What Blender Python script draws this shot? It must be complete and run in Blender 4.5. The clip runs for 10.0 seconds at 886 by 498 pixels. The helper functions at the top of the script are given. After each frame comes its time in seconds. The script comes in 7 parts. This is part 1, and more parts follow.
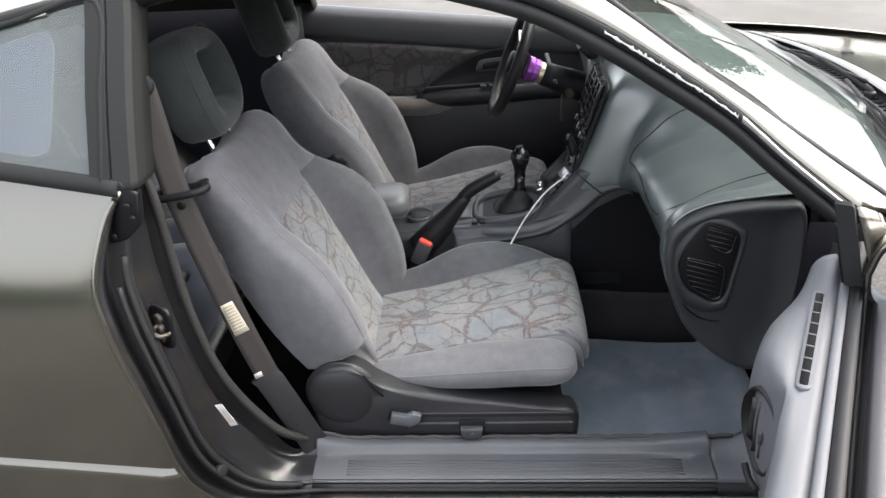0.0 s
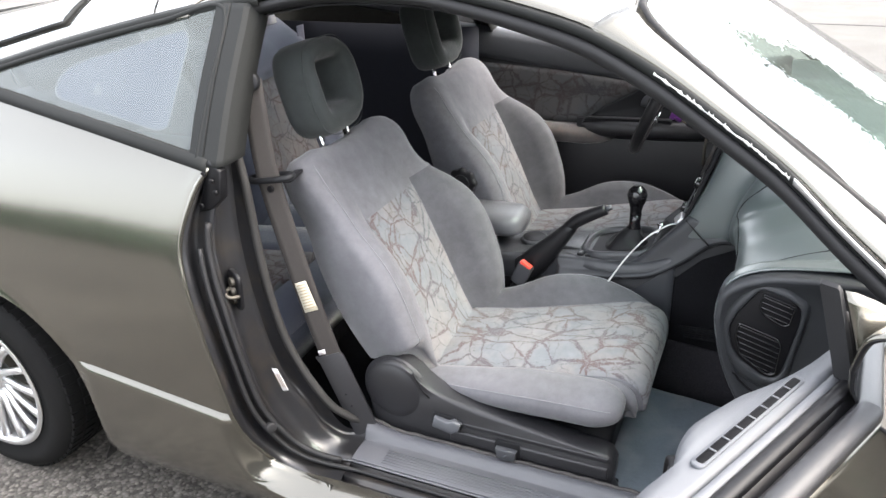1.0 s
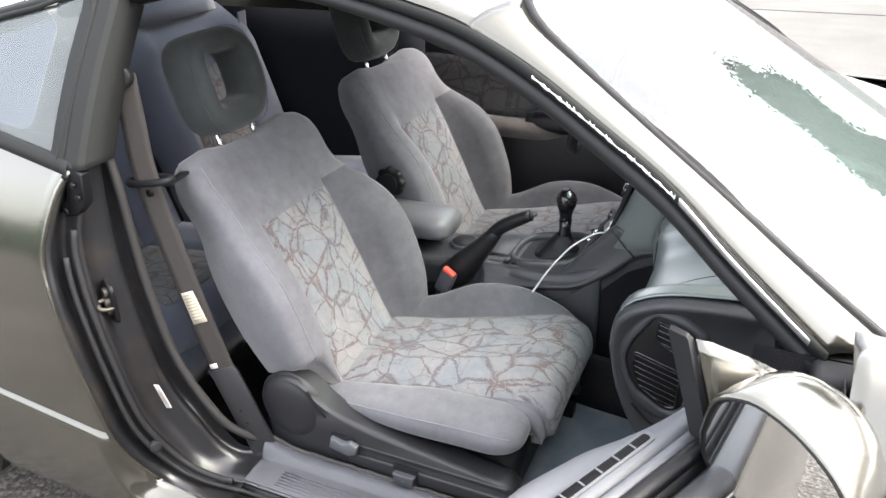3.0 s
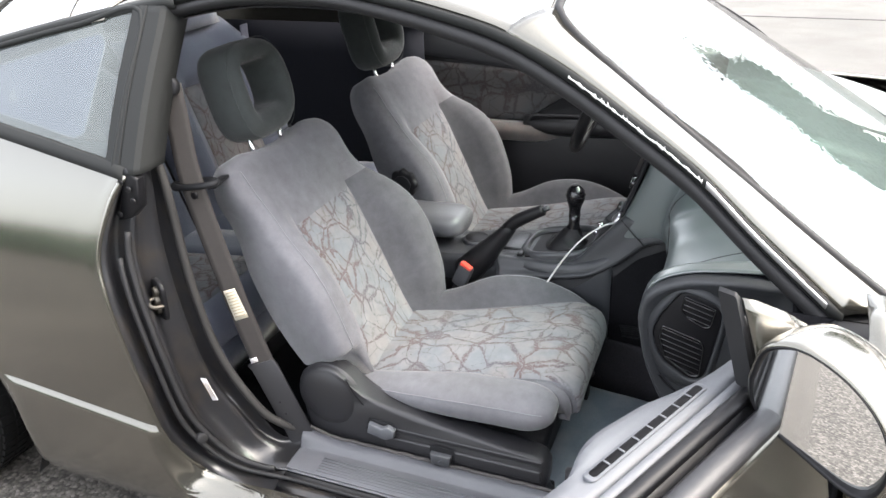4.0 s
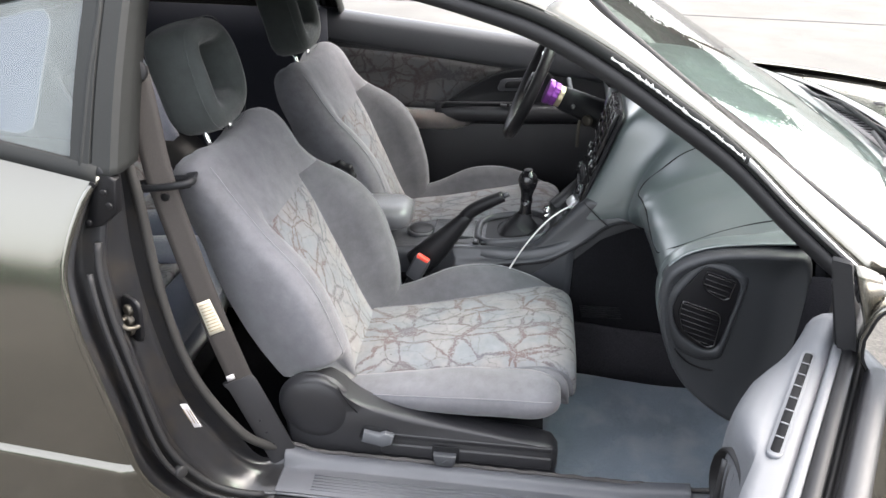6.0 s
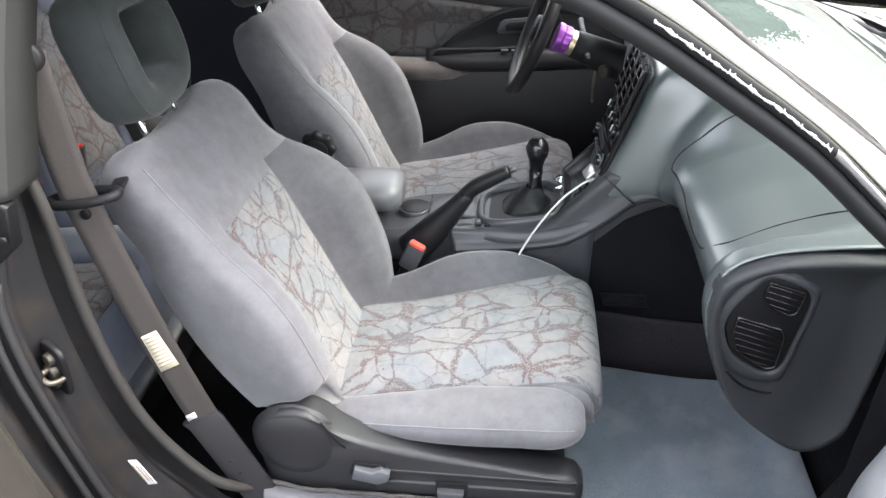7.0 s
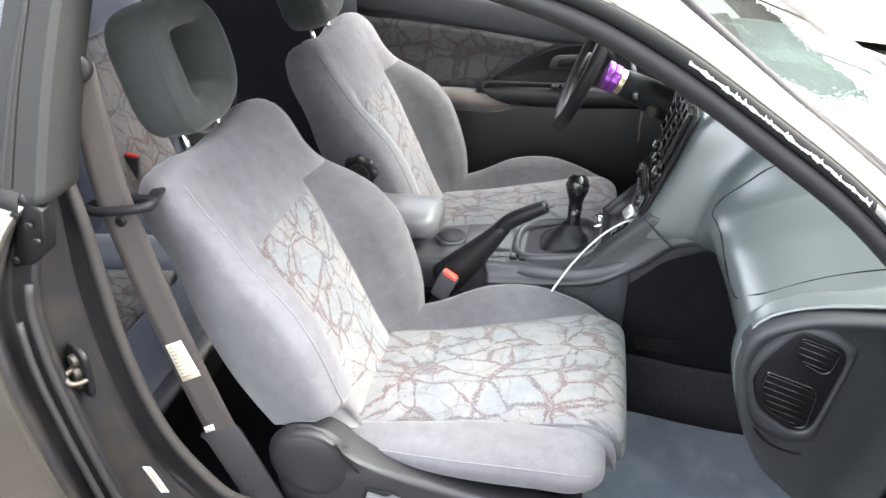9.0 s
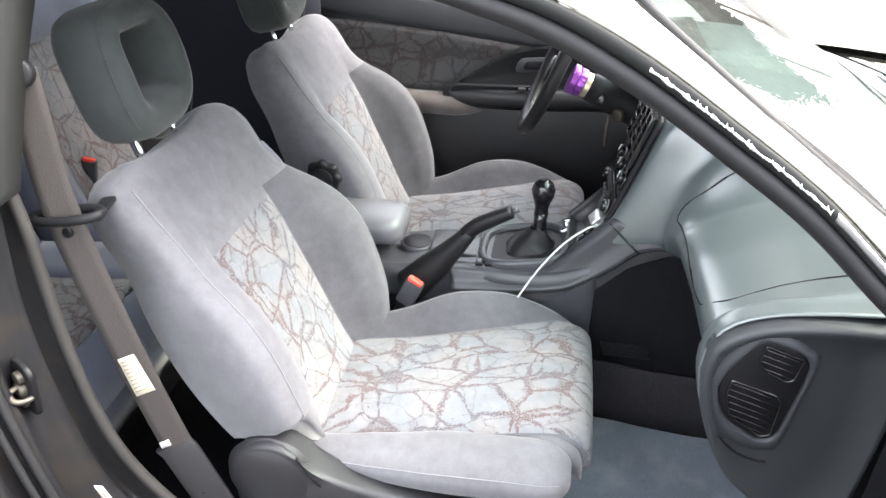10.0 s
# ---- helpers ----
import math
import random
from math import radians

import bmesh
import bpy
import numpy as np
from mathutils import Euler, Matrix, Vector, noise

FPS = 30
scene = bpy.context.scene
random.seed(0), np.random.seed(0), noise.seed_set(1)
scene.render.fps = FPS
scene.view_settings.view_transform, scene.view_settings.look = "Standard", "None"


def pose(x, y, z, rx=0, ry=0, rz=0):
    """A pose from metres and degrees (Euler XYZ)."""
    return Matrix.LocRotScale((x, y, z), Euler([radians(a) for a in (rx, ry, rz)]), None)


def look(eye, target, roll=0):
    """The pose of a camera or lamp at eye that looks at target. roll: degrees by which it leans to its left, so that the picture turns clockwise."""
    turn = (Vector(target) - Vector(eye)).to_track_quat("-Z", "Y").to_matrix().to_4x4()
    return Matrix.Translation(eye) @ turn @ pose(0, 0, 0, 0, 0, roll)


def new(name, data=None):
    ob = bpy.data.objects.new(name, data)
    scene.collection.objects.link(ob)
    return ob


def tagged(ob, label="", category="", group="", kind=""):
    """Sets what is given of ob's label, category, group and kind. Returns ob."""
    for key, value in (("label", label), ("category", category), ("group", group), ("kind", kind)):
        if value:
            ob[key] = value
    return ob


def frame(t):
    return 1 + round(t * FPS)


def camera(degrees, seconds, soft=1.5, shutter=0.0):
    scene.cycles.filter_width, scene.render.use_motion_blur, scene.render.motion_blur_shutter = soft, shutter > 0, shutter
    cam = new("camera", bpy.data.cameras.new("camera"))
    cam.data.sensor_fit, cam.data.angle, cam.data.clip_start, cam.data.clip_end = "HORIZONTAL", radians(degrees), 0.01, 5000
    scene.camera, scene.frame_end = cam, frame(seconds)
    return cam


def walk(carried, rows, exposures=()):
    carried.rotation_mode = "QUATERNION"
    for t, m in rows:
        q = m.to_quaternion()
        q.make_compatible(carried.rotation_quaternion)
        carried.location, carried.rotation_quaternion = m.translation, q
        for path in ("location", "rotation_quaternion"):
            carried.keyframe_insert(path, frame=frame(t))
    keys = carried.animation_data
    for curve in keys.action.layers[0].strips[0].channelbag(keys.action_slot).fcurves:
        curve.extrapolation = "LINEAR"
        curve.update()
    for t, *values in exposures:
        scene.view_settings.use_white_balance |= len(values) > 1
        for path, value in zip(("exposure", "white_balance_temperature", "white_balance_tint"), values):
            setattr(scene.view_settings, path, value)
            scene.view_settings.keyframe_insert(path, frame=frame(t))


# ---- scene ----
cam = camera(60.7, 10.0)
PATH = [
    (0, (0.146, -1.902, 1.45), (0.022, -0.144, 0.504), -3.1),
    (0.5, (0.323, -1.983, 1.461), (-0.053, -0.237, 0.561), -2.8),
    (1, (0.535, -1.871, 1.449), (-0.219, -0.235, 0.581), -2.4),
    (1.5, (0.559, -1.721, 1.427), (-0.134, -0.116, 0.455), -0.8),
    (2, (0.564, -1.636, 1.438), (-0.142, -0.03, 0.478), -1.0),
    (2.2, (0.579, -1.624, 1.44), (-0.143, -0.001, 0.521), -1.9),
    (3.3, (0.707, -1.677, 1.438), (-0.107, -0.092, 0.53), -1.5),
    (3.5, (0.706, -1.695, 1.442), (-0.16, -0.165, 0.489), -1.8),
    (4, (0.615, -1.809, 1.457), (-0.078, -0.154, 0.572), -2.4),
    (4.5, (0.45, -1.964, 1.464), (0.066, -0.242, 0.521), -2.7),
    (5, (0.402, -2.056, 1.456), (0.02, -0.253, 0.678), -1.7),
    (5.5, (0.306, -2.014, 1.444), (-0.122, -0.274, 0.555), -0.8),
    (5.7, (0.235, -1.951, 1.439), (0.028, -0.159, 0.576), 2.1),
    (6.8, (0.201, -1.583, 1.414), (0.004, 0.072, 0.308), -0.4),
    (7, (0.192, -1.534, 1.42), (0.003, 0.138, 0.339), -0.8),
    (7.5, (0.199, -1.522, 1.422), (-0.051, 0.196, 0.429), -2.4),
    (8, (0.216, -1.533, 1.418), (-0.046, 0.158, 0.382), -0.5),
    (8.5, (0.209, -1.523, 1.418), (-0.061, 0.181, 0.406), 1.4),
    (9, (0.231, -1.523, 1.416), (-0.099, 0.17, 0.403), 0.7),
    (9.5, (0.241, -1.515, 1.418), (-0.072, 0.198, 0.434), 1.3),
    (10, (0.244, -1.492, 1.415), (-0.017, 0.213, 0.404), 1.5),
]
EXPOSURES = [(0, -1.10), (0.5, -0.82), (1, -0.58), (2, -0.54), (3.5, -0.66), (4.5, -0.66), (5.5, -0.66), (7, -0.30), (8, -0.06), (10, 0.06)]
walk(cam, [(t, look(eye, target, roll)) for t, eye, target, roll in PATH], EXPOSURES)


# ---------------------------------------------------------------- light
world = bpy.data.worlds.new("sky")
scene.world = world
world.use_nodes = True
wn, wl = world.node_tree.nodes, world.node_tree.links
sky = wn.new("ShaderNodeTexSky")
sky.sky_type = "NISHITA"
sky.sun_disc = False
sky.sun_elevation = radians(47)
sky.sun_rotation = radians(75)
sky.air_density, sky.dust_density, sky.ozone_density = 1.0, 6.0, 1.0
veil = wn.new("ShaderNodeHueSaturation")
veil.inputs["Saturation"].default_value = 0.58
wl.new(sky.outputs["Color"], veil.inputs["Color"])
cloud = wn.new("ShaderNodeMix")
cloud.data_type = "RGBA"
cloud.inputs["Factor"].default_value = 0.36
cloud.inputs["B"].default_value = (5.4, 5.3, 5.3, 1)
wl.new(veil.outputs["Color"], cloud.inputs["A"])
wl.new(cloud.outputs["Result"], wn["Background"].inputs["Color"])
wn["Background"].inputs["Strength"].default_value = 1.9
sun_data = bpy.data.lights.new("sun", "SUN")
sun_data.energy, sun_data.angle, sun_data.color = 0.8, radians(50), (1.0, 0.97, 0.93)
sun = new("sun", sun_data)
sun.matrix_world = look((0.0, 0.0, 0.0), (-0.659, -0.177, -0.731))


# ---------------------------------------------------------------- materials
def material(name, base, rough=0.5, metal=0.0, coat=0.0, sheen=0.0, spec=0.5, vary=0.0, grain=0.0, scale=60.0, bump=0.0, fine=900.0, tint=None):
    m = bpy.data.materials.new(name)
    m.use_nodes = True
    n, l = m.node_tree.nodes, m.node_tree.links
    p = n["Principled BSDF"]
    p.inputs["Base Color"].default_value = (*base, 1)
    p.inputs["Roughness"].default_value = rough
    p.inputs["Metallic"].default_value = metal
    p.inputs["Coat Weight"].default_value = coat
    p.inputs["Coat Roughness"].default_value = 0.12
    p.inputs["Sheen Weight"].default_value = sheen
    p.inputs["Sheen Roughness"].default_value = 0.45
    p.inputs["Specular IOR Level"].default_value = spec
    tc = n.new("ShaderNodeTexCoord")
    if vary or grain:
        big, small = n.new("ShaderNodeTexNoise"), n.new("ShaderNodeTexNoise")
        big.inputs["Scale"].default_value, big.inputs["Detail"].default_value = scale / 8, 5
        small.inputs["Scale"].default_value, small.inputs["Detail"].default_value = fine, 2
        for q in (big, small):
            l.new(tc.outputs["Object"], q.inputs["Vector"])
        r1, r2 = n.new("ShaderNodeMapRange"), n.new("ShaderNodeMapRange")
        r1.inputs["From Min"].default_value, r1.inputs["From Max"].default_value = 0.25, 0.75
        r1.inputs["To Min"].default_value, r1.inputs["To Max"].default_value = 1 - vary, 1 + vary
        r2.inputs["From Min"].default_value, r2.inputs["From Max"].default_value = 0.3, 0.7
        r2.inputs["To Min"].default_value, r2.inputs["To Max"].default_value = 1 - grain, 1 + grain
        l.new(big.outputs["Fac"], r1.inputs["Value"])
        l.new(small.outputs["Fac"], r2.inputs["Value"])
        mul = n.new("ShaderNodeMath")
        mul.operation = "MULTIPLY"
        l.new(r1.outputs["Result"], mul.inputs[0])
        l.new(r2.outputs["Result"], mul.inputs[1])
        mix = n.new("ShaderNodeMix")
        mix.data_type, mix.blend_type = "RGBA", "MULTIPLY"
        mix.inputs["Factor"].default_value = 1.0
        mix.inputs["A"].default_value = (*base, 1)
        l.new(mul.outputs["Value"], mix.inputs["B"])
        l.new(mix.outputs["Result"], p.inputs["Base Color"])
        if tint:
            blend = n.new("ShaderNodeMix")
            blend.data_type = "RGBA"
            dust = n.new("ShaderNodeTexNoise")
            dust.inputs["Scale"].default_value, dust.inputs["Detail"].default_value = scale / 3, 6
            dr = n.new("ShaderNodeMapRange")
            dr.inputs["From Min"].default_value, dr.inputs["From Max"].default_value = 0.48, 0.8
            l.new(tc.outputs["Object"], dust.inputs["Vector"])
            l.new(dust.outputs["Fac"], dr.inputs["Value"])
            l.new(dr.outputs["Result"], blend.inputs["Factor"])
            l.new(mix.outputs["Result"], blend.inputs["A"])
            blend.inputs["B"].default_value = (*tint, 1)
            l.new(blend.outputs["Result"], p.inputs["Base Color"])
        if bump:
            b = n.new("ShaderNodeBump")
            b.inputs["Strength"].default_value, b.inputs["Distance"].default_value = bump, 0.002
            l.new(small.outputs["Fac"], b.inputs["Height"])
            l.new(b.outputs["Normal"], p.inputs["Normal"])
    return m


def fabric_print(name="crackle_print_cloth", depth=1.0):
    """Pale grey-blue cloth with crossing, broken strokes of brown and grey speckle. depth below 1 darkens every colour
    to paint in shade.
    """
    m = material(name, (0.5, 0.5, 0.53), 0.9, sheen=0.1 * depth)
    n, l = m.node_tree.nodes, m.node_tree.links
    p = n["Principled BSDF"]
    tc = n.new("ShaderNodeTexCoord")

    def cloudy(scale, detail):
        q = n.new("ShaderNodeTexNoise")
        q.inputs["Scale"].default_value, q.inputs["Detail"].default_value = scale, detail
        l.new(tc.outputs["Object"], q.inputs["Vector"])
        return q

    def math_node(op, a, b, clamp=False):
        q = n.new("ShaderNodeMath")
        q.operation, q.use_clamp = op, clamp
        for socket, v in zip(q.inputs, (a, b)):
            if isinstance(v, (int, float)):
                socket.default_value = v
            else:
                l.new(v, socket)
        return q.outputs["Value"]

    def ranged(value, lo, hi, to_lo=0.0, to_hi=1.0):
        q = n.new("ShaderNodeMapRange")
        l.new(value, q.inputs["Value"])
        for key, v in (("From Min", lo), ("From Max", hi), ("To Min", to_lo), ("To Max", to_hi)):
            if isinstance(v, (int, float)):
                q.inputs[key].default_value = v
            else:
                l.new(v, q.inputs[key])
        return q.outputs["Result"]

    wob, fine, mid, fade = cloudy(13, 4), cloudy(330, 2), cloudy(11, 3), cloudy(19, 2)
    grit = cloudy(120, 3)
    warp = n.new("ShaderNodeMix")
    warp.data_type, warp.blend_type = "RGBA", "LINEAR_LIGHT"
    warp.inputs["Factor"].default_value = 0.020
    l.new(tc.outputs["Object"], warp.inputs["A"])
    l.new(wob.outputs["Color"], warp.inputs["B"])
    total = None
    for turn, scale, width, amount in (((0.3, 0.5, 0.7), (8.0, 13.5, 10.0), 0.040, 1.0), ((-0.4, 0.2, -0.8), (7.2, 12.0, 9.0), 0.038, 0.95), ((0.2, -0.6, 0.1), (14.0, 20.0, 16.0), 0.034, 0.4)):
        mp = n.new("ShaderNodeMapping")
        mp.inputs["Rotation"].default_value, mp.inputs["Scale"].default_value = turn, scale
        l.new(warp.outputs["Result"], mp.inputs["Vector"])
        v = n.new("ShaderNodeTexVoronoi")
        v.feature = "DISTANCE_TO_EDGE"
        v.inputs["Scale"].default_value = 1.0
        l.new(mp.outputs["Vector"], v.inputs["Vector"])
        wide = math_node("MULTIPLY_ADD", fade.outputs["Fac"], width * 5.0)
        wide.node.inputs[2].default_value = -width * 1.35
        rough = math_node("MULTIPLY_ADD", grit.outputs["Fac"], width * 1.6)
        rough.node.inputs[2].default_value = -width * 0.8
        near = ranged(math_node("ADD", v.outputs["Distance"], rough), wide, 0.0, 0.0, amount)
        total = near if total is None else math_node("MAXIMUM", total, near)
    speck = ranged(fine.outputs["Fac"], 0.38, 0.56, 0.12, 1.0)
    vein = math_node("MULTIPLY", math_node("MULTIPLY", total, speck, True), 1.8, True)
    hue = cloudy(7, 2)
    hr = n.new("ShaderNodeValToRGB")
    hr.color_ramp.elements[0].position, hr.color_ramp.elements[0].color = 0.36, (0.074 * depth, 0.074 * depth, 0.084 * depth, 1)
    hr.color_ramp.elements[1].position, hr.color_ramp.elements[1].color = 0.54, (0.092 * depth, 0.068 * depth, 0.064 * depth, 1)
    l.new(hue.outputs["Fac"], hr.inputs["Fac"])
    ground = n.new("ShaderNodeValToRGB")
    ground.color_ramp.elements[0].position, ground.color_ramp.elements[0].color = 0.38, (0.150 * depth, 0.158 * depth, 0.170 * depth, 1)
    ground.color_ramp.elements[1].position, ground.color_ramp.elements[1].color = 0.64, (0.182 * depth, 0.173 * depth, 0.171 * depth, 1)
    l.new(mid.outputs["Fac"], ground.inputs["Fac"])
    mix = n.new("ShaderNodeMix")
    mix.data_type = "RGBA"
    l.new(vein, mix.inputs["Factor"])
    l.new(ground.outputs["Color"], mix.inputs["A"])
    l.new(hr.outputs["Color"], mix.inputs["B"])
    l.new(mix.outputs["Result"], p.inputs["Base Color"])
    b = n.new("ShaderNodeBump")
    b.inputs["Strength"].default_value, b.inputs["Distance"].default_value = 0.2, 0.001
    l.new(fine.outputs["Fac"], b.inputs["Height"])
    l.new(b.outputs["Normal"], p.inputs["Normal"])
    return m


def car_paint(name, base):
    m = material(name, base, 0.32, metal=0.85, coat=1.0, vary=0.05, grain=0.06, scale=10, fine=1500)
    n, l = m.node_tree.nodes, m.node_tree.links
    p = n["Principled BSDF"]
    tc = n.new("ShaderNodeTexCoord")
    s = n.new("ShaderNodeTexNoise")
    s.inputs["Scale"].default_value, s.inputs["Detail"].default_value = 5, 6
    l.new(tc.outputs["Object"], s.inputs["Vector"])
    r = n.new("ShaderNodeMapRange")
    r.inputs["To Min"].default_value, r.inputs["To Max"].default_value = 0.15, 0.22
    l.new(s.outputs["Fac"], r.inputs["Value"])
    l.new(r.outputs["Result"], p.inputs["Roughness"])
    return m


def glass(name, colour, rough=0.0, clear=0.85, dust=0.0, ior=1.6, film=(0.5, 0.5, 0.48)):
    """A thin pane: mirror gloss over a clear tinted sheet, with a pale film, used for dust and for added sky whiteness.
    """
    m = bpy.data.materials.new(name)
    m.use_nodes = True
    n, l = m.node_tree.nodes, m.node_tree.links
    n.remove(n["Principled BSDF"])
    t, g, mix, f = n.new("ShaderNodeBsdfTransparent"), n.new("ShaderNodeBsdfGlossy"), n.new("ShaderNodeMixShader"), n.new("ShaderNodeFresnel")
    t.inputs["Color"].default_value = (*[c * clear for c in colour], 1)
    g.inputs["Roughness"].default_value = rough
    f.inputs["IOR"].default_value = ior
    sheet_, dusty, cloud, tc, rng_ = n.new("ShaderNodeMixShader"), n.new("ShaderNodeBsdfDiffuse"), n.new("ShaderNodeTexNoise"), n.new("ShaderNodeTexCoord"), n.new("ShaderNodeMapRange")
    dusty.inputs["Color"].default_value = (*film, 1)
    cloud.inputs["Scale"].default_value, cloud.inputs["Detail"].default_value = 7, 6
    rng_.inputs["To Min"].default_value, rng_.inputs["To Max"].default_value = dust * 0.6, dust * 1.4
    l.new(tc.outputs["Object"], cloud.inputs["Vector"])
    l.new(cloud.outputs["Fac"], rng_.inputs["Value"])
    l.new(rng_.outputs["Result"], sheet_.inputs["Fac"])
    l.new(t.outputs["BSDF"], sheet_.inputs[1])
    l.new(dusty.outputs["BSDF"], sheet_.inputs[2])
    l.new(f.outputs["Fac"], mix.inputs["Fac"])
    l.new(sheet_.outputs["Shader"], mix.inputs[1])
    l.new(g.outputs["BSDF"], mix.inputs[2])
    l.new(mix.outputs["Shader"], n["Material Output"].inputs["Surface"])
    return m


def ground_material():
    m = material("asphalt_with_aggregate", (0.2, 0.19, 0.18), 0.9)
    n, l = m.node_tree.nodes, m.node_tree.links
    p = n["Principled BSDF"]
    tc = n.new("ShaderNodeTexCoord")
    v = n.new("ShaderNodeTexVoronoi")
    v.inputs["Scale"].default_value = 95
    big = n.new("ShaderNodeTexNoise")
    big.inputs["Scale"].default_value, big.inputs["Detail"].default_value = 1.4, 6
    fine = n.new("ShaderNodeTexNoise")
    fine.inputs["Scale"].default_value, fine.inputs["Detail"].default_value = 320, 2
    for q in (v, big, fine):
        l.new(tc.outputs["Object"], q.inputs["Vector"])
    sep = n.new("ShaderNodeSeparateColor")
    l.new(v.outputs["Color"], sep.inputs["Color"])
    ramp = n.new("ShaderNodeValToRGB")
    e = ramp.color_ramp.elements
    e[0].position, e[0].color = 0.0, (0.060, 0.053, 0.046, 1)
    e[1].position, e[1].color = 1.0, (0.27, 0.248, 0.215, 1)
    for at, c in ((0.3, (0.115, 0.104, 0.090)), (0.6, (0.160, 0.147, 0.128)), (0.85, (0.215, 0.199, 0.176))):
        q = e.new(at)
        q.color = (*c, 1)
    l.new(sep.outputs["Red"], ramp.inputs["Fac"])
    dark = n.new("ShaderNodeMapRange")
    dark.inputs["From Min"].default_value, dark.inputs["From Max"].default_value = 0.2, 0.75
    dark.inputs["To Min"].default_value, dark.inputs["To Max"].default_value = 0.62, 1.0
    l.new(v.outputs["Distance"], dark.inputs["Value"])
    dark.inputs["From Min"].default_value, dark.inputs["From Max"].default_value = 0.75, 0.25
    var = n.new("ShaderNodeMapRange")
    var.inputs["From Min"].default_value, var.inputs["From Max"].default_value = 0.3, 0.7
    var.inputs["To Min"].default_value, var.inputs["To Max"].default_value = 0.42, 0.74
    l.new(big.outputs["Fac"], var.inputs["Value"])
    mm = n.new("ShaderNodeMath")
    mm.operation = "MULTIPLY"
    l.new(dark.outputs["Result"], mm.inputs[0])
    l.new(var.outputs["Result"], mm.inputs[1])
    mix = n.new("ShaderNodeMix")
    mix.data_type, mix.blend_type = "RGBA", "MULTIPLY"
    mix.inputs["Factor"].default_value = 1
    l.new(ramp.outputs["Color"], mix.inputs["A"])
    l.new(mm.outputs["Value"], mix.inputs["B"])
    l.new(mix.outputs["Result"], p.inputs["Base Color"])
    b = n.new("ShaderNodeBump")
    b.inputs["Strength"].default_value, b.inputs["Distance"].default_value = 0.9, 0.004
    l.new(dark.outputs["Result"], b.inputs["Height"])
    l.new(b.outputs["Normal"], p.inputs["Normal"])
    return m


PAINT = car_paint("champagne_grey_metallic_paint", (0.131, 0.125, 0.106))
# Body-coloured jamb paint, taken near black to put the opening's shade into it.
JAMB = material("shaded_jamb_paint", (0.011, 0.0112, 0.0128), 0.38, metal=0.25, coat=0.4, vary=0.25, grain=0.10, scale=60, fine=1200, tint=(0.026, 0.022, 0.018))
MID_VELOUR = material("mid_grey_velour", (0.070, 0.071, 0.078), 0.95, sheen=0.16, vary=0.16, grain=0.10, scale=50, bump=0.15, fine=700)
VELOUR = material("grey_velour", (0.116, 0.115, 0.124), 0.95, sheen=0.22, vary=0.16, grain=0.10, scale=50, bump=0.15, fine=700)
DARK_VELOUR = material("dark_grey_velour", (0.037, 0.043, 0.042), 0.95, sheen=0.15, vary=0.12, grain=0.10, scale=50, bump=0.35, fine=700)


def creased(m, scale, depth):
    """Soft creases and brushed nap over the fine grain."""
    n, l = m.node_tree.nodes, m.node_tree.links
    p = n["Principled BSDF"]
    tc, w, b = n.new("ShaderNodeTexCoord"), n.new("ShaderNodeTexNoise"), n.new("ShaderNodeBump")
    w.inputs["Scale"].default_value, w.inputs["Detail"].default_value, w.inputs["Roughness"].default_value = scale, 2, 0.4
    b.inputs["Strength"].default_value, b.inputs["Distance"].default_value = 0.5, depth
    l.new(tc.outputs["Object"], w.inputs["Vector"])
    l.new(w.outputs["Fac"], b.inputs["Height"])
    if p.inputs["Normal"].links:
        l.new(p.inputs["Normal"].links[0].from_socket, b.inputs["Normal"])
    l.new(b.outputs["Normal"], p.inputs["Normal"])
    nap, rng_, mul = n.new("ShaderNodeTexNoise"), n.new("ShaderNodeMapRange"), n.new("ShaderNodeMix")
    nap.inputs["Scale"].default_value, nap.inputs["Detail"].default_value, nap.inputs["Roughness"].default_value = 34, 7, 0.68
    rng_.inputs["From Min"].default_value, rng_.inputs["From Max"].default_value = 0.3, 0.7
    rng_.inputs["To Min"].default_value, rng_.inputs["To Max"].default_value = 0.84, 1.14
    mul.data_type, mul.blend_type = "RGBA", "MULTIPLY"
    mul.inputs["Factor"].default_value = 1.0
    l.new(tc.outputs["Object"], nap.inputs["Vector"])
    l.new(nap.outputs["Fac"], rng_.inputs["Value"])
    l.new(p.inputs["Base Color"].links[0].from_socket, mul.inputs["A"])
    l.new(rng_.outputs["Result"], mul.inputs["B"])
    l.new(mul.outputs["Result"], p.inputs["Base Color"])
    return m


for cloth in (VELOUR, MID_VELOUR, DARK_VELOUR):
    creased(cloth, 13, 0.005)
PRINT = creased(fabric_print(), 10, 0.004)
PIPING = material("pale_seam_piping", (0.19, 0.192, 0.205), 0.9)
SEAM = material("grey_seam_thread", (0.115, 0.117, 0.13), 0.9)
PLASTIC = material("grey_grained_plastic", (0.046, 0.048, 0.053), 0.44, vary=0.06, grain=0.08, scale=30, bump=0.25, fine=1200, spec=0.45)
DASH = material("blue_grey_dash_vinyl", (0.058, 0.074, 0.075), 0.34, vary=0.06, grain=0.06, scale=20, bump=0.10, fine=1300, spec=1.0)
DASH.node_tree.nodes["Principled BSDF"].inputs["Coat Weight"].default_value = 1.0
DASH.node_tree.nodes["Principled BSDF"].inputs["Coat Roughness"].default_value = 0.29
LIGHT_PLASTIC = material("pale_grey_plastic", (0.082, 0.086, 0.094), 0.55, vary=0.05, grain=0.05, scale=25, bump=0.2, fine=1200)
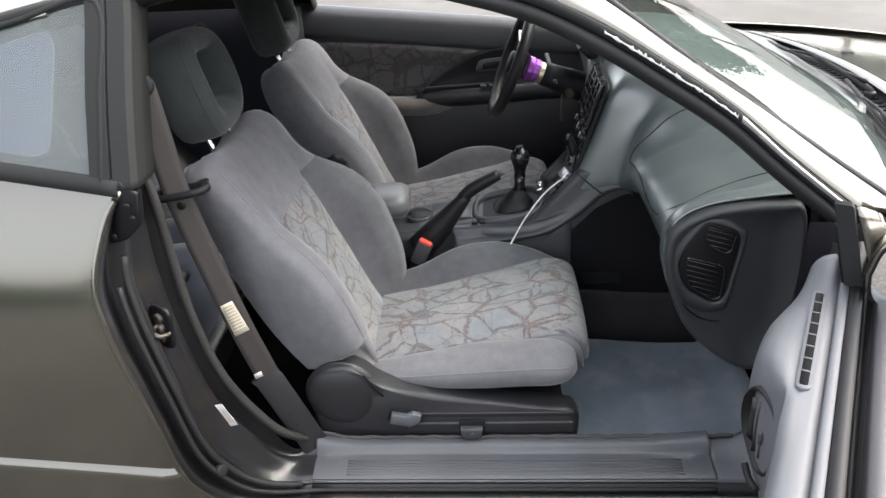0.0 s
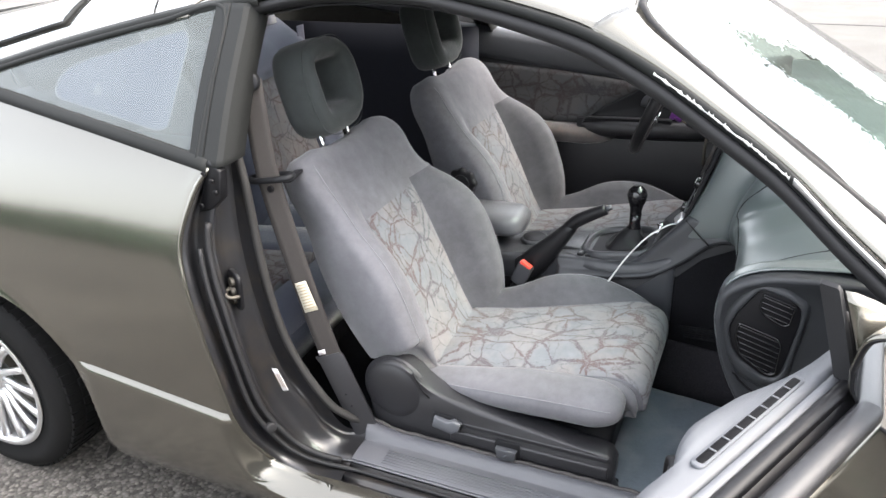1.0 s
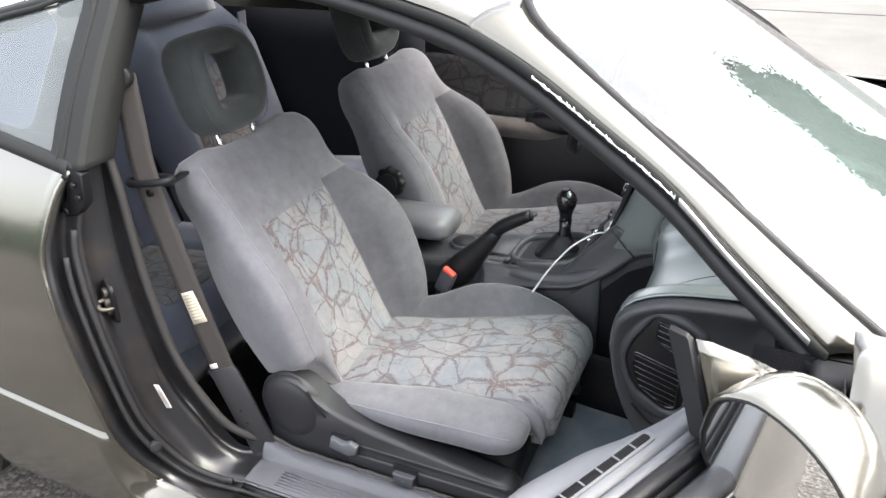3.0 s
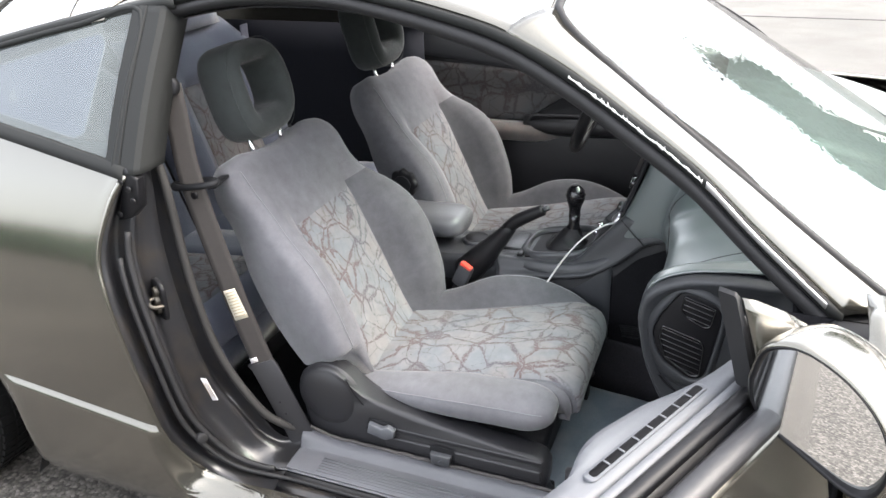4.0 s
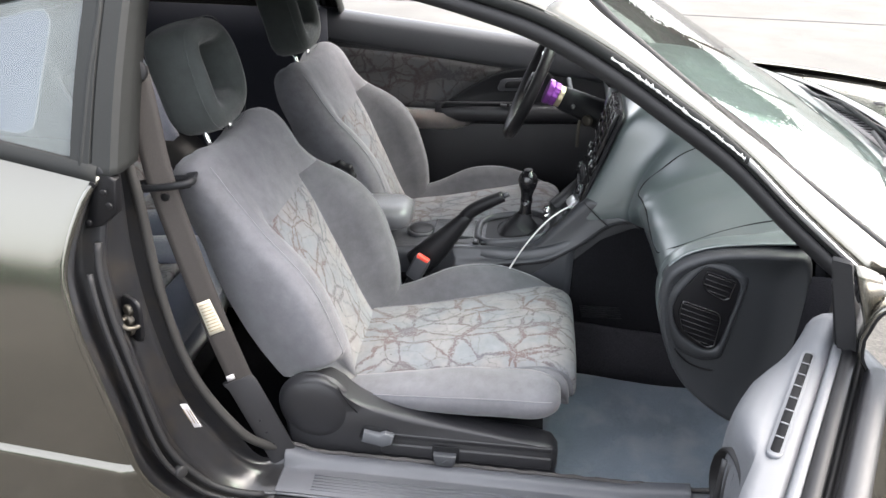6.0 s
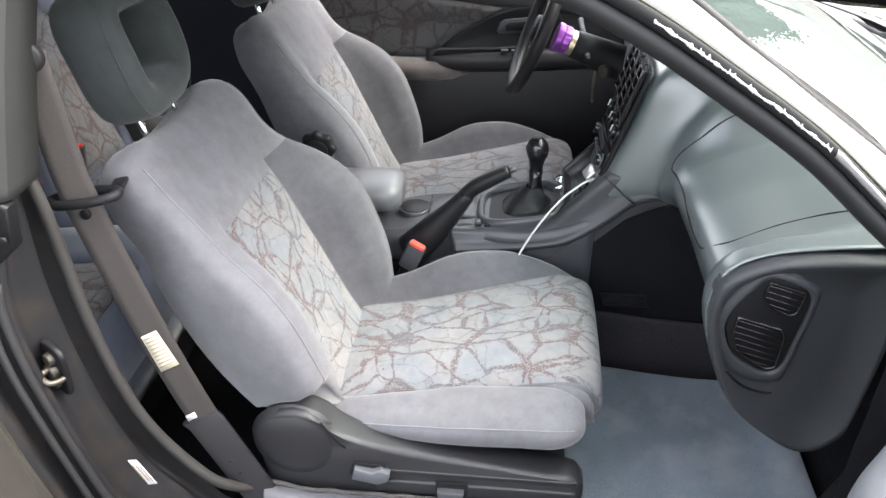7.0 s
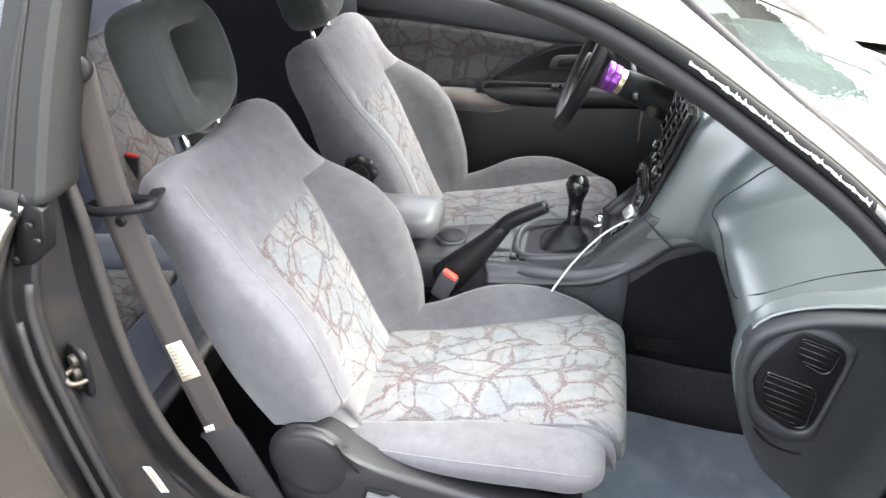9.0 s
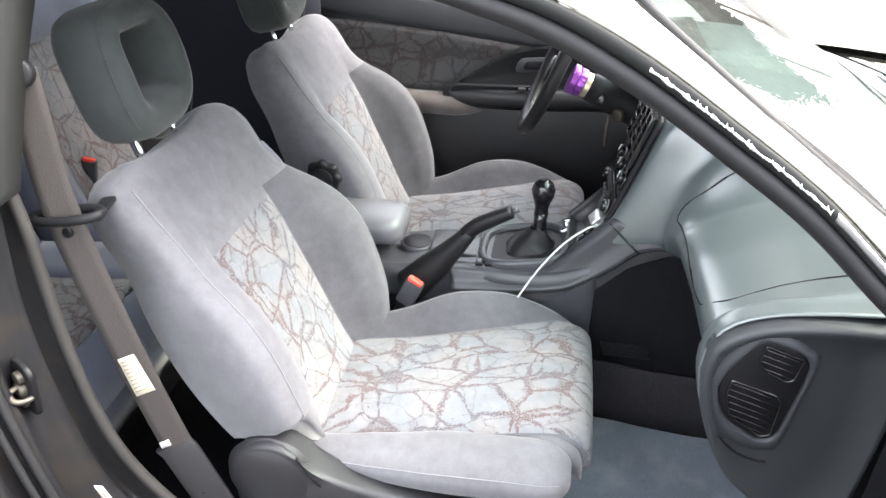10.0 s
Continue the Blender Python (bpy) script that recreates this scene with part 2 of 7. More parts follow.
SEAT_PLASTIC = material("charcoal_grey_seat_plastic", (0.016, 0.016, 0.018), 0.40, vary=0.08, grain=0.08, scale=30, bump=0.2, fine=1200)
SCUFF = material("worn_grey_scuff_plastic", (0.072, 0.074, 0.083), 0.36, vary=0.12, grain=0.08, scale=60, bump=0.2, fine=1200)
CONSOLE = material("mid_grey_console_plastic", (0.034, 0.036, 0.040), 0.30, vary=0.06, grain=0.06, scale=30, bump=0.2, fine=1200)
DASH_END = material("charcoal_dash_end_plastic", (0.027, 0.029, 0.032), 0.42, vary=0.06, grain=0.08, scale=30, bump=0.25, fine=1200, spec=0.4)
DARK_PLASTIC = material("charcoal_plastic", (0.010, 0.0104, 0.0118), 0.50, vary=0.08, grain=0.08, scale=25, bump=0.2, fine=1200, spec=0.22)
BLACK = material("black_plastic", (0.006, 0.006, 0.007), 0.45, vary=0.05, grain=0.05, spec=0.25)
# Tyre rubber, darker than RUBBER to paint in the wheel arch's shade.
TYRE = material("shaded_black_tyre", (0.0065, 0.0065, 0.0065), 0.75, vary=0.2, grain=0.15, scale=40, fine=600, bump=0.1, spec=0.15)
RUBBER = material("black_rubber", (0.015, 0.015, 0.016), 0.6, vary=0.15, grain=0.1, scale=40, fine=600, bump=0.1, spec=0.3)
WELT = material("frayed_grey_carpet_edge", (0.06, 0.056, 0.055), 1.0, vary=0.2, grain=0.4, scale=90, bump=0.8, fine=500)
SEALING = material("ribbed_grey_seal", (0.028, 0.027, 0.026), 0.65, vary=0.2, grain=0.1, scale=60, spec=0.3)
# Black cowl plastic, lightened to grey to stand in for bright skylight on it.
COWLING = material("skylit_grey_cowl_plastic", (0.042, 0.041, 0.044), 0.6, vary=0.3, grain=0.15, scale=40, fine=500)
GLOSS = material("gloss_black_plastic", (0.006, 0.006, 0.007), 0.16, spec=0.6)
TRIM = material("faded_black_trim", (0.014, 0.015, 0.0148), 0.70, spec=0.2, vary=0.15, grain=0.1, scale=30, fine=500)
CARPET = material("dark_grey_carpet", (0.0085, 0.0085, 0.0098), 1.0, spec=0.05, vary=0.2, grain=0.4, scale=30, bump=0.8, fine=450)
TUNNEL = material("grey_tunnel_carpet", (0.026, 0.025, 0.028), 1.0, spec=0.1, vary=0.25, grain=0.4, scale=30, bump=0.8, fine=450)
MAT_BLUE = material("blue_grey_floor_mat", (0.165, 0.195, 0.228), 0.85, sheen=0.3, vary=0.30, grain=0.2, scale=34, bump=0.5, fine=500, tint=(0.27, 0.29, 0.31))
LINING = material("dark_headlining", (0.06, 0.06, 0.066), 0.95, vary=0.1, grain=0.1)
SIDE_TRIM = material("blue_charcoal_side_trim", (0.020, 0.022, 0.030), 0.7, vary=0.1, grain=0.1, scale=20, spec=0.2)
REAR_BLUE = material("blue_grey_velour", (0.105, 0.118, 0.158), 0.95, sheen=0.5, vary=0.12, grain=0.1, scale=40, bump=0.3, fine=700)
WEBBING = material("taupe_belt_webbing", (0.026, 0.0225, 0.0208), 0.8, vary=0.06, grain=0.12, scale=40, bump=0.4, fine=650)
REAR_WEBBING = material("lavender_belt_webbing", (0.16, 0.165, 0.21), 0.8, vary=0.06, grain=0.1)
CHROME = material("chrome", (0.8, 0.8, 0.8), 0.12, metal=1.0)
ALLOY = material("silver_alloy", (0.62, 0.62, 0.62), 0.3, metal=0.85, vary=0.05, grain=0.04)
STEEL = material("dirty_zinc_steel", (0.085, 0.077, 0.064), 0.5, metal=0.8, vary=0.3, grain=0.2, scale=200)
MIRROR = material("mirror_silver", (0.86, 0.87, 0.87), 0.01, metal=1.0)
RED = material("red_button", (0.75, 0.06, 0.035), 0.4)
PURPLE = material("purple_anodised_metal", (0.27, 0.075, 0.38), 0.28, metal=0.75, vary=0.05, grain=0.03)
BRASS = material("pale_brass", (0.6, 0.52, 0.36), 0.35, metal=0.9)
WHITE = material("white_cable_sheath", (0.55, 0.55, 0.54), 0.45, vary=0.04, grain=0.03)
PAPER = material("cream_label", (0.42, 0.39, 0.31), 0.6, vary=0.08, grain=0.05, scale=300)
MATT = material("matt_black_plastic", (0.006, 0.006, 0.0065), 0.5, spec=0.06, vary=0.12, grain=0.08, scale=30, fine=500)
STICKER = material("white_sticker", (0.48, 0.46, 0.47), 0.5, vary=0.06, grain=0.05, scale=300)
INK = material("brown_ink", (0.22, 0.17, 0.11), 0.7)
PRIMER = material("pale_primer", (0.66, 0.66, 0.64), 0.8, vary=0.15, grain=0.2, scale=300)
CUFF = material("dusty_pale_door_cloth", (0.12, 0.108, 0.102), 0.95, sheen=0.4, vary=0.3, grain=0.12, scale=90, tint=(0.16, 0.12, 0.105))
# Same print as PRINT, darkened to put the far door's shade into its colours.
SHADED_PRINT = fabric_print("shaded_door_print_cloth", 0.36)
BOOT = material("black_leatherette", (0.008, 0.008, 0.009), 0.42, vary=0.1, grain=0.1, bump=0.3, fine=500, spec=0.25)
ASPHALT = ground_material()
CONCRETE = material("pale_concrete", (0.092, 0.089, 0.082), 0.9, vary=0.22, grain=0.12, scale=9, bump=0.3, fine=90, tint=(0.075, 0.07, 0.062))
JOINT = material("dark_joint_filler", (0.02, 0.019, 0.018), 0.9)
# On the windshield the dust layer stands in for extra white sky reflection.
WINDSHIELD = glass("green_tinted_windshield", (0.72, 0.90, 0.84), clear=0.92, dust=0.06, ior=1.9)
SIDE_GLASS = glass("smoked_side_glass", (0.42, 0.46, 0.46), rough=0.12, dust=0.14, film=(0.36, 0.41, 0.39))
REAR_GLASS = glass("dark_rear_glass", (0.45, 0.5, 0.5), dust=0.02)
FILM = material("blue_window_film", (0.185, 0.21, 0.315), 0.30, metal=0.35, coat=0.3, vary=0.06, grain=0.02, scale=20)
FILM_EDGE = material("pale_film_edge", (0.32, 0.35, 0.42), 0.4)
LEAF = material("dark_green_leaf", (0.032, 0.078, 0.034), 0.6, vary=0.3, grain=0.1, scale=20)
BARK = material("grey_brown_bark", (0.12, 0.095, 0.07), 0.9, vary=0.3, grain=0.3, scale=60, bump=0.6, fine=60)


# ---------------------------------------------------------------- mesh tools
def finish(name, verts, faces, mat, parent, label="", smooth=True, flat_angle=None, thick=0.0, bevel=0.0):
    me = bpy.data.meshes.new(name)
    bm = bmesh.new()
    used = {i for f in faces for i in f}
    vs = [bm.verts.new(v) if i in used else None for i, v in enumerate(verts)]
    for f in faces:
        if len(set(f)) > 2:
            try:
                bm.faces.new([vs[i] for i in f])
            except ValueError:
                pass
    return part(name, bm, mat, parent, label, smooth, flat_angle, thick, bevel)


def part(name, bm, mat, parent, label="", smooth=True, flat_angle=None, thick=0.0, bevel=0.0):
    """One mesh object under a thing or a part."""
    bmesh.ops.remove_doubles(bm, verts=bm.verts, dist=1e-5)
    bmesh.ops.recalc_face_normals(bm, faces=bm.faces)
    me = bpy.data.meshes.new(name)
    bm.to_mesh(me)
    bm.free()
    me.materials.append(mat)
    if smooth:
        me.shade_smooth()
        if flat_angle:
            me.set_sharp_from_angle(angle=radians(flat_angle))
    ob = new(name, me)
    if parent is not None:
        ob.parent = parent
    if thick:
        s = ob.modifiers.new("thickness", "SOLIDIFY")
        s.thickness, s.offset = thick, 0.0
    if bevel:
        b = ob.modifiers.new("edges", "BEVEL")
        b.width, b.segments, b.limit_method, b.angle_limit = bevel, 3, "ANGLE", radians(35)
    if label:
        ob["label"] = label
    return ob


def thing(name, at, label, category, group="", kind=""):
    e = new(name)
    e.empty_display_size = 0.05
    e.location = at
    return tagged(e, label, category, group, kind)


def curve(pts, n):
    """n points along a smooth line through pts, at even steps of its length."""
    p = np.array(pts, float)
    ext = np.vstack([2 * p[0] - p[1], p, 2 * p[-1] - p[-2]])
    out = []
    for i in range(1, len(ext) - 2):
        a, b, c, d = ext[i - 1:i + 3]
        for t in np.linspace(0, 1, 12, endpoint=False):
            out.append(0.5 * (2 * b + (c - a) * t + (2 * a - 5 * b + 4 * c - d) * t * t + (3 * b - a - 3 * c + d) * t ** 3))
    out.append(p[-1])
    out = np.array(out)
    s = np.concatenate([[0], np.cumsum(np.linalg.norm(np.diff(out, axis=0), axis=1))])
    w = np.linspace(0, s[-1], n)
    return np.stack([np.interp(w, s, out[:, k]) for k in range(out.shape[1])], 1)


def table(x, rows):
    """Smooth look-up in rows of (x, value)."""
    xs, ys = zip(*rows)
    if x <= xs[0]:
        return ys[0]
    for i in range(len(xs) - 1):
        if x <= xs[i + 1]:
            t = (x - xs[i]) / (xs[i + 1] - xs[i])
            h = xs[i + 1] - xs[i]
            m0 = (ys[i + 1] - ys[max(i - 1, 0)]) / max(xs[i + 1] - xs[max(i - 1, 0)], 1e-6) * h
            j = min(i + 2, len(xs) - 1)
            m1 = (ys[j] - ys[i]) / max(xs[j] - xs[i], 1e-6) * h
            return ((2 * t ** 3 - 3 * t * t + 1) * ys[i] + (t ** 3 - 2 * t * t + t) * m0 + (-2 * t ** 3 + 3 * t * t) * ys[i + 1] + (t ** 3 - t * t) * m1)
    return ys[-1]


def sheet(name, rows, mat, parent, label="", ring=False, caps=False, loop=False, thick=0.0, flat_angle=None, keep=None):
    """A mesh over rows of points. ring: each row is closed; loop: the last row joins the first; caps: ends filled; keep(i, j): which faces."""
    rows = [list(r) for r in rows]
    k = len(rows[0])
    verts = [tuple(p) for r in rows for p in r]
    faces = []
    for i in range(len(rows) if loop else len(rows) - 1):
        for j in range(k if ring else k - 1):
            if keep and not keep(i, j):
                continue
            a, b = (i + 1) % len(rows), (j + 1) % k
            faces.append((i * k + j, i * k + b, a * k + b, a * k + j))
    if caps:
        faces.append(tuple(range(k)))
        faces.append(tuple((len(rows) - 1) * k + j for j in range(k)))
    return finish(name, verts, faces, mat, parent, label, True, flat_angle, thick)


def tube(name, pts, radius, mat, parent, label="", sides=8, n=None, flat=1.0, loop=False):
    """A round bar along a smooth line; radius may be a list."""
    p = curve(pts, n) if n else np.array(pts, float)
    k = len(p)
    rr = [radius] * k if isinstance(radius, (int, float)) else list(np.interp(np.linspace(0, 1, k), np.linspace(0, 1, len(radius)), radius))
    rows, up = [], None
    for i in range(k):
        a, b = (p[(i - 1) % k], p[(i + 1) % k]) if loop else (p[max(i - 1, 0)], p[min(i + 1, k - 1)])
        d = Vector(b - a).normalized()
        if up is None:
            up = Vector((0, 0, 1)) if abs(d.z) < 0.9 else Vector((1, 0, 0))
        s = d.cross(up).normalized()
        up = s.cross(d).normalized()
        rows.append([Vector(p[i]) + (s * math.cos(q) + up * math.sin(q) * flat) * rr[i] for q in np.linspace(0, 2 * math.pi, sides, endpoint=False)])
    return sheet(name, rows, mat, parent, label, ring=True, caps=not loop, loop=loop)


def ribbon(name, pts, width, side, mat, parent, label="", thick=0.0025, n=24):
    """A flat strap along a line; side: the way across it."""
    p = curve(pts, n)
    s = Vector(side).normalized() * width / 2
    return sheet(name, [[Vector(q) - s, Vector(q) - s * 0.5, Vector(q), Vector(q) + s * 0.5, Vector(q) + s] for q in p], mat, parent, label, thick=thick)


def box(name, at, size, mat, parent, label="", bevel=0.004, turn=(0, 0, 0), seg=2, taper=(1, 1)):
    bm = bmesh.new()
    bmesh.ops.create_cube(bm, size=1)
    for v in bm.verts:
        k = taper if v.co.z > 0 else (1, 1)
        v.co = Vector((v.co.x * size[0] * k[0], v.co.y * size[1] * k[1], v.co.z * size[2]))
    if bevel:
        bmesh.ops.bevel(bm, geom=list(bm.edges), offset=min(bevel, min(size) * 0.45), segments=seg, affect="EDGES", profile=0.5)
    bmesh.ops.transform(bm, matrix=pose(*at, *turn), verts=bm.verts)
    return part(name, bm, mat, parent, label, True, 40)


def prism(name, outline, a, b, mat, parent, label="", bevel=0.006, axis="y", smooth_n=0):
    """An outline (in x, z for axis y; y, z for axis x; x, y for axis z) drawn out from a to b, with soft rims."""
    o = np.array(outline, float)
    if smooth_n:
        o = curve(list(o) + [o[0]], smooth_n + 1)[:-1]
    c = o.mean(0)

    def ring(h, inset):
        d = o - c
        ln = np.linalg.norm(d, axis=1, keepdims=True)
        q = c + d * (1 - inset / np.maximum(ln, inset * 1.01))
        put = {"y": lambda u, w: (u, h, w), "x": lambda u, w: (h, u, w), "z": lambda u, w: (u, w, h)}[axis]
        return [put(*r) for r in q]
    s = 1 if b > a else -1
    rows = [ring(a, bevel), ring(a + s * bevel * 0.3, bevel * 0.3), ring(a + s * bevel, 0), ring(b - s * bevel, 0), ring(b - s * bevel * 0.3, bevel * 0.3), ring(b, bevel)]
    return sheet(name, rows, mat, parent, label, ring=True, caps=True, flat_angle=50)


def disc(name, at, way, radius, depth, mat, parent, label="", sides=32, rim=0.3, lobes=0, amp=0.0):
    """A short turned body with a rounded rim; lobes: a scalloped edge."""
    q = Vector(way).to_track_quat("Z", "Y").to_matrix()
    rows = []
    for h, r in ((0, 1.0), (depth * (1 - rim), 1.0), (depth * (1 - rim * 0.3), 1 - 0.3 * rim * depth / radius), (depth, 1 - rim * depth / radius), (depth, 0.05)):
        row = []
        for a in np.linspace(0, 2 * math.pi, sides, endpoint=False):
            k = radius * r * (1 + amp * math.cos(lobes * a))
            row.append(Vector(at) + q @ Vector((k * math.cos(a), k * math.sin(a), h)))
        rows.append(row)
    return sheet(name, rows, mat, parent, label, ring=True, caps=True, flat_angle=60)


def rounded(corners, r, k=5):
    """A polygon with its corners rounded."""
    out, n = [], len(corners)
    for i in range(n):
        p, a, b = (Vector((*corners[j % n], 0)) for j in (i, i - 1, i + 1))
        u, w = (a - p).normalized() * r, (b - p).normalized() * r
        for t in np.linspace(0, 1, k):
            q = (p + u) * (1 - t) ** 2 + p * (2 * t * (1 - t)) + (p + w) * t * t
            out.append((q.x, q.y))
    return out


# ---------------------------------------------------------------- ground
def ground_sheet():
    rows = []
    xs = [-400, -60, -12, -5, -3, -1.5, 0, 1.5, 3, 5, 12, 60, 400]
    for y in [-400, -60, -12, -5, -3, -1.5, 0, 1.5, 3, 5, 12, 60, 400]:
        rows.append([(x, y, 0.01) for x in xs])
    g = sheet("ground", rows, ASPHALT, None)
    return tagged(g, "grey asphalt with pale exposed aggregate", "ground", kind="structure")


ground_sheet()

# ---------------------------------------------------------------- car body
car = thing("car", (0, 0, 0), "champagne grey two-door coupe with its passenger door open", "car")

# Line of the roof rail over the door opening, (x, y, z), near side.
RAIL = [(-0.62, -0.59, 1.232), (-0.482, -0.576, 1.258), (-0.355, -0.568, 1.282), (-0.256, -0.565, 1.290), (-0.112, -0.566, 1.288), (0.005, -0.571, 1.272), (0.119, -0.578, 1.249),
        (0.23, -0.587, 1.219), (0.339, -0.602, 1.169), (0.447, -0.621, 1.105), (0.559, -0.643, 1.033), (0.66, -0.668, 0.948), (0.791, -0.699, 0.846)]
# Rear edge of the door opening in the outer skin.
EDGE = [(-0.456, -0.783, 0.97), (-0.487, -0.805, 0.919), (-0.514, -0.84, 0.822), (-0.502, -0.86, 0.731), (-0.479, -0.868, 0.631), (-0.461, -0.868, 0.536),
        (-0.449, -0.858, 0.425), (-0.435, -0.84, 0.357), (-0.399, -0.812, 0.287)]
# Inner edge of the door opening, where the seal sits.
INNER = [(-0.462, -0.70, 0.985), (-0.450, -0.70, 0.90), (-0.436, -0.70, 0.679), (-0.397, -0.70, 0.512), (-0.326, -0.690, 0.382), (-0.286, -0.668, 0.330), (-0.262, -0.644, 0.304)]
REAR_WHEEL, FRONT_WHEEL, ARCH = (-1.30, 0.30), (1.19, 0.30), 0.345
ARCH_LONG = 0.42
SKIN = [(0.12, -0.775), (0.16, -0.815), (0.22, -0.846), (0.30, -0.858), (0.425, -0.862), (0.55, -0.870), (0.65, -0.869), (0.73, -0.861), (0.82, -0.842), (0.92, -0.806), (0.97, -0.783), (1.03, -0.745), (1.08, -0.71)]


def smooth(a, b, x):
    t = max(0.0, min(1.0, (x - a) / (b - a)))
    return t * t * (3 - 2 * t)


def edge_x(z):
    e = sorted((p[2], p[0]) for p in EDGE)
    return table(z, e)


ROLL = EDGE + [(-0.34, -0.803, 0.262), (-0.25, -0.806, 0.250)]


def edge_place(z):
    """Place (x, y) of the flank's front edge at a height."""
    return table(z, sorted((p[2], p[0]) for p in ROLL)), table(z, sorted((p[2], p[1]) for p in ROLL))


ROLL_LINE = curve(ROLL + [(-0.12, -0.806, 0.250)], 900)


def edge_near(x, z):
    """Distance from the flank's front edge, and the edge's y there."""
    d = np.hypot(ROLL_LINE[:, 0] - x, ROLL_LINE[:, 2] - z)
    k = int(d.argmin())
    return float(d[k]), float(ROLL_LINE[k, 1])


def belt(x):
    """Height of the body's upper edge behind the door."""
    return table(-x, [(0.44, 0.968), (0.73, 1.008), (0.90, 1.032), (1.09, 1.056), (1.3, 1.07), (1.6, 1.05), (2.1, 0.98)])


def quarter_panel(side=1):
    """Rear flank with its wheel arch, a rolled lip and a raised bead above the skirt."""
    rows = []
    us = list(np.linspace(0, 0.04, 20)) + list(np.linspace(0.043, 0.10, 18)) + list(np.linspace(0.106, 0.22, 12)) + list(np.linspace(0.24, 0.72, 44)) + list(np.linspace(0.75, 1, 8))
    for u in us:
        xb = -0.44 + (-2.0 + 0.44) * u
        d = abs(xb - REAR_WHEEL[0])
        low = 0.17
        if d < ARCH_LONG:
            low = max(0.17, REAR_WHEEL[1] + ARCH * (1 - (d / ARCH_LONG) ** 2.6) ** (1 / 2.6))
        top = belt(xb)
        row = []
        step = 0.47 + (xb + 0.862) * -0.105
        step = 0.47 + (xb + (edge_place(step)[0] + 0.44) * max(0.0, 1 - u / 0.3) ** 2 + 0.862) * -0.105
        step = max(step, low + 0.045)
        zs = [low + (step - 0.025 - low) * f for f in np.linspace(0, 1, 44)] + [step - 0.021, step - 0.017, step - 0.013, step - 0.009, step - 0.006, step - 0.003, step - 0.0015, step, step + 0.001, step + 0.006, step + 0.014] + list(np.linspace(step + 0.03, top, 24))
        for z in zs:
            ex, ey = edge_place(z)
            x = xb + (ex + 0.44) * max(0.0, 1 - u / 0.3) ** 2
            near, ey = edge_near(x, z)
            roll = smooth(0.036, 0.0, near)
            y = table(z, SKIN) * (1 - roll) + ey * roll
            bead = 0.47 + (x + 0.862) * -0.105
            y -= 0.012 * (1 - (1 - max(0.0, min(1.0, (bead - z) / 0.024))) ** 2.2) * (1 - smooth(0.005, 0.0, near)) * smooth(-0.90, -0.86, x)
            if d < ARCH_LONG + 0.12:
                rad = math.hypot((x - REAR_WHEEL[0]) * ARCH / ARCH_LONG, z - REAR_WHEEL[1])
                y -= 0.014 * math.exp(-((rad - ARCH) / 0.030) ** 2) * smooth(0.40, 0.55, z)
            row.append((x, y * side, z))
        lip = [(p[0], (p[1] * side + 0.05) * side, p[2] + 0.004) for p in row[:1]]
        rows.append(lip + row)
    return sheet("quarter_panel", rows, PAINT, car, "champagne grey metallic rear flank" if side > 0 else "")


quarter_panel(1)
quarter_panel(-1)


SILL_TOP = [(-0.81, 0.2495), (-0.790, 0.2535), (-0.757, 0.256), (-0.738, 0.262), (-0.726, 0.2725), (-0.668, 0.2760), (-0.650, 0.291), (-0.632, 0.294)]


def jamb_row(s):
    """Points across the door jamb, from the skin's edge to the seal."""
    a, b = JE[s], JI[s]
    out = []
    for t, lift in ((0, 0.0), (0.03, 0.004), (0.08, 0.002), (0.16, -0.012), (0.24, -0.016), (0.30, -0.014), (0.345, 0.006), (0.38, 0.012), (0.42, 0.010), (0.47, -0.004), (0.6, -0.006), (0.72, -0.004), (0.80, -0.001),
                    (0.83, -0.026), (0.92, -0.030), (0.96, 0.0), (1.0, 0.004)):
        q = a + (b - a) * t
        k = min(1.0, s / 6.0) * min(1.0, (len(JE) - 1 - s) / 14.0)
        low = smooth(0.0, 1.0, (s - 43) / 12)
        z = (q[2] + 0.3 * lift * k * (1 if s > 30 else 0)) * (1 - low) + low * (table(q[1], SILL_TOP) + 0.001)
        out.append((q[0] + 1.4 * lift * k, q[1] - 0.55 * lift * k, z))
    return out


JE = curve(EDGE + [(-0.345, -0.803, 0.263), (-0.30, -0.797, 0.2575), (-0.242, -0.790, 0.2535)], 56)
JI = curve(INNER + [(-0.242, -0.632, 0.2945)], 56)
sheet("door_jamb", [jamb_row(s) for s in range(56)], JAMB, car, "door jamb with pressed ribs, its body paint darkened as if shaded")
# Returned edge of the skin and the seals round the opening.
tube("skin_edge", [(p[0] - 0.004, p[1] - 0.001, p[2]) for p in JE[:46]], 0.006, PAINT, car, sides=8)
tube("opening_seal", [(p[0] + 0.002, p[1], p[2] + 0.004) for p in curve(JI[2:], 300)], [0.0098, 0.0086] * 150, SEALING, car, "dark woven door opening seal", sides=10)
def jamb_line(t, first):
    """A line along the jamb, t of the way from the skin to the seal, that runs out into the sill."""
    return [Vector(JE[i]).lerp(Vector(JI[i]), t) + Vector((0.010, -0.004, 0.003)) * min(1.0, (55 - i) / 14) for i in range(first, 56, 2)]


tube("jamb_rubber", jamb_line(0.215, 12) + [Vector((x, -0.7485, 0.256)) for x in (-0.2, 0.0, 0.3, 0.6)], 0.0052, RUBBER, car, "black rubber line along the jamb and sill", sides=8, n=90)
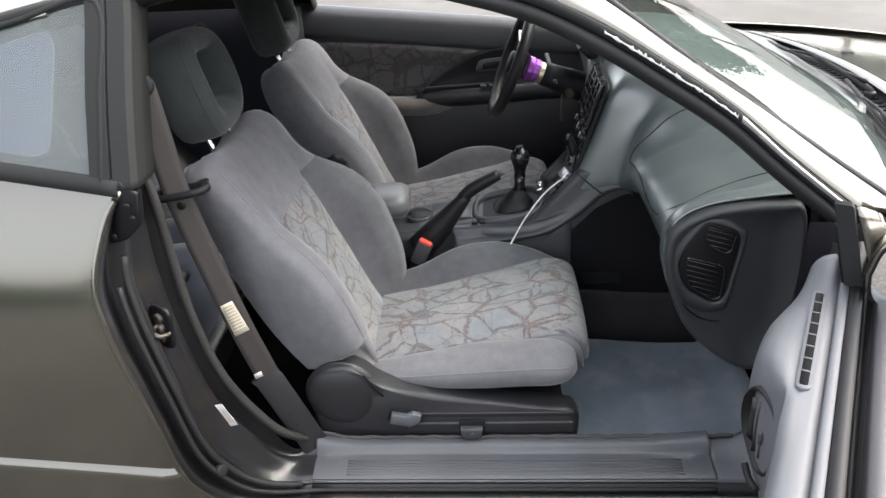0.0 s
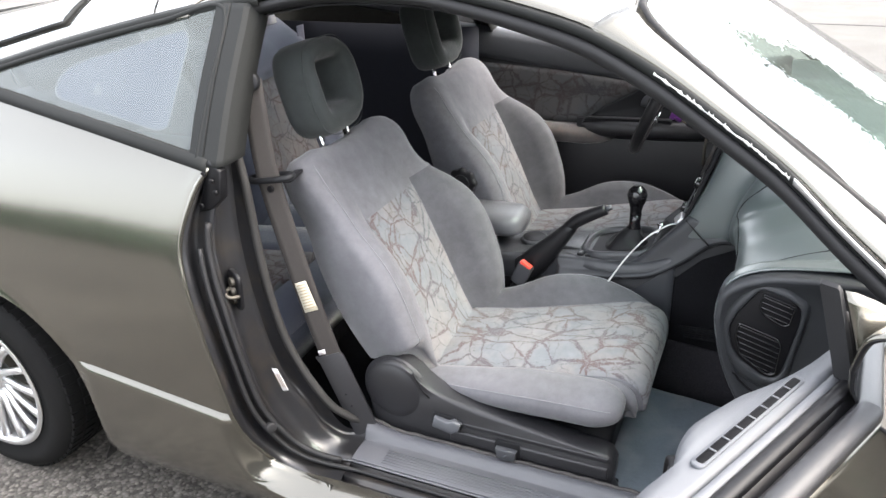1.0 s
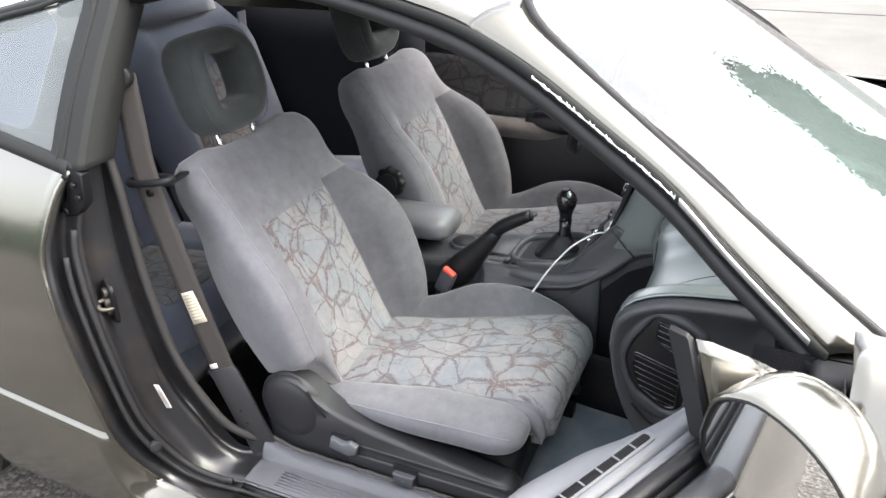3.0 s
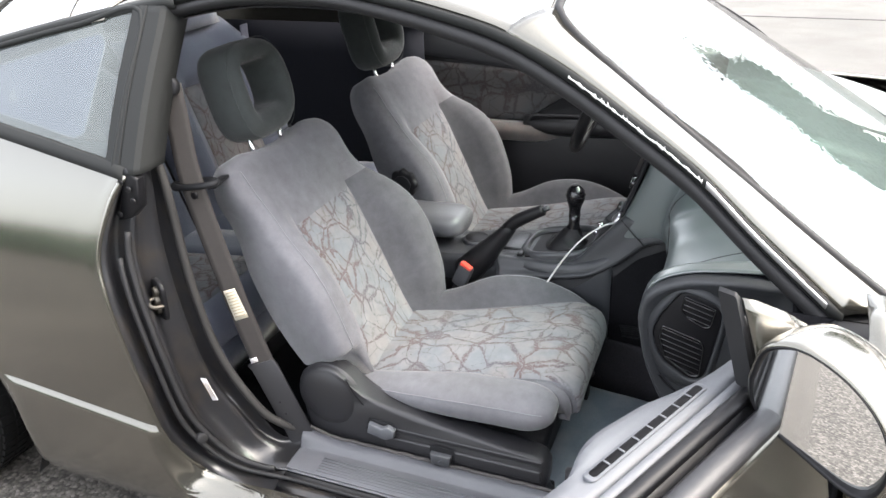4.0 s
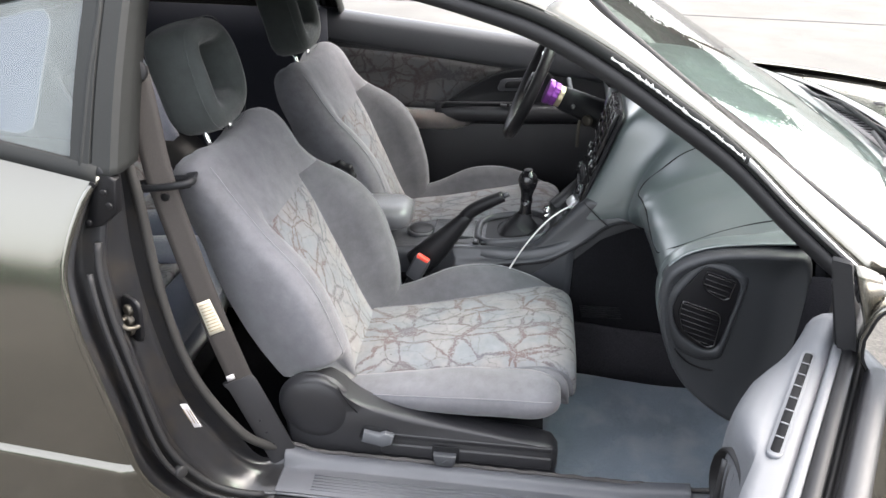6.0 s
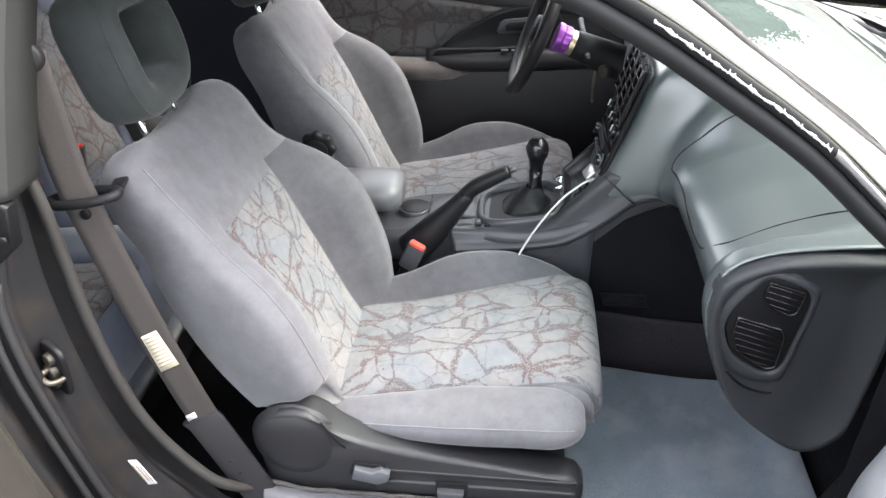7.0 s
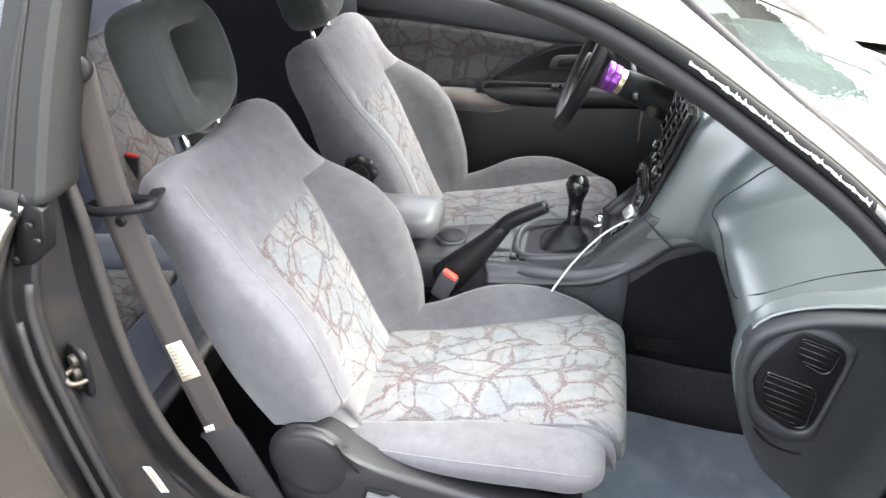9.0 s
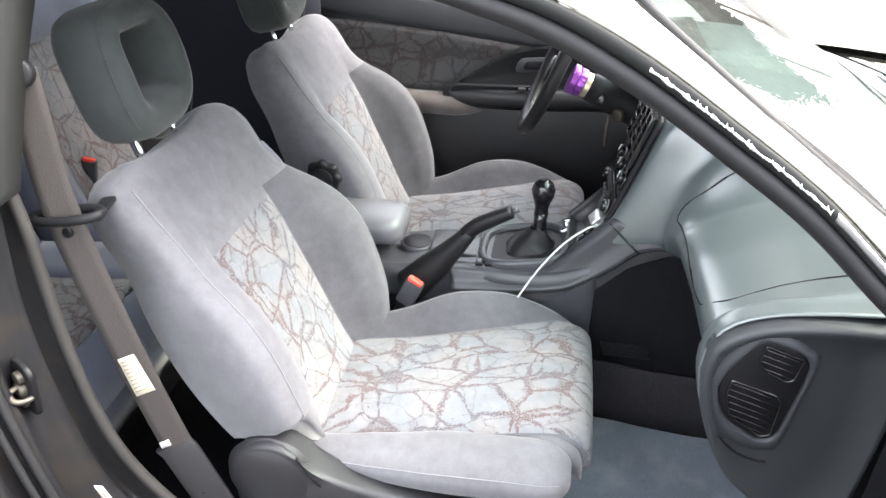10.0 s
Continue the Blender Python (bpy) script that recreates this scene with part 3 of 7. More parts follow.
tube("jamb_flange", jamb_line(0.335, 16) + [Vector((-0.236, -0.7345, 0.2665))], 0.0026, PLASTIC, car, sides=6, n=70)
tube("jamb_seal", [Vector(JE[i]) * 0.68 + Vector(JI[i]) * 0.32 + Vector((0.012, -0.004, 0.004)) for i in range(9, 54)], 0.007, RUBBER, car, sides=8)

# Black triangular closing plate at the foot of the pillar, with its screws.
plate = prism("pillar_plate", [(-0.458, 0.985), (-0.482, 0.93), (-0.502, 0.872), (-0.470, 0.880), (-0.440, 0.906), (-0.432, 0.965)], -0.788, -0.765, BLACK, car, "faded black closing plate with screws", bevel=0.005)
for x, z in ((-0.488, 0.889), (-0.447, 0.922), (-0.452, 0.945), (-0.468, 0.958)):
    disc("screw", (x, -0.792, z), (0, -1, 0), 0.006, 0.004, BLACK, plate, sides=10)

# Door striker with its two screws.
striker = thing("door_striker", (-0.455, -0.775, 0.695), "zinc door striker loop on a black pad, screwed to the jamb", "door striker")
striker.rotation_euler = (0, radians(8), radians(-28))
prism("pad", [(-0.020, -0.042), (0.020, -0.042), (0.026, 0.0), (0.020, 0.042), (-0.020, 0.042), (-0.026, 0.0)], 0.006, -0.004, BLACK, striker, axis="y", smooth_n=24, bevel=0.003)
for dz in (-0.022, 0.022):
    disc("screw", (0, -0.004, dz), (0, -1, 0), 0.011, 0.008, STEEL, striker, sides=12)
tube("loop", [(0.0, -0.002, 0.007), (0.002, -0.022, 0.007), (0.010, -0.027, 0.004), (0.019, -0.024, 0.0), (0.022, -0.011, -0.003), (0.021, 0.0, -0.003)], 0.0045, STEEL, striker, n=18)
disc("bushing", (0.0, -0.002, 0.0), (0, -1, 0), 0.013, 0.012, STEEL, striker, sides=14)
label_tag = prism("jamb_label", [(-0.392, 0.512), (-0.378, 0.514), (-0.356, 0.463), (-0.370, 0.459)], -0.7785, -0.7765, STICKER, None, bevel=0.0006)
tagged(label_tag, "small white sticker with faint print on the jamb", "sticker")
for k in range(3):
    box("print_line", (-0.380 + 0.0065 * k, -0.7790, 0.486), (0.0016, 0.0008, 0.034), INK, label_tag, bevel=0.0, turn=(0, -23, 0))
disc("rubber_bumper", (-0.402, -0.802, 0.369), (0.8, -0.55, 0.1), 0.013, 0.012, RUBBER, car, "black rubber door bumper", sides=16)

# ---------------------------------------------------------------- sill and rocker
def sill_y(z):
    """The flank's y where it runs out into the rocker."""
    near, ey = edge_near(-0.25, z)
    roll = smooth(0.036, 0.0, near)
    return table(z, SKIN) * (1 - roll) + ey * roll - 0.012 * (1 - smooth(0.005, 0.0, near))


SILL = [(-0.70, 0.165), (-0.790, 0.168)] + [(sill_y(z), z) for z in np.linspace(0.170, 0.2495, 18)] + [(-0.790, 0.2535)]
SIDE_STEP = [(-0.790, 0.2535), (-0.782, 0.247), (-0.778, 0.247), (-0.774, 0.256), (-0.764, 0.2575), (-0.757, 0.254)]
xs = np.linspace(-0.2503, 0.84, 20)


sheet("sill_corner", [[(x, -0.803 - 0.003 * t, 0.2625 - 0.012 * t), (x, -0.803 + 0.006 * t, 0.263 - 0.0105 * t), (x, -0.803 + 0.0135 * t, 0.263 - 0.0095 * t)] for t, x in ((k / 8, -0.345 + 0.104 * k / 8) for k in range(10))], PAINT, car)
sheet("rocker", [[(x, y, z) for y, z in SILL] for x in xs], PAINT, car, "champagne grey metallic rocker skin")
tube("skirt_lip", [(x, -0.80, 0.150) for x in np.linspace(-0.9, 0.8, 6)], 0.012, TRIM, car)
sheet("sill_ledge", [[(x, y, z) for y, z in SIDE_STEP] for x in np.linspace(-0.243, 0.80, 20)], JAMB, car, thick=0.002)
sheet("sill_gutter", [[(x, y, z) for y, z in [(-0.757, 0.254), (-0.754, 0.250), (-0.741, 0.252), (-0.738, 0.263)]] for x in np.linspace(-0.243, 0.78, 20)], RUBBER, car, "black rubber strip along the sill", thick=0.002)
tube("sill_lip", [(x, -0.7345, 0.2665) for x in np.linspace(-0.25, 0.78, 24)], 0.0028, LIGHT_PLASTIC, car, "bright worn sill flange", sides=8)
scuff = thing("sill_scuff_plate", (0, 0, 0.26), "grey ribbed plastic scuff plate on the door sill", "scuff plate")
prof = [(-0.731, 0.262), (-0.731, 0.270), (-0.726, 0.2725), (-0.690, 0.2755), (-0.668, 0.2755), (-0.662, 0.276), (-0.657, 0.286), (-0.650, 0.291), (-0.632, 0.294), (-0.627, 0.291), (-0.626, 0.24)]
sx = [-0.243, -0.240, -0.232, -0.21] + list(np.linspace(-0.16, 0.56, 18)) + [0.600, 0.604]
sheet("plate", [[(x, y, z - 0.26 + (0.012 if x > 0.45 and y > -0.665 else 0) * (x - 0.45) / 0.13 + max(0, -0.18 - x) * (0.25 if y > -0.665 else 0)) for y, z in prof] for x in sx], SCUFF, scuff, thick=0.002, flat_angle=60)
for k in range(6):
    y = -0.722 + 0.0075 * k
    z = 0.2728 + 0.00085 * k - 0.26 + 0.0008
    tube("rib", [(x, y, z) for x in np.linspace(-0.17, 0.54, 10)], 0.0013, SCUFF, scuff, sides=6)
rows = []
for x in np.linspace(0.603, 0.80, 16):
    k = smooth(0.64, 0.78, x)
    rows.append([(x, y - 0.012 * k * (y > -0.70), z - 0.003 + 0.10 * k * smooth(-0.75, -0.66, y)) for y, z in [(-0.739, 0.262), (-0.731, 0.270), (-0.724, 0.2735), (-0.690, 0.2760), (-0.668, 0.2775), (-0.655, 0.286), (-0.640, 0.292), (-0.628, 0.290), (-0.626, 0.20)]])
sheet("sill_foot", rows, LIGHT_PLASTIC, car, "dull grey sill end below the hinge pillar", thick=0.002)
tube("carpet_welt", [(x, -0.632 + 0.0008 * math.sin(x * 90), 0.296 + (max(0, -0.18 - x) * 0.3) + 0.0012 * math.sin(x * 140)) for x in np.linspace(-0.25, 0.66, 98)], 0.0044, WELT, car, "frayed grey carpet edge at the sill", sides=7)

# ---------------------------------------------------------------- roof, rails, pillars
rail = curve(RAIL, 60)


def inner_of(p):
    """Lower edge of the opening below the rail."""
    return Vector((p[0] - 0.004, p[1] + 0.008, p[2] - 0.040 - 0.012 * max(0, min(1, (p[0] + 0.1) / 0.4))))


def rail_rows(side, steps):
    rows = []
    for i, p in enumerate(rail):
        q = inner_of(p)
        a = Vector(p)
        rows.append([Vector((v.x, v.y * side, v.z)) for v in (a + (q - a) * t + Vector((0, -b, 0)) for t, b in steps)])
    return rows


for side in (1, -1):
    sheet("drip_trim", rail_rows(side, ((-0.05, -0.003), (0.0, 0.004), (0.16, 0.007), (0.32, 0.003), (0.36, -0.006))), TRIM, car, "faded black roof drip trim" if side > 0 else "", thick=0.003)
    sheet("rail_seal", rail_rows(side, ((0.36, -0.012), (0.42, 0.006), (0.58, 0.012), (0.75, 0.012), (0.92, 0.004), (1.0, -0.012), (0.9, -0.03), (0.5, -0.045))), RUBBER, car, "black rubber window seal" if side > 0 else "", thick=0.002)

# Ragged line where the trim's coating has peeled.
rng = random.Random(4)
fine_rail = curve(RAIL, 500)
bm = bmesh.new()
last = None
for i in range(int(0.640 * 499), int(0.814 * 499)):
    for sub in range(2):
        p = Vector(fine_rail[i]).lerp(Vector(fine_rail[i + 1]), sub / 2)
        way = (inner_of(p) - p).normalized()
        s = (i + sub / 2) * 0.21
        mid = 0.0085 + 0.0020 * noise.noise(Vector((s * 0.7, 3, 0)))
        half = 0.0007 + 0.0030 * noise.noise(Vector((s * 1.1, 0, 5))) + 0.0018 * noise.noise(Vector((s * 6, 2, 5)))
        half = max(half, 0.0003)
        o = p + Vector((0, -0.0092, 0.001))
        a = bm.verts.new(o + way * (mid - half - rng.uniform(0, 0.0012) - (rng.uniform(0.002, 0.005) if rng.random() < 0.10 else 0)))
        b = bm.verts.new(o + way * (mid + half + rng.uniform(0, 0.0020)))
        if last:
            bm.faces.new((last[0], last[1], b, a))
        last = (a, b)
tagged(part("peeled_paint", bm, PRIMER, car, "pale primer where the black coating has peeled", thick=0.0006), kind="stuff")


# Lower end of the strip, worn to bright metal.
rows = []
for i in range(int(0.818 * 499), int(0.985 * 499), 3):
    p = Vector(fine_rail[i])
    way = (inner_of(p) - p).normalized()
    half = 0.0055 + 0.0012 * noise.noise(Vector((i * 0.06, 1, 2)))
    rows.append([p + way * (0.006 + k * half) + Vector((0, -0.0088 - b, 0.001)) for k, b in ((-1.0, 0.0), (-0.5, 0.0016), (0.5, 0.0016), (1.0, 0.0))])
sheet("worn_strip", rows, ALLOY, car, "bright worn metal drip strip", thick=0.0008)


def roof_row(x, y, z):
    """Across the roof from rail to rail, with its crown."""
    return [(x + 0.05 * (1 - (t / 1.0) ** 2) * (-1 if x > 0.2 else 0) * smooth(0.1, 0.26, x), y * t * -1, z + 0.052 * (1 - abs(t) ** 2.4)) for t in np.linspace(-1, 1, 33)]


roof = curve([p for p in RAIL if p[0] < 0.34] and RAIL[:9], 22)
roof_rows = [roof_row(p[0], p[1] + 0.002, p[2] + 0.006) for p in roof if p[0] < 0.26]
lining = sheet("headlining", [[(q[0], q[1] * 0.97, q[2] - 0.045) for q in roof_row(p[0], p[1], p[2])] for p in roof if p[0] < 0.28], LINING, car, "dark grey headlining")

# Windshield, its rubber and the painted front pillars.
WS_SIDE = [(0.300, -0.510, 1.246), (0.335, -0.537, 1.211), (0.447, -0.561, 1.130), (0.557, -0.584, 1.054), (0.666, -0.606, 0.980), (0.772, -0.628, 0.908), (0.918, -0.656, 0.813)]
ws = curve(WS_SIDE, 24)


def ws_row(p, k):
    mid = Vector((p[0] + (-0.02 + 0.13 * k), 0, p[2] + 0.055 - 0.01 * k))
    out = []
    for t in np.linspace(-1, 1, 33):
        a = Vector((p[0], p[1] * -t, p[2]))
        w = 1 - abs(t) ** 2.3
        out.append((a.x + (mid.x - p[0]) * w, a.y, a.z + (mid.z - p[2]) * w))
    return out


ws_rows = [ws_row(p, i / 23) for i, p in enumerate(ws)]
roof_rows.append([(p[0] - 0.012, p[1], p[2] + 0.005) for p in ws_rows[0]])
sheet("roof", roof_rows, PAINT, car, "champagne grey metallic roof skin", thick=0.003)
pane = sheet("windshield", ws_rows, WINDSHIELD, car, "green-tinted windshield glass reflecting the sky")
pane.visible_shadow = False
border = [r[0] for r in ws_rows] + ws_rows[-1][1:] + [r[-1] for r in reversed(ws_rows[:-1])] + list(reversed(ws_rows[0][1:-1]))
tube("windshield_moulding", [Vector(b) + Vector((0, 0, 0.003)) for b in border], 0.008, RUBBER, car, "black windshield moulding", sides=8, loop=True)
for side in (1, -1):
    rows = []
    for i in range(40):
        t = i / 39
        a = Vector(curve(RAIL[7:], 40)[i])
        b = Vector(curve(WS_SIDE, 40)[i])
        b.z += 0.004
        rows.append([Vector((v.x, v.y * side, v.z)) for v in (a + Vector((0, 0, 0.0)), a.lerp(b, 0.12) + Vector((0, 0, 0.008)), a.lerp(b, 0.35) + Vector((0, 0, 0.012)), a.lerp(b, 0.7) + Vector((0, 0, 0.010)), b)])
    sheet("front_pillar", rows, PAINT, car, "champagne grey metallic windshield pillar" if side > 0 else "", thick=0.003)
    rows = []
    for i in range(30):
        a = Vector(curve(RAIL[8:], 30)[i])
        rows.append([Vector((v.x, v.y * side, v.z)) for v in (inner_of(a) + Vector((0.01, 0.02, 0.012)), a + Vector((0.035, 0.045, -0.02)), a + Vector((0.060, 0.050, -0.004)))])
    sheet("pillar_trim", rows, DARK_PLASTIC, car, "charcoal inner pillar trim" if side > 0 else "", thick=0.003)

# Rear quarter glass with the film on it, its frame and the pillars.
FILM_LINE = [(-0.908, 1.067), (-0.915, 1.077), (-0.910, 1.099), (-0.885, 1.121), (-0.827, 1.141), (-0.723, 1.168), (-0.619, 1.196), (-0.597, 1.193), (-0.585, 1.178), (-0.582, 1.118), (-0.583, 1.039), (-0.593, 1.026), (-0.618, 1.022), (-0.756, 1.042), (-0.890, 1.060)]


def on_glass(x, z):
    return -0.783 + 0.70 * (z - 0.969) + 0.01 * math.sin(max(0, min(1, (z - 0.97) / 0.28)) * math.pi) * -1


for side in (1, -1):
    o = [(-0.49, 0.976), (-0.495, 1.10), (-0.515, 1.240), (-0.66, 1.214), (-0.80, 1.184), (-0.96, 1.146), (-1.11, 1.106), (-1.20, 1.078), (-1.09, 1.060), (-0.90, 1.034), (-0.727, 1.010)]
    rows = []
    for t in np.linspace(0, 1, 30):
        x = -0.49 - 0.71 * t
        up = table(-x, [(0.49, 1.245), (0.52, 1.240), (0.66, 1.214), (0.80, 1.184), (0.96, 1.146), (1.11, 1.106), (1.20, 1.078)])
        lo = table(-x, [(0.49, 0.976), (0.727, 1.010), (0.90, 1.034), (1.09, 1.060), (1.20, 1.074)])
        rows.append([(x, on_glass(x, z) * side, z) for z in np.linspace(lo, up, 14)])
    qg = sheet("quarter_glass", rows, SIDE_GLASS, car, "smoked rear quarter glass with blue film" if side > 0 else "")
    qg.visible_shadow = False
    # film, cut short of the glass
    f = curve(FILM_LINE + [FILM_LINE[0]], 80)[:-1]
    c = f.mean(0)
    if side > 0:
        rows = [[(c[0] + (q[0] - c[0]) * k, (on_glass(0, c[1] + (q[1] - c[1]) * k) + 0.004) * side, c[1] + (q[1] - c[1]) * k) for q in f] for k in (0.02, 0.4, 0.75, 0.985)]
        sheet("window_film", rows, FILM, qg, "blue window film", ring=True)
        tear = [(-0.800, 1.075), (-0.801, 1.086), (-0.795, 1.099), (-0.787, 1.089), (-0.777, 1.075)]
        sheet("film_tear", [[(-0.79 + (x + 0.79) * k, on_glass(0, 1.084 + (z - 1.084) * k) + 0.0015, 1.084 + (z - 1.084) * k) for x, z in tear] for k in (1.0, 0.05)], FILM_EDGE, qg, "pale tear in the film", ring=True)
        tube("film_edge", [(q[0], on_glass(0, q[1]) + 0.003, q[1]) for q in f], 0.0014, FILM_EDGE, qg, sides=6, loop=True)
    rows = []
    for x in np.linspace(-0.462, -1.20, 24):
        lo = table(-x, [(0.46, 0.972), (0.49, 0.976), (0.727, 1.010), (0.90, 1.034), (1.09, 1.060), (1.20, 1.074)])
        rows.append([(x, (on_glass(0, lo + dz) - b) * side, lo + dz) for dz, b in ((0.014, 0.002), (0.012, 0.008), (0.004, 0.010), (-0.008, 0.008), (-0.011, 0.002))])
    sheet("glass_sill_trim", rows, TRIM, qg, "faded black strip below the glass" if side > 0 else "", thick=0.003)
    frame_line = [(q[0], (on_glass(0, q[1]) - 0.004) * side, q[1]) for q in curve(o + [o[0]], 90)[:-1]]
    tube("quarter_glass_seal", frame_line, 0.006, TRIM, qg, "faded black glass seal" if side > 0 else "", sides=8, loop=True)
    # upright pillar cover between the door glass and the quarter glass
    rows = []
    for t in np.linspace(0, 1, 24):
        z = 0.972 + (1.250 - 0.972) * t
        y = on_glass(0, z) - 0.006
        x = -0.452 - 0.024 * t - 0.02 * max(0, t - 0.85)
        rows.append([(x + 0.020, (y + 0.078) * side, z), (x + 0.023, (y + 0.03) * side, z), (x + 0.020, (y + 0.008) * side, z), (x + 0.012, y * side, z), (x - 0.016, (y - 0.002) * side, z), (x - 0.019, (y + 0.005) * side, z), (x - 0.023, (y - 0.002) * side, z), (x - 0.055, y * side, z), (x - 0.058, (y + 0.014) * side, z)])
    sheet("pillar_cover", rows, TRIM, car, "faded black pillar cover" if side > 0 else "", thick=0.003, flat_angle=22)
    # body between glass and roof, down to the tail
    rows = []
    for x in np.linspace(-0.60, -2.0, 30):
        up = table(-x, [(0.46, 1.262), (0.52, 1.252), (0.66, 1.226), (0.80, 1.196), (0.96, 1.158), (1.11, 1.118), (1.25, 1.085), (1.6, 1.02), (2.0, 0.96)])
        lo = table(-x, [(0.46, 1.245), (0.52, 1.236), (0.66, 1.212), (0.80, 1.182), (0.96, 1.144), (1.11, 1.104), (1.20, 1.076), (1.25, 1.062), (1.6, 1.0), (2.0, 0.9)])
        yo = on_glass(0, lo)
        rows.append([(x, (yo - 0.004) * side, lo), (x, (yo + 0.004) * side, (lo + up) / 2), (x, (on_glass(0, up) + 0.006) * side, up + 0.004)])
    sheet("rear_pillar", rows, PAINT, car, "champagne grey metallic rear pillar" if side > 0 else "", thick=0.003)
    # black trim along the upper edge of the quarter glass
    rows = []
    for x in np.linspace(-0.44, -1.22, 30):
        up = table(-x, [(0.46, 1.262), (0.52, 1.252), (0.66, 1.226), (0.80, 1.196), (0.96, 1.158), (1.11, 1.118), (1.25, 1.085)])
        yo = on_glass(0, up)
        rows.append([(x, (yo + 0.004) * side, up + 0.006), (x, (yo - 0.008) * side, up), (x, (yo - 0.010) * side, up - 0.008), (x, (yo - 0.006) * side, up - 0.018)])
    sheet("quarter_trim", rows, TRIM, car, thick=0.003)

# Rear of the roof and the tailgate with its glass.
UPPER = [(0.46, 1.262), (0.52, 1.252), (0.66, 1.226), (0.80, 1.196), (0.96, 1.158), (1.11, 1.118), (1.25, 1.085), (1.6, 1.02), (2.0, 0.96)]


def tail(x, s, lift=0.0):
    z = table(-x, UPPER)
    y = on_glass(0, z) + 0.004
    return (x, -y * s, z + 0.005 + lift + (0.058 + 0.080 * smooth(-0.55, -1.1, x)) * (1 - abs(s) ** 2.6))


def gap(s):
    return -0.69 - 0.22 * (1 - s * s)


cols = [-1, -0.985, -0.96, -0.92, -0.88] + list(np.linspace(-0.84, 0.84, 25)) + [0.88, 0.92, 0.96, 0.985, 1]
sheet("rear_roof", [[tail(-0.60 + (gap(s) + 0.60) * v, s) for s in cols] for v in np.linspace(0, 1, 6)], PAINT, car, "champagne grey metallic roof end", thick=0.003)
vs_ = list(np.linspace(0, 1, 36))
gate = [[tail(gap(s) - 0.007 + (-1.98 - gap(s)) * v, s) for s in cols] for v in vs_]
sheet("tailgate_skin", gate, PAINT, car, "champagne grey metallic tailgate", thick=0.003, keep=lambda i, j: not (7 <= i < 31 and 4 <= j < len(cols) - 5))
pane = sheet("rear_window", [[tail(gap(s) - 0.007 + (-1.98 - gap(s)) * v, s, 0.002) for s in cols[4:-4]] for v in vs_[7:32]], REAR_GLASS, car, "dark rear window glass")
pane.visible_shadow = False
rim = [gate[7][j] for j in range(4, len(cols) - 4)] + [gate[i][-5] for i in range(8, 31)] + [gate[31][j] for j in range(len(cols) - 5, 3, -1)] + [gate[i][4] for i in range(30, 7, -1)]
tube("rear_window_rim", [Vector(p) + Vector((0, 0, 0.003)) for p in rim], 0.006, TRIM, car, sides=6, loop=True)
rows = []
for k, z in ((0, 0.25), (0.02, 0.35), (0.05, 0.55), (0.02, 0.75), (0, 0.96)):
    rows.append([(-2.0 - k - 0.12 * (1 - (y / 0.86) ** 2), y, z) for y in np.linspace(-0.84, 0.84, 13)])
sheet("rear_bumper", rows, PAINT, car, thick=0.003)
sheet("rear_deck", [[(-1.9, y, 0.985), (-2.02, y, 0.96)] for y in np.linspace(-0.75, 0.75, 8)], PAINT, car, thick=0.003)


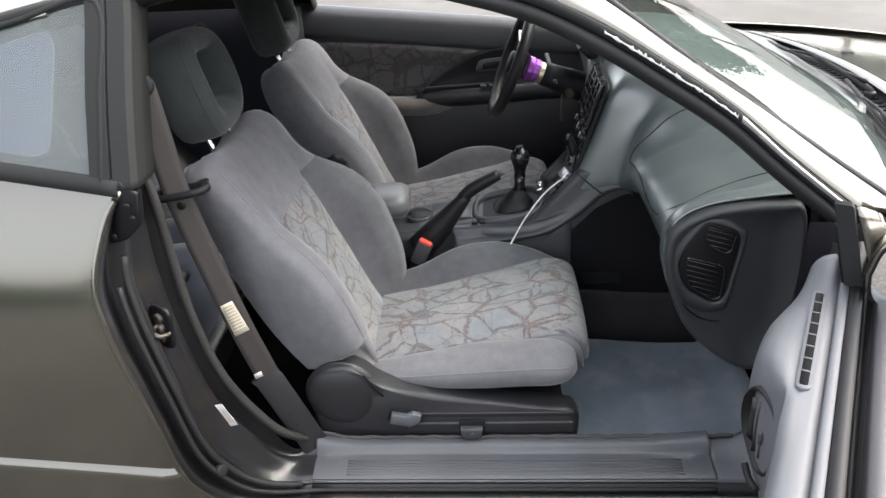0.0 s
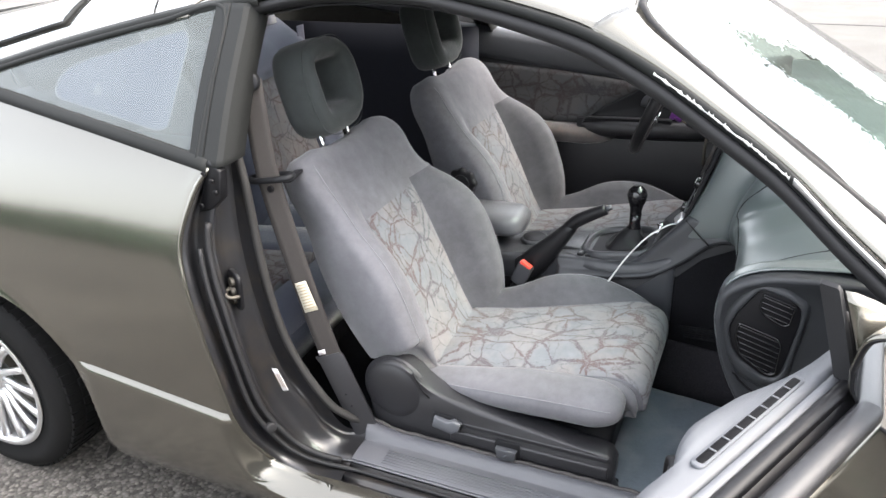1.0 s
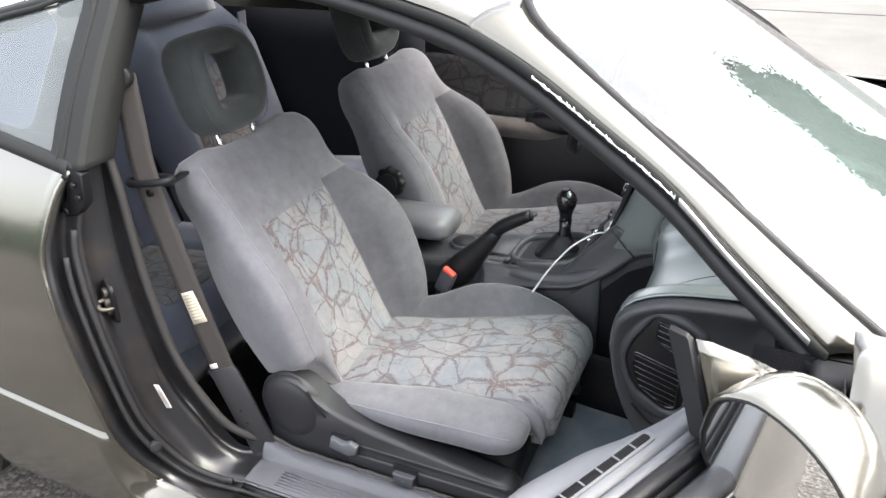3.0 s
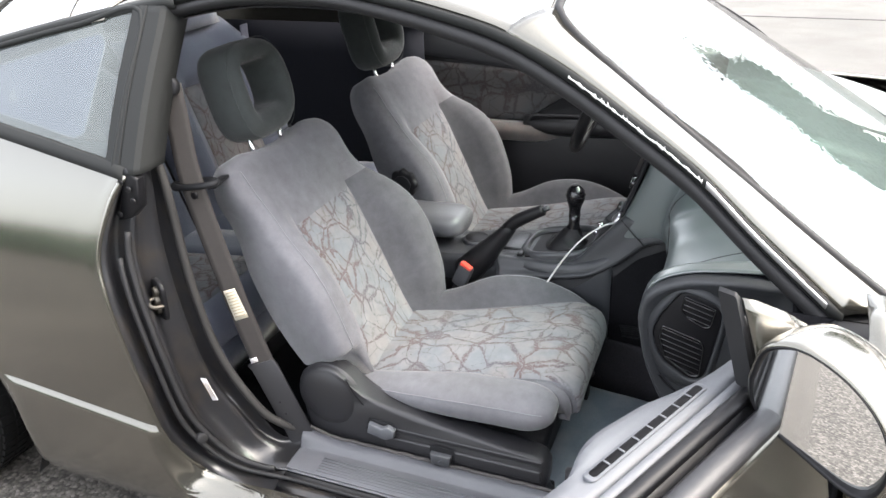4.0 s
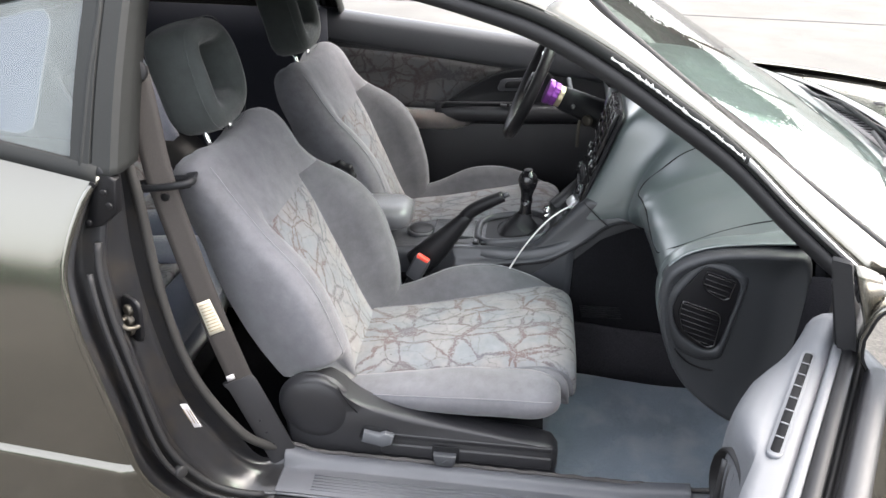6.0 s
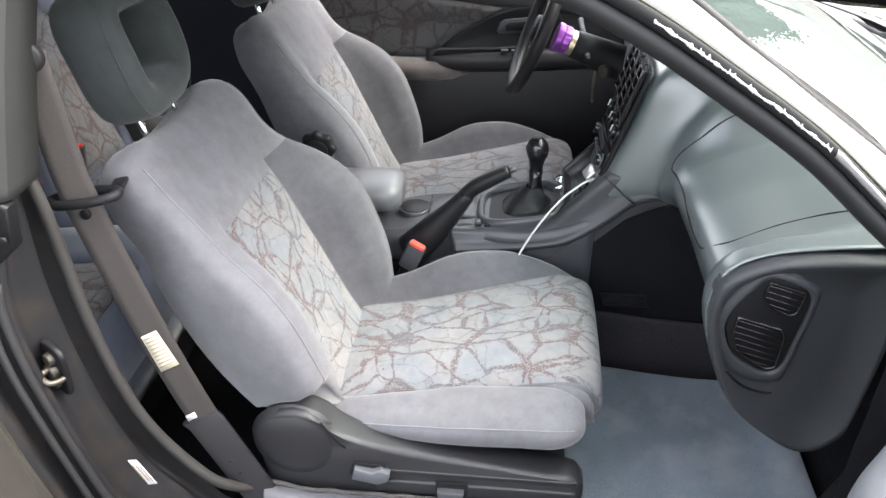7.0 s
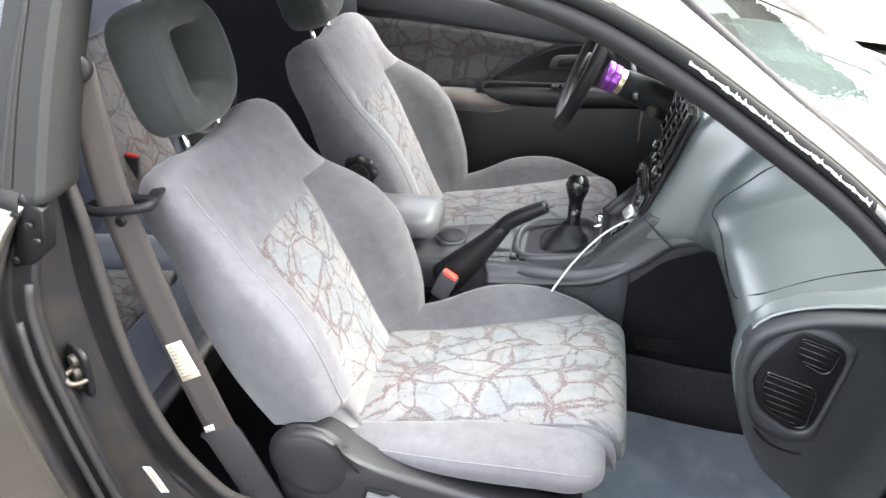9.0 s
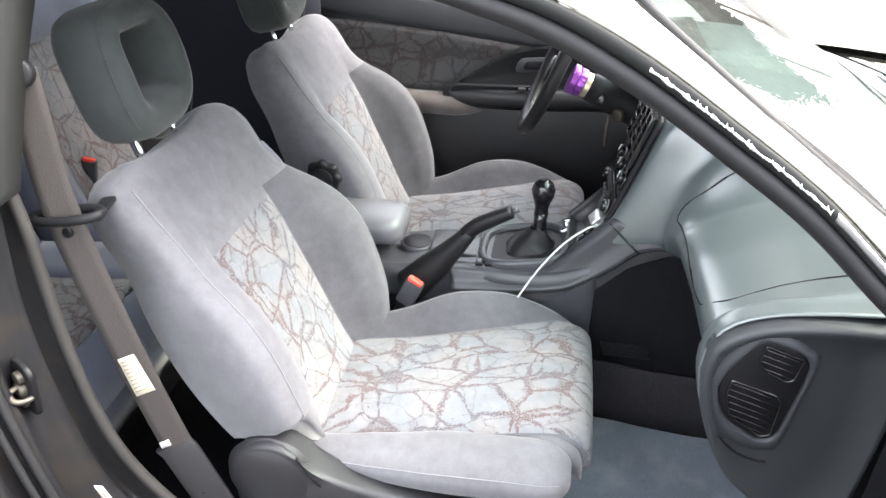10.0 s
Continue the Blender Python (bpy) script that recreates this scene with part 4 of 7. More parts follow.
# ---------------------------------------------------------------- wheels
def wheel(at, side):
    w = thing("wheel", (at[0], -0.852 * side + 0.10 * side, at[1]), "silver multi-spoke alloy wheel with a black tyre", "wheel", "wheels of the car")
    if side < 0:
        w.rotation_euler = (0, 0, math.pi)
    r = 0.292
    prof = [(0.10, 0.205), (0.098, 0.225), (0.108, 0.24), (0.106, 0.262), (0.092, 0.284), (0.07, r), (0.0, r + 0.002), (-0.07, r), (-0.095, 0.282), (-0.10, 0.24), (-0.09, 0.205)]
    tyre = sheet("tyre", [[(q[1] * math.cos(a), -q[0], q[1] * math.sin(a)) for q in prof] for a in np.linspace(0, 2 * math.pi, 64, endpoint=False)], TYRE, w, "black rubber tyre", loop=True)
    # tread blocks
    bm = bmesh.new()
    for i in range(64):
        a = i / 64 * 2 * math.pi
        for y0, sl in ((-0.068, 0.3), (-0.028, 0.1), (0.028, -0.1), (0.068, -0.3)):
            q = bmesh.ops.create_cube(bm, size=1)["verts"]
            for v in q:
                v.co = Vector((v.co.x * 0.02 + v.co.y * 0.012 * sl, v.co.y * 0.033, v.co.z * 0.008))
            bmesh.ops.transform(bm, matrix=Matrix.Rotation(-a, 4, "Y") @ Matrix.Translation((0, y0, r + 0.002 - abs(y0) * 0.05)) @ Matrix.Identity(4), verts=q)
    tagged(part("tread", bm, TYRE, tyre, smooth=False), kind="stuff")
    prof = [(0.104, 0.207), (0.108, 0.200), (0.104, 0.190), (0.090, 0.186), (0.05, 0.180), (-0.09, 0.19), (-0.09, 0.204)]
    rim = sheet("rim", [[(q[1] * math.cos(a), -q[0], q[1] * math.sin(a)) for q in prof] for a in np.linspace(0, 2 * math.pi, 64, endpoint=False)], ALLOY, w, "polished silver rim", loop=True)
    for i in range(16):
        a = i / 16 * 2 * math.pi
        d, t = Vector((math.cos(a), 0, math.sin(a))), Vector((-math.sin(a), 0, math.cos(a)))
        tube("spoke", [d * 0.045 + Vector((0, -0.070, 0)), d * 0.11 + t * 0.003 + Vector((0, -0.086, 0)), d * 0.187 + Vector((0, -0.092, 0))], [0.012, 0.010, 0.012], ALLOY, rim, sides=8, n=6)
    disc("hub", (0, -0.055, 0), (0, -1, 0), 0.052, 0.026, ALLOY, rim)
    disc("brake_disc", (0, -0.01, 0), (0, -1, 0), 0.13, 0.015, STEEL, w)
    return w


for at in (REAR_WHEEL, FRONT_WHEEL):
    for side in (1, -1):
        wheel(at, side)
        wide = ARCH_LONG if at[0] < 0 else ARCH
        rows = [[(at[0] + wide * math.cos(a), y * side, at[1] + ARCH * math.sin(a)) for a in np.linspace(-0.5, math.pi + 0.5, 24)] for y in (-0.835, -0.5)]
        rows.append([(at[0] + 0.02 * math.cos(a), -0.49 * side, at[1] + 0.02 * math.sin(a)) for a in np.linspace(-0.5, math.pi + 0.5, 24)])
        sheet("wheelhouse", rows, BLACK, car, thick=0.002)


# ---------------------------------------------------------------- front: wing, bonnet, cowl
def front_wing(side):
    rows = []
    for u in np.linspace(0, 1, 60):
        xb = 0.815 + 1.25 * u
        d = abs(xb - FRONT_WHEEL[0])
        low = 0.17
        if d < ARCH:
            low = max(0.17, FRONT_WHEEL[1] + math.sqrt(ARCH * ARCH - d * d))
        top = 0.868 - 0.05 * u - 0.13 * u * u
        row = []
        for k in np.linspace(0, 1, 26):
            z = low + (top - low) * k
            zz = z + (0.10 + 0.19 * u * u) * max(0, (z - 0.5) / 0.36)
            y = table(min(zz, 1.03), SKIN)
            bead = 0.405
            y -= 0.006 * math.exp(-((z - bead) / 0.008) ** 2) * (1 if xb < 0.9 else 0)
            rad = math.hypot(xb - FRONT_WHEEL[0], z - FRONT_WHEEL[1])
            y -= 0.014 * math.exp(-((rad - ARCH) / 0.035) ** 2)
            row.append((xb, (y + 0.10 * u * u) * side, z))
        rows.append([(row[0][0], row[0][1] + 0.05 * side, row[0][2])] + row + [(row[-1][0], row[-1][1] + 0.03 * side, row[-1][2] + 0.010), (row[-1][0], row[-1][1] + 0.09 * side, row[-1][2] + 0.018)])
    return sheet("front_wing", rows, PAINT, car, "champagne grey metallic front wing" if side > 0 else "", thick=0.002)


front_wing(1)
front_wing(-1)
rows = []
for u in np.linspace(0, 1, 26):
    rows.append([(1.02 + 1.05 * u + 0.06 * (1 - (t ** 2)) - 0.05 * t * t * (1 - u), t * (0.68 - 0.08 * u), 0.862 - 0.05 * u - 0.14 * u * u + 0.022 * (1 - t * t)) for t in np.linspace(-1, 1, 21)])
sheet("bonnet", rows, PAINT, car, "champagne grey metallic bonnet", thick=0.003)
sheet("nose", [[(r[0], r[1], r[2]) for r in rows[-1]], [(r[0] + 0.12, r[1], 0.45) for r in rows[-1]], [(r[0] + 0.05, r[1], 0.2) for r in rows[-1]]], PAINT, car, thick=0.003)
cowl_rows = []
for k, (dx, dz) in enumerate(((-0.01, -0.004), (0.02, 0.0), (0.05, -0.006), (0.075, 0.0), (0.09, 0.008))):
    base = ws_rows[-1]
    cowl_rows.append([(p[0] + dx, p[1], p[2] + dz + 0.002) for p in base])
cowl_rows = cowl_rows[:3]
cowl_rows.append([(1.105 - 0.11 * t * t, t * 0.68, 0.852 + 0.022 * (1 - t * t)) for t in np.linspace(-1, 1, 33)])
cowl = thing("cowl_panel", (0.95, 0, 0.85), "black plastic cowl grille at the foot of the windshield", "cowl panel")
sheet("panel", [[(p[0] - 0.95, p[1], p[2] - 0.85) for p in r] for r in cowl_rows], COWLING, cowl, thick=0.004)
for k in range(46):
    b = Vector(ws_rows[-1][0]).lerp(Vector(ws_rows[-1][-1]), 0)
    t = -0.9 + 1.8 * k / 45
    j = (t + 1) / 2 * 32
    p = Vector(ws_rows[-1][int(j)]).lerp(Vector(ws_rows[-1][min(32, int(j) + 1)]), j - int(j))
    box("slat", (p.x + 0.040 - 0.95, p.y, p.z + 0.002 - 0.85), (0.034, 0.006, 0.004), RUBBER, cowl, bevel=0.001)


def wiper(a, b, c):
    w = thing("wiper", a, "black windshield wiper parked on the glass", "wiper", "windshield wipers")
    A, B, C = Vector(a), Vector(b), Vector(c)
    disc("spindle_cap", (0, 0, -0.006), (0, 0, 1), 0.014, 0.016, BLACK, w, sides=16)
    tube("arm", [Vector((0, 0, 0.008)), (B - A) * 0.3 + Vector((0, 0, 0.014)), B - A + Vector((0, 0, 0.012))], [0.010, 0.007, 0.005], TRIM, w, n=10)
    d = (C - B).normalized()
    tube("blade", [B - A - d * 0.24, B - A, B - A + d * 0.26], 0.005, BLACK, w, sides=6)
    tube("bracket", [B - A - d * 0.12 + Vector((0, 0, 0.003)), B - A + Vector((0, 0, 0.013)), B - A + d * 0.12 + Vector((0, 0, 0.003))], 0.004, TRIM, w, n=8, sides=6)
    return w


wiper((1.055, -0.10, 0.872), (1.02, 0.16, 0.890), (0.985, 0.42, 0.880))
wiper((0.985, -0.55, 0.850), (1.00, -0.28, 0.876), (1.03, -0.02, 0.888))
for y in (-0.28, 0.28):
    nz = thing("washer_nozzle", (1.16, y, 0.868), "black washer nozzle on the bonnet", "washer nozzle", "washer nozzles")
    prism("nozzle_body", [(-0.014, -0.008), (0.014, -0.008), (0.014, 0.008), (-0.014, 0.008)], -0.006, 0.012, BLACK, nz, axis="z", bevel=0.004)

# Belly and inner shell that close the cabin.
shell = thing("cabin_shell", (0, 0, 0.19), "dark carpeted cabin floor and bulkhead", "cabin floor")
FZ = -0.19
sheet("floor_pan", [[(x, y, 0.185 + FZ) for y in np.linspace(-0.70, 0.74, 12)] for x in np.linspace(-0.62, 1.0, 12)], CARPET, shell, "dark grey floor carpet", thick=0.004)
sheet("toe_board", [[(x, y, z + FZ) for y in np.linspace(-0.74, 0.74, 10)] for x, z in ((0.74, 0.185), (0.80, 0.22), (0.92, 0.38), (0.95, 0.6), (0.95, 0.8))], CARPET, shell, thick=0.004)
sheet("rear_floor", [[(x, y, z + FZ) for y in np.linspace(-0.66, 0.66, 10)] for x, z in ((-0.60, 0.19), (-0.66, 0.24), (-0.70, 0.33))], CARPET, shell, thick=0.004)
for side in (1, -1):
    sheet("kick_panel", [[(x, -0.70 * side, z + FZ) for z in np.linspace(0.19, 0.84, 6)] for x in np.linspace(0.70, 1.0, 6)], CARPET, shell, thick=0.004)
    sheet("side_wall", [[(x, -0.685 * side, z + FZ) for z in np.linspace(0.19, 0.99, 8)] for x in np.linspace(-0.47, -1.5, 10)], SIDE_TRIM, shell, "charcoal rear side trim", thick=0.004)
box("inner_sill", (0.15, -0.66, 0.215 + FZ), (1.5, 0.06, 0.10), CARPET, shell, bevel=0.01)
box("inner_sill", (0.15, 0.69, 0.25 + FZ), (1.5, 0.08, 0.14), CARPET, shell, bevel=0.01)
for side in (1, -1):
    # Pillar given black rubber's colour to paint in the shade of the narrow gap.
    box("hinge_pillar", (0.825, -0.705 * side, 0.53 + FZ), (0.10, 0.09, 0.62), RUBBER, shell, bevel=0.012, seg=3)
sheet("hinge_face", [[(0.812, y, z + FZ) for y in (-0.845, -0.80, -0.74)] for z in np.linspace(0.22, 0.84, 6)], JAMB, shell, "hinge face, its body paint darkened as if shaded", thick=0.003)
tube("front_seal", [Vector(p) + Vector((0, 0, FZ)) for p in ((0.735, -0.640, 0.842), (0.752, -0.665, 0.70), (0.745, -0.675, 0.55), (0.70, -0.675, 0.40))], 0.011, CARPET, shell, "dark woven door opening seal", n=30, sides=10)


# ---------------------------------------------------------------- front seats
REC = radians(29)
UP = Vector((-math.sin(REC), 0, math.cos(REC)))
FWD = Vector((math.cos(REC), 0, math.sin(REC)))
HIP = Vector((-0.132, 0, 0.215))      # foot of the back's face, above the seat's origin

WIDE = [(-0.06, 0.228), (0.0, 0.240), (0.08, 0.248), (0.20, 0.250), (0.30, 0.242), (0.36, 0.230), (0.41, 0.213), (0.45, 0.210), (0.50, 0.216), (0.60, 0.214)]
BOLS = [(-0.06, 0.035), (0.0, 0.062), (0.06, 0.086), (0.14, 0.100), (0.22, 0.102), (0.29, 0.086), (0.345, 0.058), (0.395, 0.026), (0.44, 0.010), (0.50, 0.006), (0.60, 0.002)]
DEEP = [(-0.06, 0.085), (0.05, 0.115), (0.2, 0.135), (0.38, 0.125), (0.5, 0.105), (0.56, 0.09)]


def back_ring(v, shrink=0.0):
    """One cross-section of the backrest at height v; the first part of the ring is the face."""
    half, bol, deep = table(v, WIDE) - shrink, table(v, BOLS), table(v, DEEP)
    hw = 0.126 - 0.004 * smooth(0.1, 0.4, v)
    us = [-1, -0.985, -0.95, -0.89, -0.80, -0.70, -0.62] + [k * hw / half for k in (-1.06, -1.0, -0.92, -0.6, -0.3, 0.0, 0.3, 0.6, 0.92, 1.0, 1.06)] + [0.62, 0.70, 0.80, 0.89, 0.95, 0.985, 1]
    us = sorted(us)
    pts = []
    for u in us:
        a = abs(u) * half
        w = bol * (0.62 if u < 0 else 1.0) * smooth(hw, hw + 0.055, a) + 0.026 * smooth(0.0, 0.36, v)
        w += 0.0030 * noise.noise(Vector((u * half * 9, v * 7, 3))) + 0.0008 * noise.noise(Vector((u * half * 30, v * 24, 7)))
        w += 0.006 * math.cos(min(1, a / hw) * math.pi / 2) * smooth(0.36, 0.15, v) - 0.006 * (1 - smooth(0.0, 0.015, abs(a - hw))) * smooth(0.42, 0.385, v)
        r = 0.036
        e = half - a
        if e < r:
            w -= r - math.sqrt(max(0, r * r - (r - e) ** 2))
        w -= shrink
        pts.append((u * half, w))
    k = 8
    back = []
    for i in range(1, k):
        th = i / k * math.pi
        back.append((half * math.cos(th) * (1 - 0.05 * math.sin(th)), -0.05 - (deep - 0.05 - shrink) * math.sin(th) ** 0.6))
    return pts, back, us, hw / half


def to_seat(u, v, w):
    return HIP + UP * v + FWD * w + Vector((0, u, 0))


def seat(at, outer, label, extras):
    """A front seat: reclined back with printed insert, cushion with bolsters, head restraint on chrome posts, plastic side covers.
    outer: the side (-1 or 1) on which its door stands."""
    s = thing("front_seat", at, label, "car seat", "front seats")
    rows, nf = [], 0
    vs = list(np.linspace(-0.06, 0.520, 34)) + [0.540, 0.557, 0.569, 0.577, 0.582, 0.583]
    shr = [0] * 34 + [0.002, 0.006, 0.012, 0.021, 0.033, 0.046]
    for v, h in zip(vs, shr):
        f, b, us, lim = back_ring(v, h)
        nf = len(f)
        side = [0.9 * max(0.0, 0.092 - v) * smooth(0.60, 0.88, u * outer / table(v, WIDE)) * (outer < 0) for u, w in f + b]
        rows.append([to_seat(u, v + q - (0.012 * (u / 0.19) ** 4 + 0.020 * max(0.0, 1 - (u / 0.13) ** 2)) * smooth(0.46, 0.56, v), w) for (u, w), q in zip(f + b, side)])
    ring = len(rows[0])
    lo, hi = 8, 16       # columns between which the print runs

    def inset(i, j):
        return lo <= j < hi and 1 <= i and vs[i + 1] < 0.394 and j < nf - 1

    def wing(i, j):
        return hi <= j < nf - 4 and vs[i + 1] < 0.402
    back = sheet("backrest", rows, VELOUR, s, "grey velour backrest", ring=True, caps=True, keep=lambda i, j: not (inset(i, j) or wing(i, j)))
    sheet("wing_panel", rows, MID_VELOUR, back, "mid grey velour wing", keep=wing)
    sheet("printed_insert", rows, PRINT, back, "pale cloth insert with a brown crackle print", keep=lambda i, j: inset(i, j))
    for c in (lo, hi):
        tube("seam", [rows[i][c] + FWD * 0.0006 for i in range(1, 26)], 0.0013, SEAM, back, sides=5)
    for c in (3, nf - 4):
        tube("seam", [rows[i][c] + FWD * 0.0005 + Vector((0, 0.001 if c > 10 else -0.001, 0)) for i in range(2, 36)], 0.0010, PIPING, back, sides=5)

    # cushion
    rows = []
    xs = list(np.linspace(-0.17, 0.285, 30)) + [0.305, 0.322, 0.335, 0.344, 0.349, 0.352, 0.351, 0.344, 0.33]
    nose = [0] * 30 + [0.003, 0.009, 0.018, 0.030, 0.044, 0.062, 0.085, 0.105, 0.120]
    ring_cols = None
    for i, (x, dz) in enumerate(zip(xs, nose)):
        zc = 0.216 + 0.175 * (min(x, 0.30) + 0.13)
        half = table(x, [(-0.17, 0.235), (0.0, 0.248), (0.15, 0.250), (0.25, 0.246), (0.31, 0.238), (0.36, 0.226)])
        bol = table(x, [(-0.17, 0.015), (-0.05, 0.030), (0.06, 0.062), (0.16, 0.062), (0.25, 0.032), (0.31, 0.006), (0.36, 0.0)])
        hw, hf_ = 0.140 - 0.016 * smooth(-0.1, 0.30, x), 0.146 + 0.050 * smooth(-0.05, 0.33, x)
        edge = hw + 0.030
        us = [-edge, -edge + 0.003, -edge + 0.008, -edge + 0.014, -edge + 0.020, -edge + 0.025] + [k * hw for k in (-1.05, -1.0, -0.93, -0.6, -0.3)] + [0.0] + [k * hf_ for k in (0.3, 0.6, 0.93, 1.0)] + [hf_ + (half - hf_) * k for k in (0.12, 0.3, 0.5, 0.68, 0.84, 0.94, 1.0)]
        row = []
        bottom = table(x, [(-0.17, 0.185), (-0.05, 0.190), (0.1, 0.186), (0.25, 0.178), (0.36, 0.182)])
        for u in us:
            a, lim = abs(u), hf_ if u > 0 else hw
            z = zc + 0.0024 * noise.noise(Vector((x * 9, u * 14, 5))) + 0.006 * math.cos(min(1, a / lim) * math.pi / 2) - 0.006 * (1 - smooth(0.0, 0.014, abs(a - lim)))
            if u > 0:
                z += bol * smooth(lim, lim + 0.05, a)
            else:
                z -= 0.020 * (min(1.0, a / lim)) ** 3
            r, e = (0.055, half - a) if u > 0 else (0.030, edge - a)
            if e < r:
                z -= r - math.sqrt(max(0, r * r - (r - e) ** 2))
            z -= dz
            row.append(Vector((x + (0.016 * smooth(1.04, 0.96, a / lim) - 0.012 * smooth(0.75, 1, a / half)) * smooth(0.22, 0.34, x), u, max(z, bottom + 0.012))))
        nfc = len(row)
        for k in range(1, 8):
            th = k / 8 * math.pi
            side = half if math.cos(th) > 0 else edge
            row.append(Vector((x - 0.010 * smooth(0.75, 1, abs(math.cos(th))) * smooth(0.2, 0.34, x), side * math.cos(th) * 0.97, bottom + 0.034 - 0.034 * math.sin(th) ** 0.6)))
        rows.append(row)
    lo2, hi2 = 7, 15

    def print_top(i, j):
        return lo2 <= j < hi2 and j < nfc - 1 and i >= 2 and i < len(xs) - 2

    def wing_top(i, j):
        return hi2 <= j < nfc - 1
    cush = sheet("cushion", rows, VELOUR, s, "grey velour seat cushion with raised bolsters", ring=True, caps=True, keep=lambda i, j: not (print_top(i, j) or wing_top(i, j)))
    sheet("wing_panel", rows, MID_VELOUR, cush, "mid grey velour wing of the cushion", keep=wing_top)
    sheet("printed_insert", rows, PRINT, cush, "pale cloth insert with a brown crackle print", keep=lambda i, j: print_top(i, j))
    for c in (lo2, hi2):
        tube("seam", [rows[i][c] + Vector((0, 0, 0.001)) for i in range(2, 37)], 0.0013, SEAM, cush, sides=5)
    for c in (nfc - 4,):
        tube("seam", [rows[i][c] + Vector((0, 0, 0.0006)) for i in range(2, 31)], 0.0009, PIPING, cush, sides=5)

    # padded roll along the door side of the cushion
    roll_rows = []
    for x in list(np.linspace(-0.150, 0.285, 26)) + [0.300, 0.310, 0.318, 0.324, 0.328, 0.330]:
        end = math.sqrt(max(0.0, 1 - max(0.0, (x - 0.265) / 0.0655) ** 2))
        grow = smooth(-0.20, 0.16, x)
        ca, cb = (0.030 + 0.027 * grow) * (0.30 + 0.70 * end), (0.012 + 0.023 * grow) * (0.12 + 0.88 * end)
        cu, cz = -0.176 - 0.016 * grow + 0.010 * (1 - end), 0.200 + 0.030 * grow + 0.010 * smooth(0.0, 0.3, x) - 0.006 * (1 - end)
        tilt = radians(10)
        row = []
        for a in np.linspace(0, 2 * math.pi, 26, endpoint=False):
            p, q = ca * math.copysign(abs(math.cos(a)) ** 0.78, math.cos(a)), cb * math.copysign(abs(math.sin(a)) ** 0.78, math.sin(a))
            q += 0.0022 * noise.noise(Vector((x * 14, a * 1.5, 9))) * end
            row.append(Vector((x, cu + p * math.cos(tilt) - q * math.sin(tilt), cz + p * math.sin(tilt) + q * math.cos(tilt))))
        roll_rows.append(row)
    bolster = sheet("side_bolster", roll_rows, VELOUR, s, "pale grey velour bolster roll along the cushion", ring=True, caps=True)
    tube("seam", [r[10] + Vector((0, -0.0004, 0.0004)) for r in roll_rows[3:28]], 0.0009, PIPING, bolster, sides=5)

    # head restraint: a padded frame round an open window
    hc = Vector((-0.460, -0.006, 0.828))
    lean = radians(14)
    hu, hf = Vector((-math.sin(lean), 0, math.cos(lean))), Vector((math.cos(lean), 0, math.sin(lean)))
    loops = []
    N = 56
    for k in range(16):
        th = k / 16 * 2 * math.pi
        out = 0.5 + 0.5 * math.cos(th)
        row = []
        for i in range(N):
            a = i / N * 2 * math.pi
            e = 0.62

            def sup(ax, ay, p):
                c, q = math.cos(a), math.sin(a)
                return ax * math.copysign(abs(c) ** p, c), ay * math.copysign(abs(q) ** p, q)
            ox, oy = sup(0.106, 0.112, 0.55)
            ox *= 1 - 0.10 * max(0, oy / 0.112) ** 2 - 0.17 * max(0, -oy / 0.112) ** 2
            ix, iy = sup(0.058, 0.049, 0.36)
            # sharper, flared inner edge at the front, rounded outside
            c = math.copysign(abs(math.cos(th)) ** 0.8, math.cos(th))
            m = 0.5 + 0.5 * c
            depth = 0.060 * math.copysign(abs(math.sin(th)) ** 0.6, math.sin(th))
            if depth < 0:
                depth *= 0.85
            px, py = ix + (ox - ix) * m, iy + (oy - iy) * m + 0.008 * (1 - m)
            if depth > 0 and m < 0.4:
                px, py = px * 1.05, py * 1.05
            row.append(hc + Vector((0, px, 0)) + hu * py + hf * (depth - 0.012 * (py / 0.11) ** 2))
        loops.append(row)
    head = sheet("head_restraint", loops, DARK_VELOUR, s, "dark grey velour head restraint with an open window", ring=True, loop=True)
    tube("seam", [hc + Vector((0, p[0], 0)) + hu * p[1] + hf * 0.040 for p in [(0.1045 * math.copysign(abs(math.cos(a)) ** 0.55, math.cos(a)) * (1 - 0.08 * max(0, math.sin(a)) - 0.10 * max(0, -math.sin(a))), 0.1105 * math.copysign(abs(math.sin(a)) ** 0.55, math.sin(a))) for a in np.linspace(0, 2 * math.pi, 48, endpoint=False)]], 0.0009, DARK_VELOUR, head, sides=5, loop=True)
    for y in (-0.062, 0.055):
        foot = Vector((-0.430, y, 0.699))
        tube("post", [foot - hu * 0.05, foot + hu * 0.06], 0.0055, CHROME, s, "chrome post", sides=12)
        g = box("post_guide", tuple(foot + Vector((0.008, 0.004, -0.012))), (0.030, 0.026, 0.016), DARK_PLASTIC, s, bevel=0.005, turn=(0, -12, 0))
        box("guide_button", tuple(foot + Vector((0.018, 0.018, -0.005))), (0.020, 0.016, 0.014), DARK_PLASTIC, s, bevel=0.004, turn=(0, -12, 0))

    # plastic covers at both sides
    for sd in (-1, 1):
        big = sd == outer
        o = [(-0.236, 0.06), (-0.250, 0.16), (-0.246, 0.225), (-0.222, 0.268), (-0.182, 0.282), (-0.145, 0.272), (-0.115, 0.244), (-0.075, 0.222), (-0.02, 0.208), (0.10, 0.188), (0.24, 0.170), (0.315, 0.160), (0.332, 0.140), (0.326, 0.075), (0.29, 0.045), (-0.21, 0.04)]
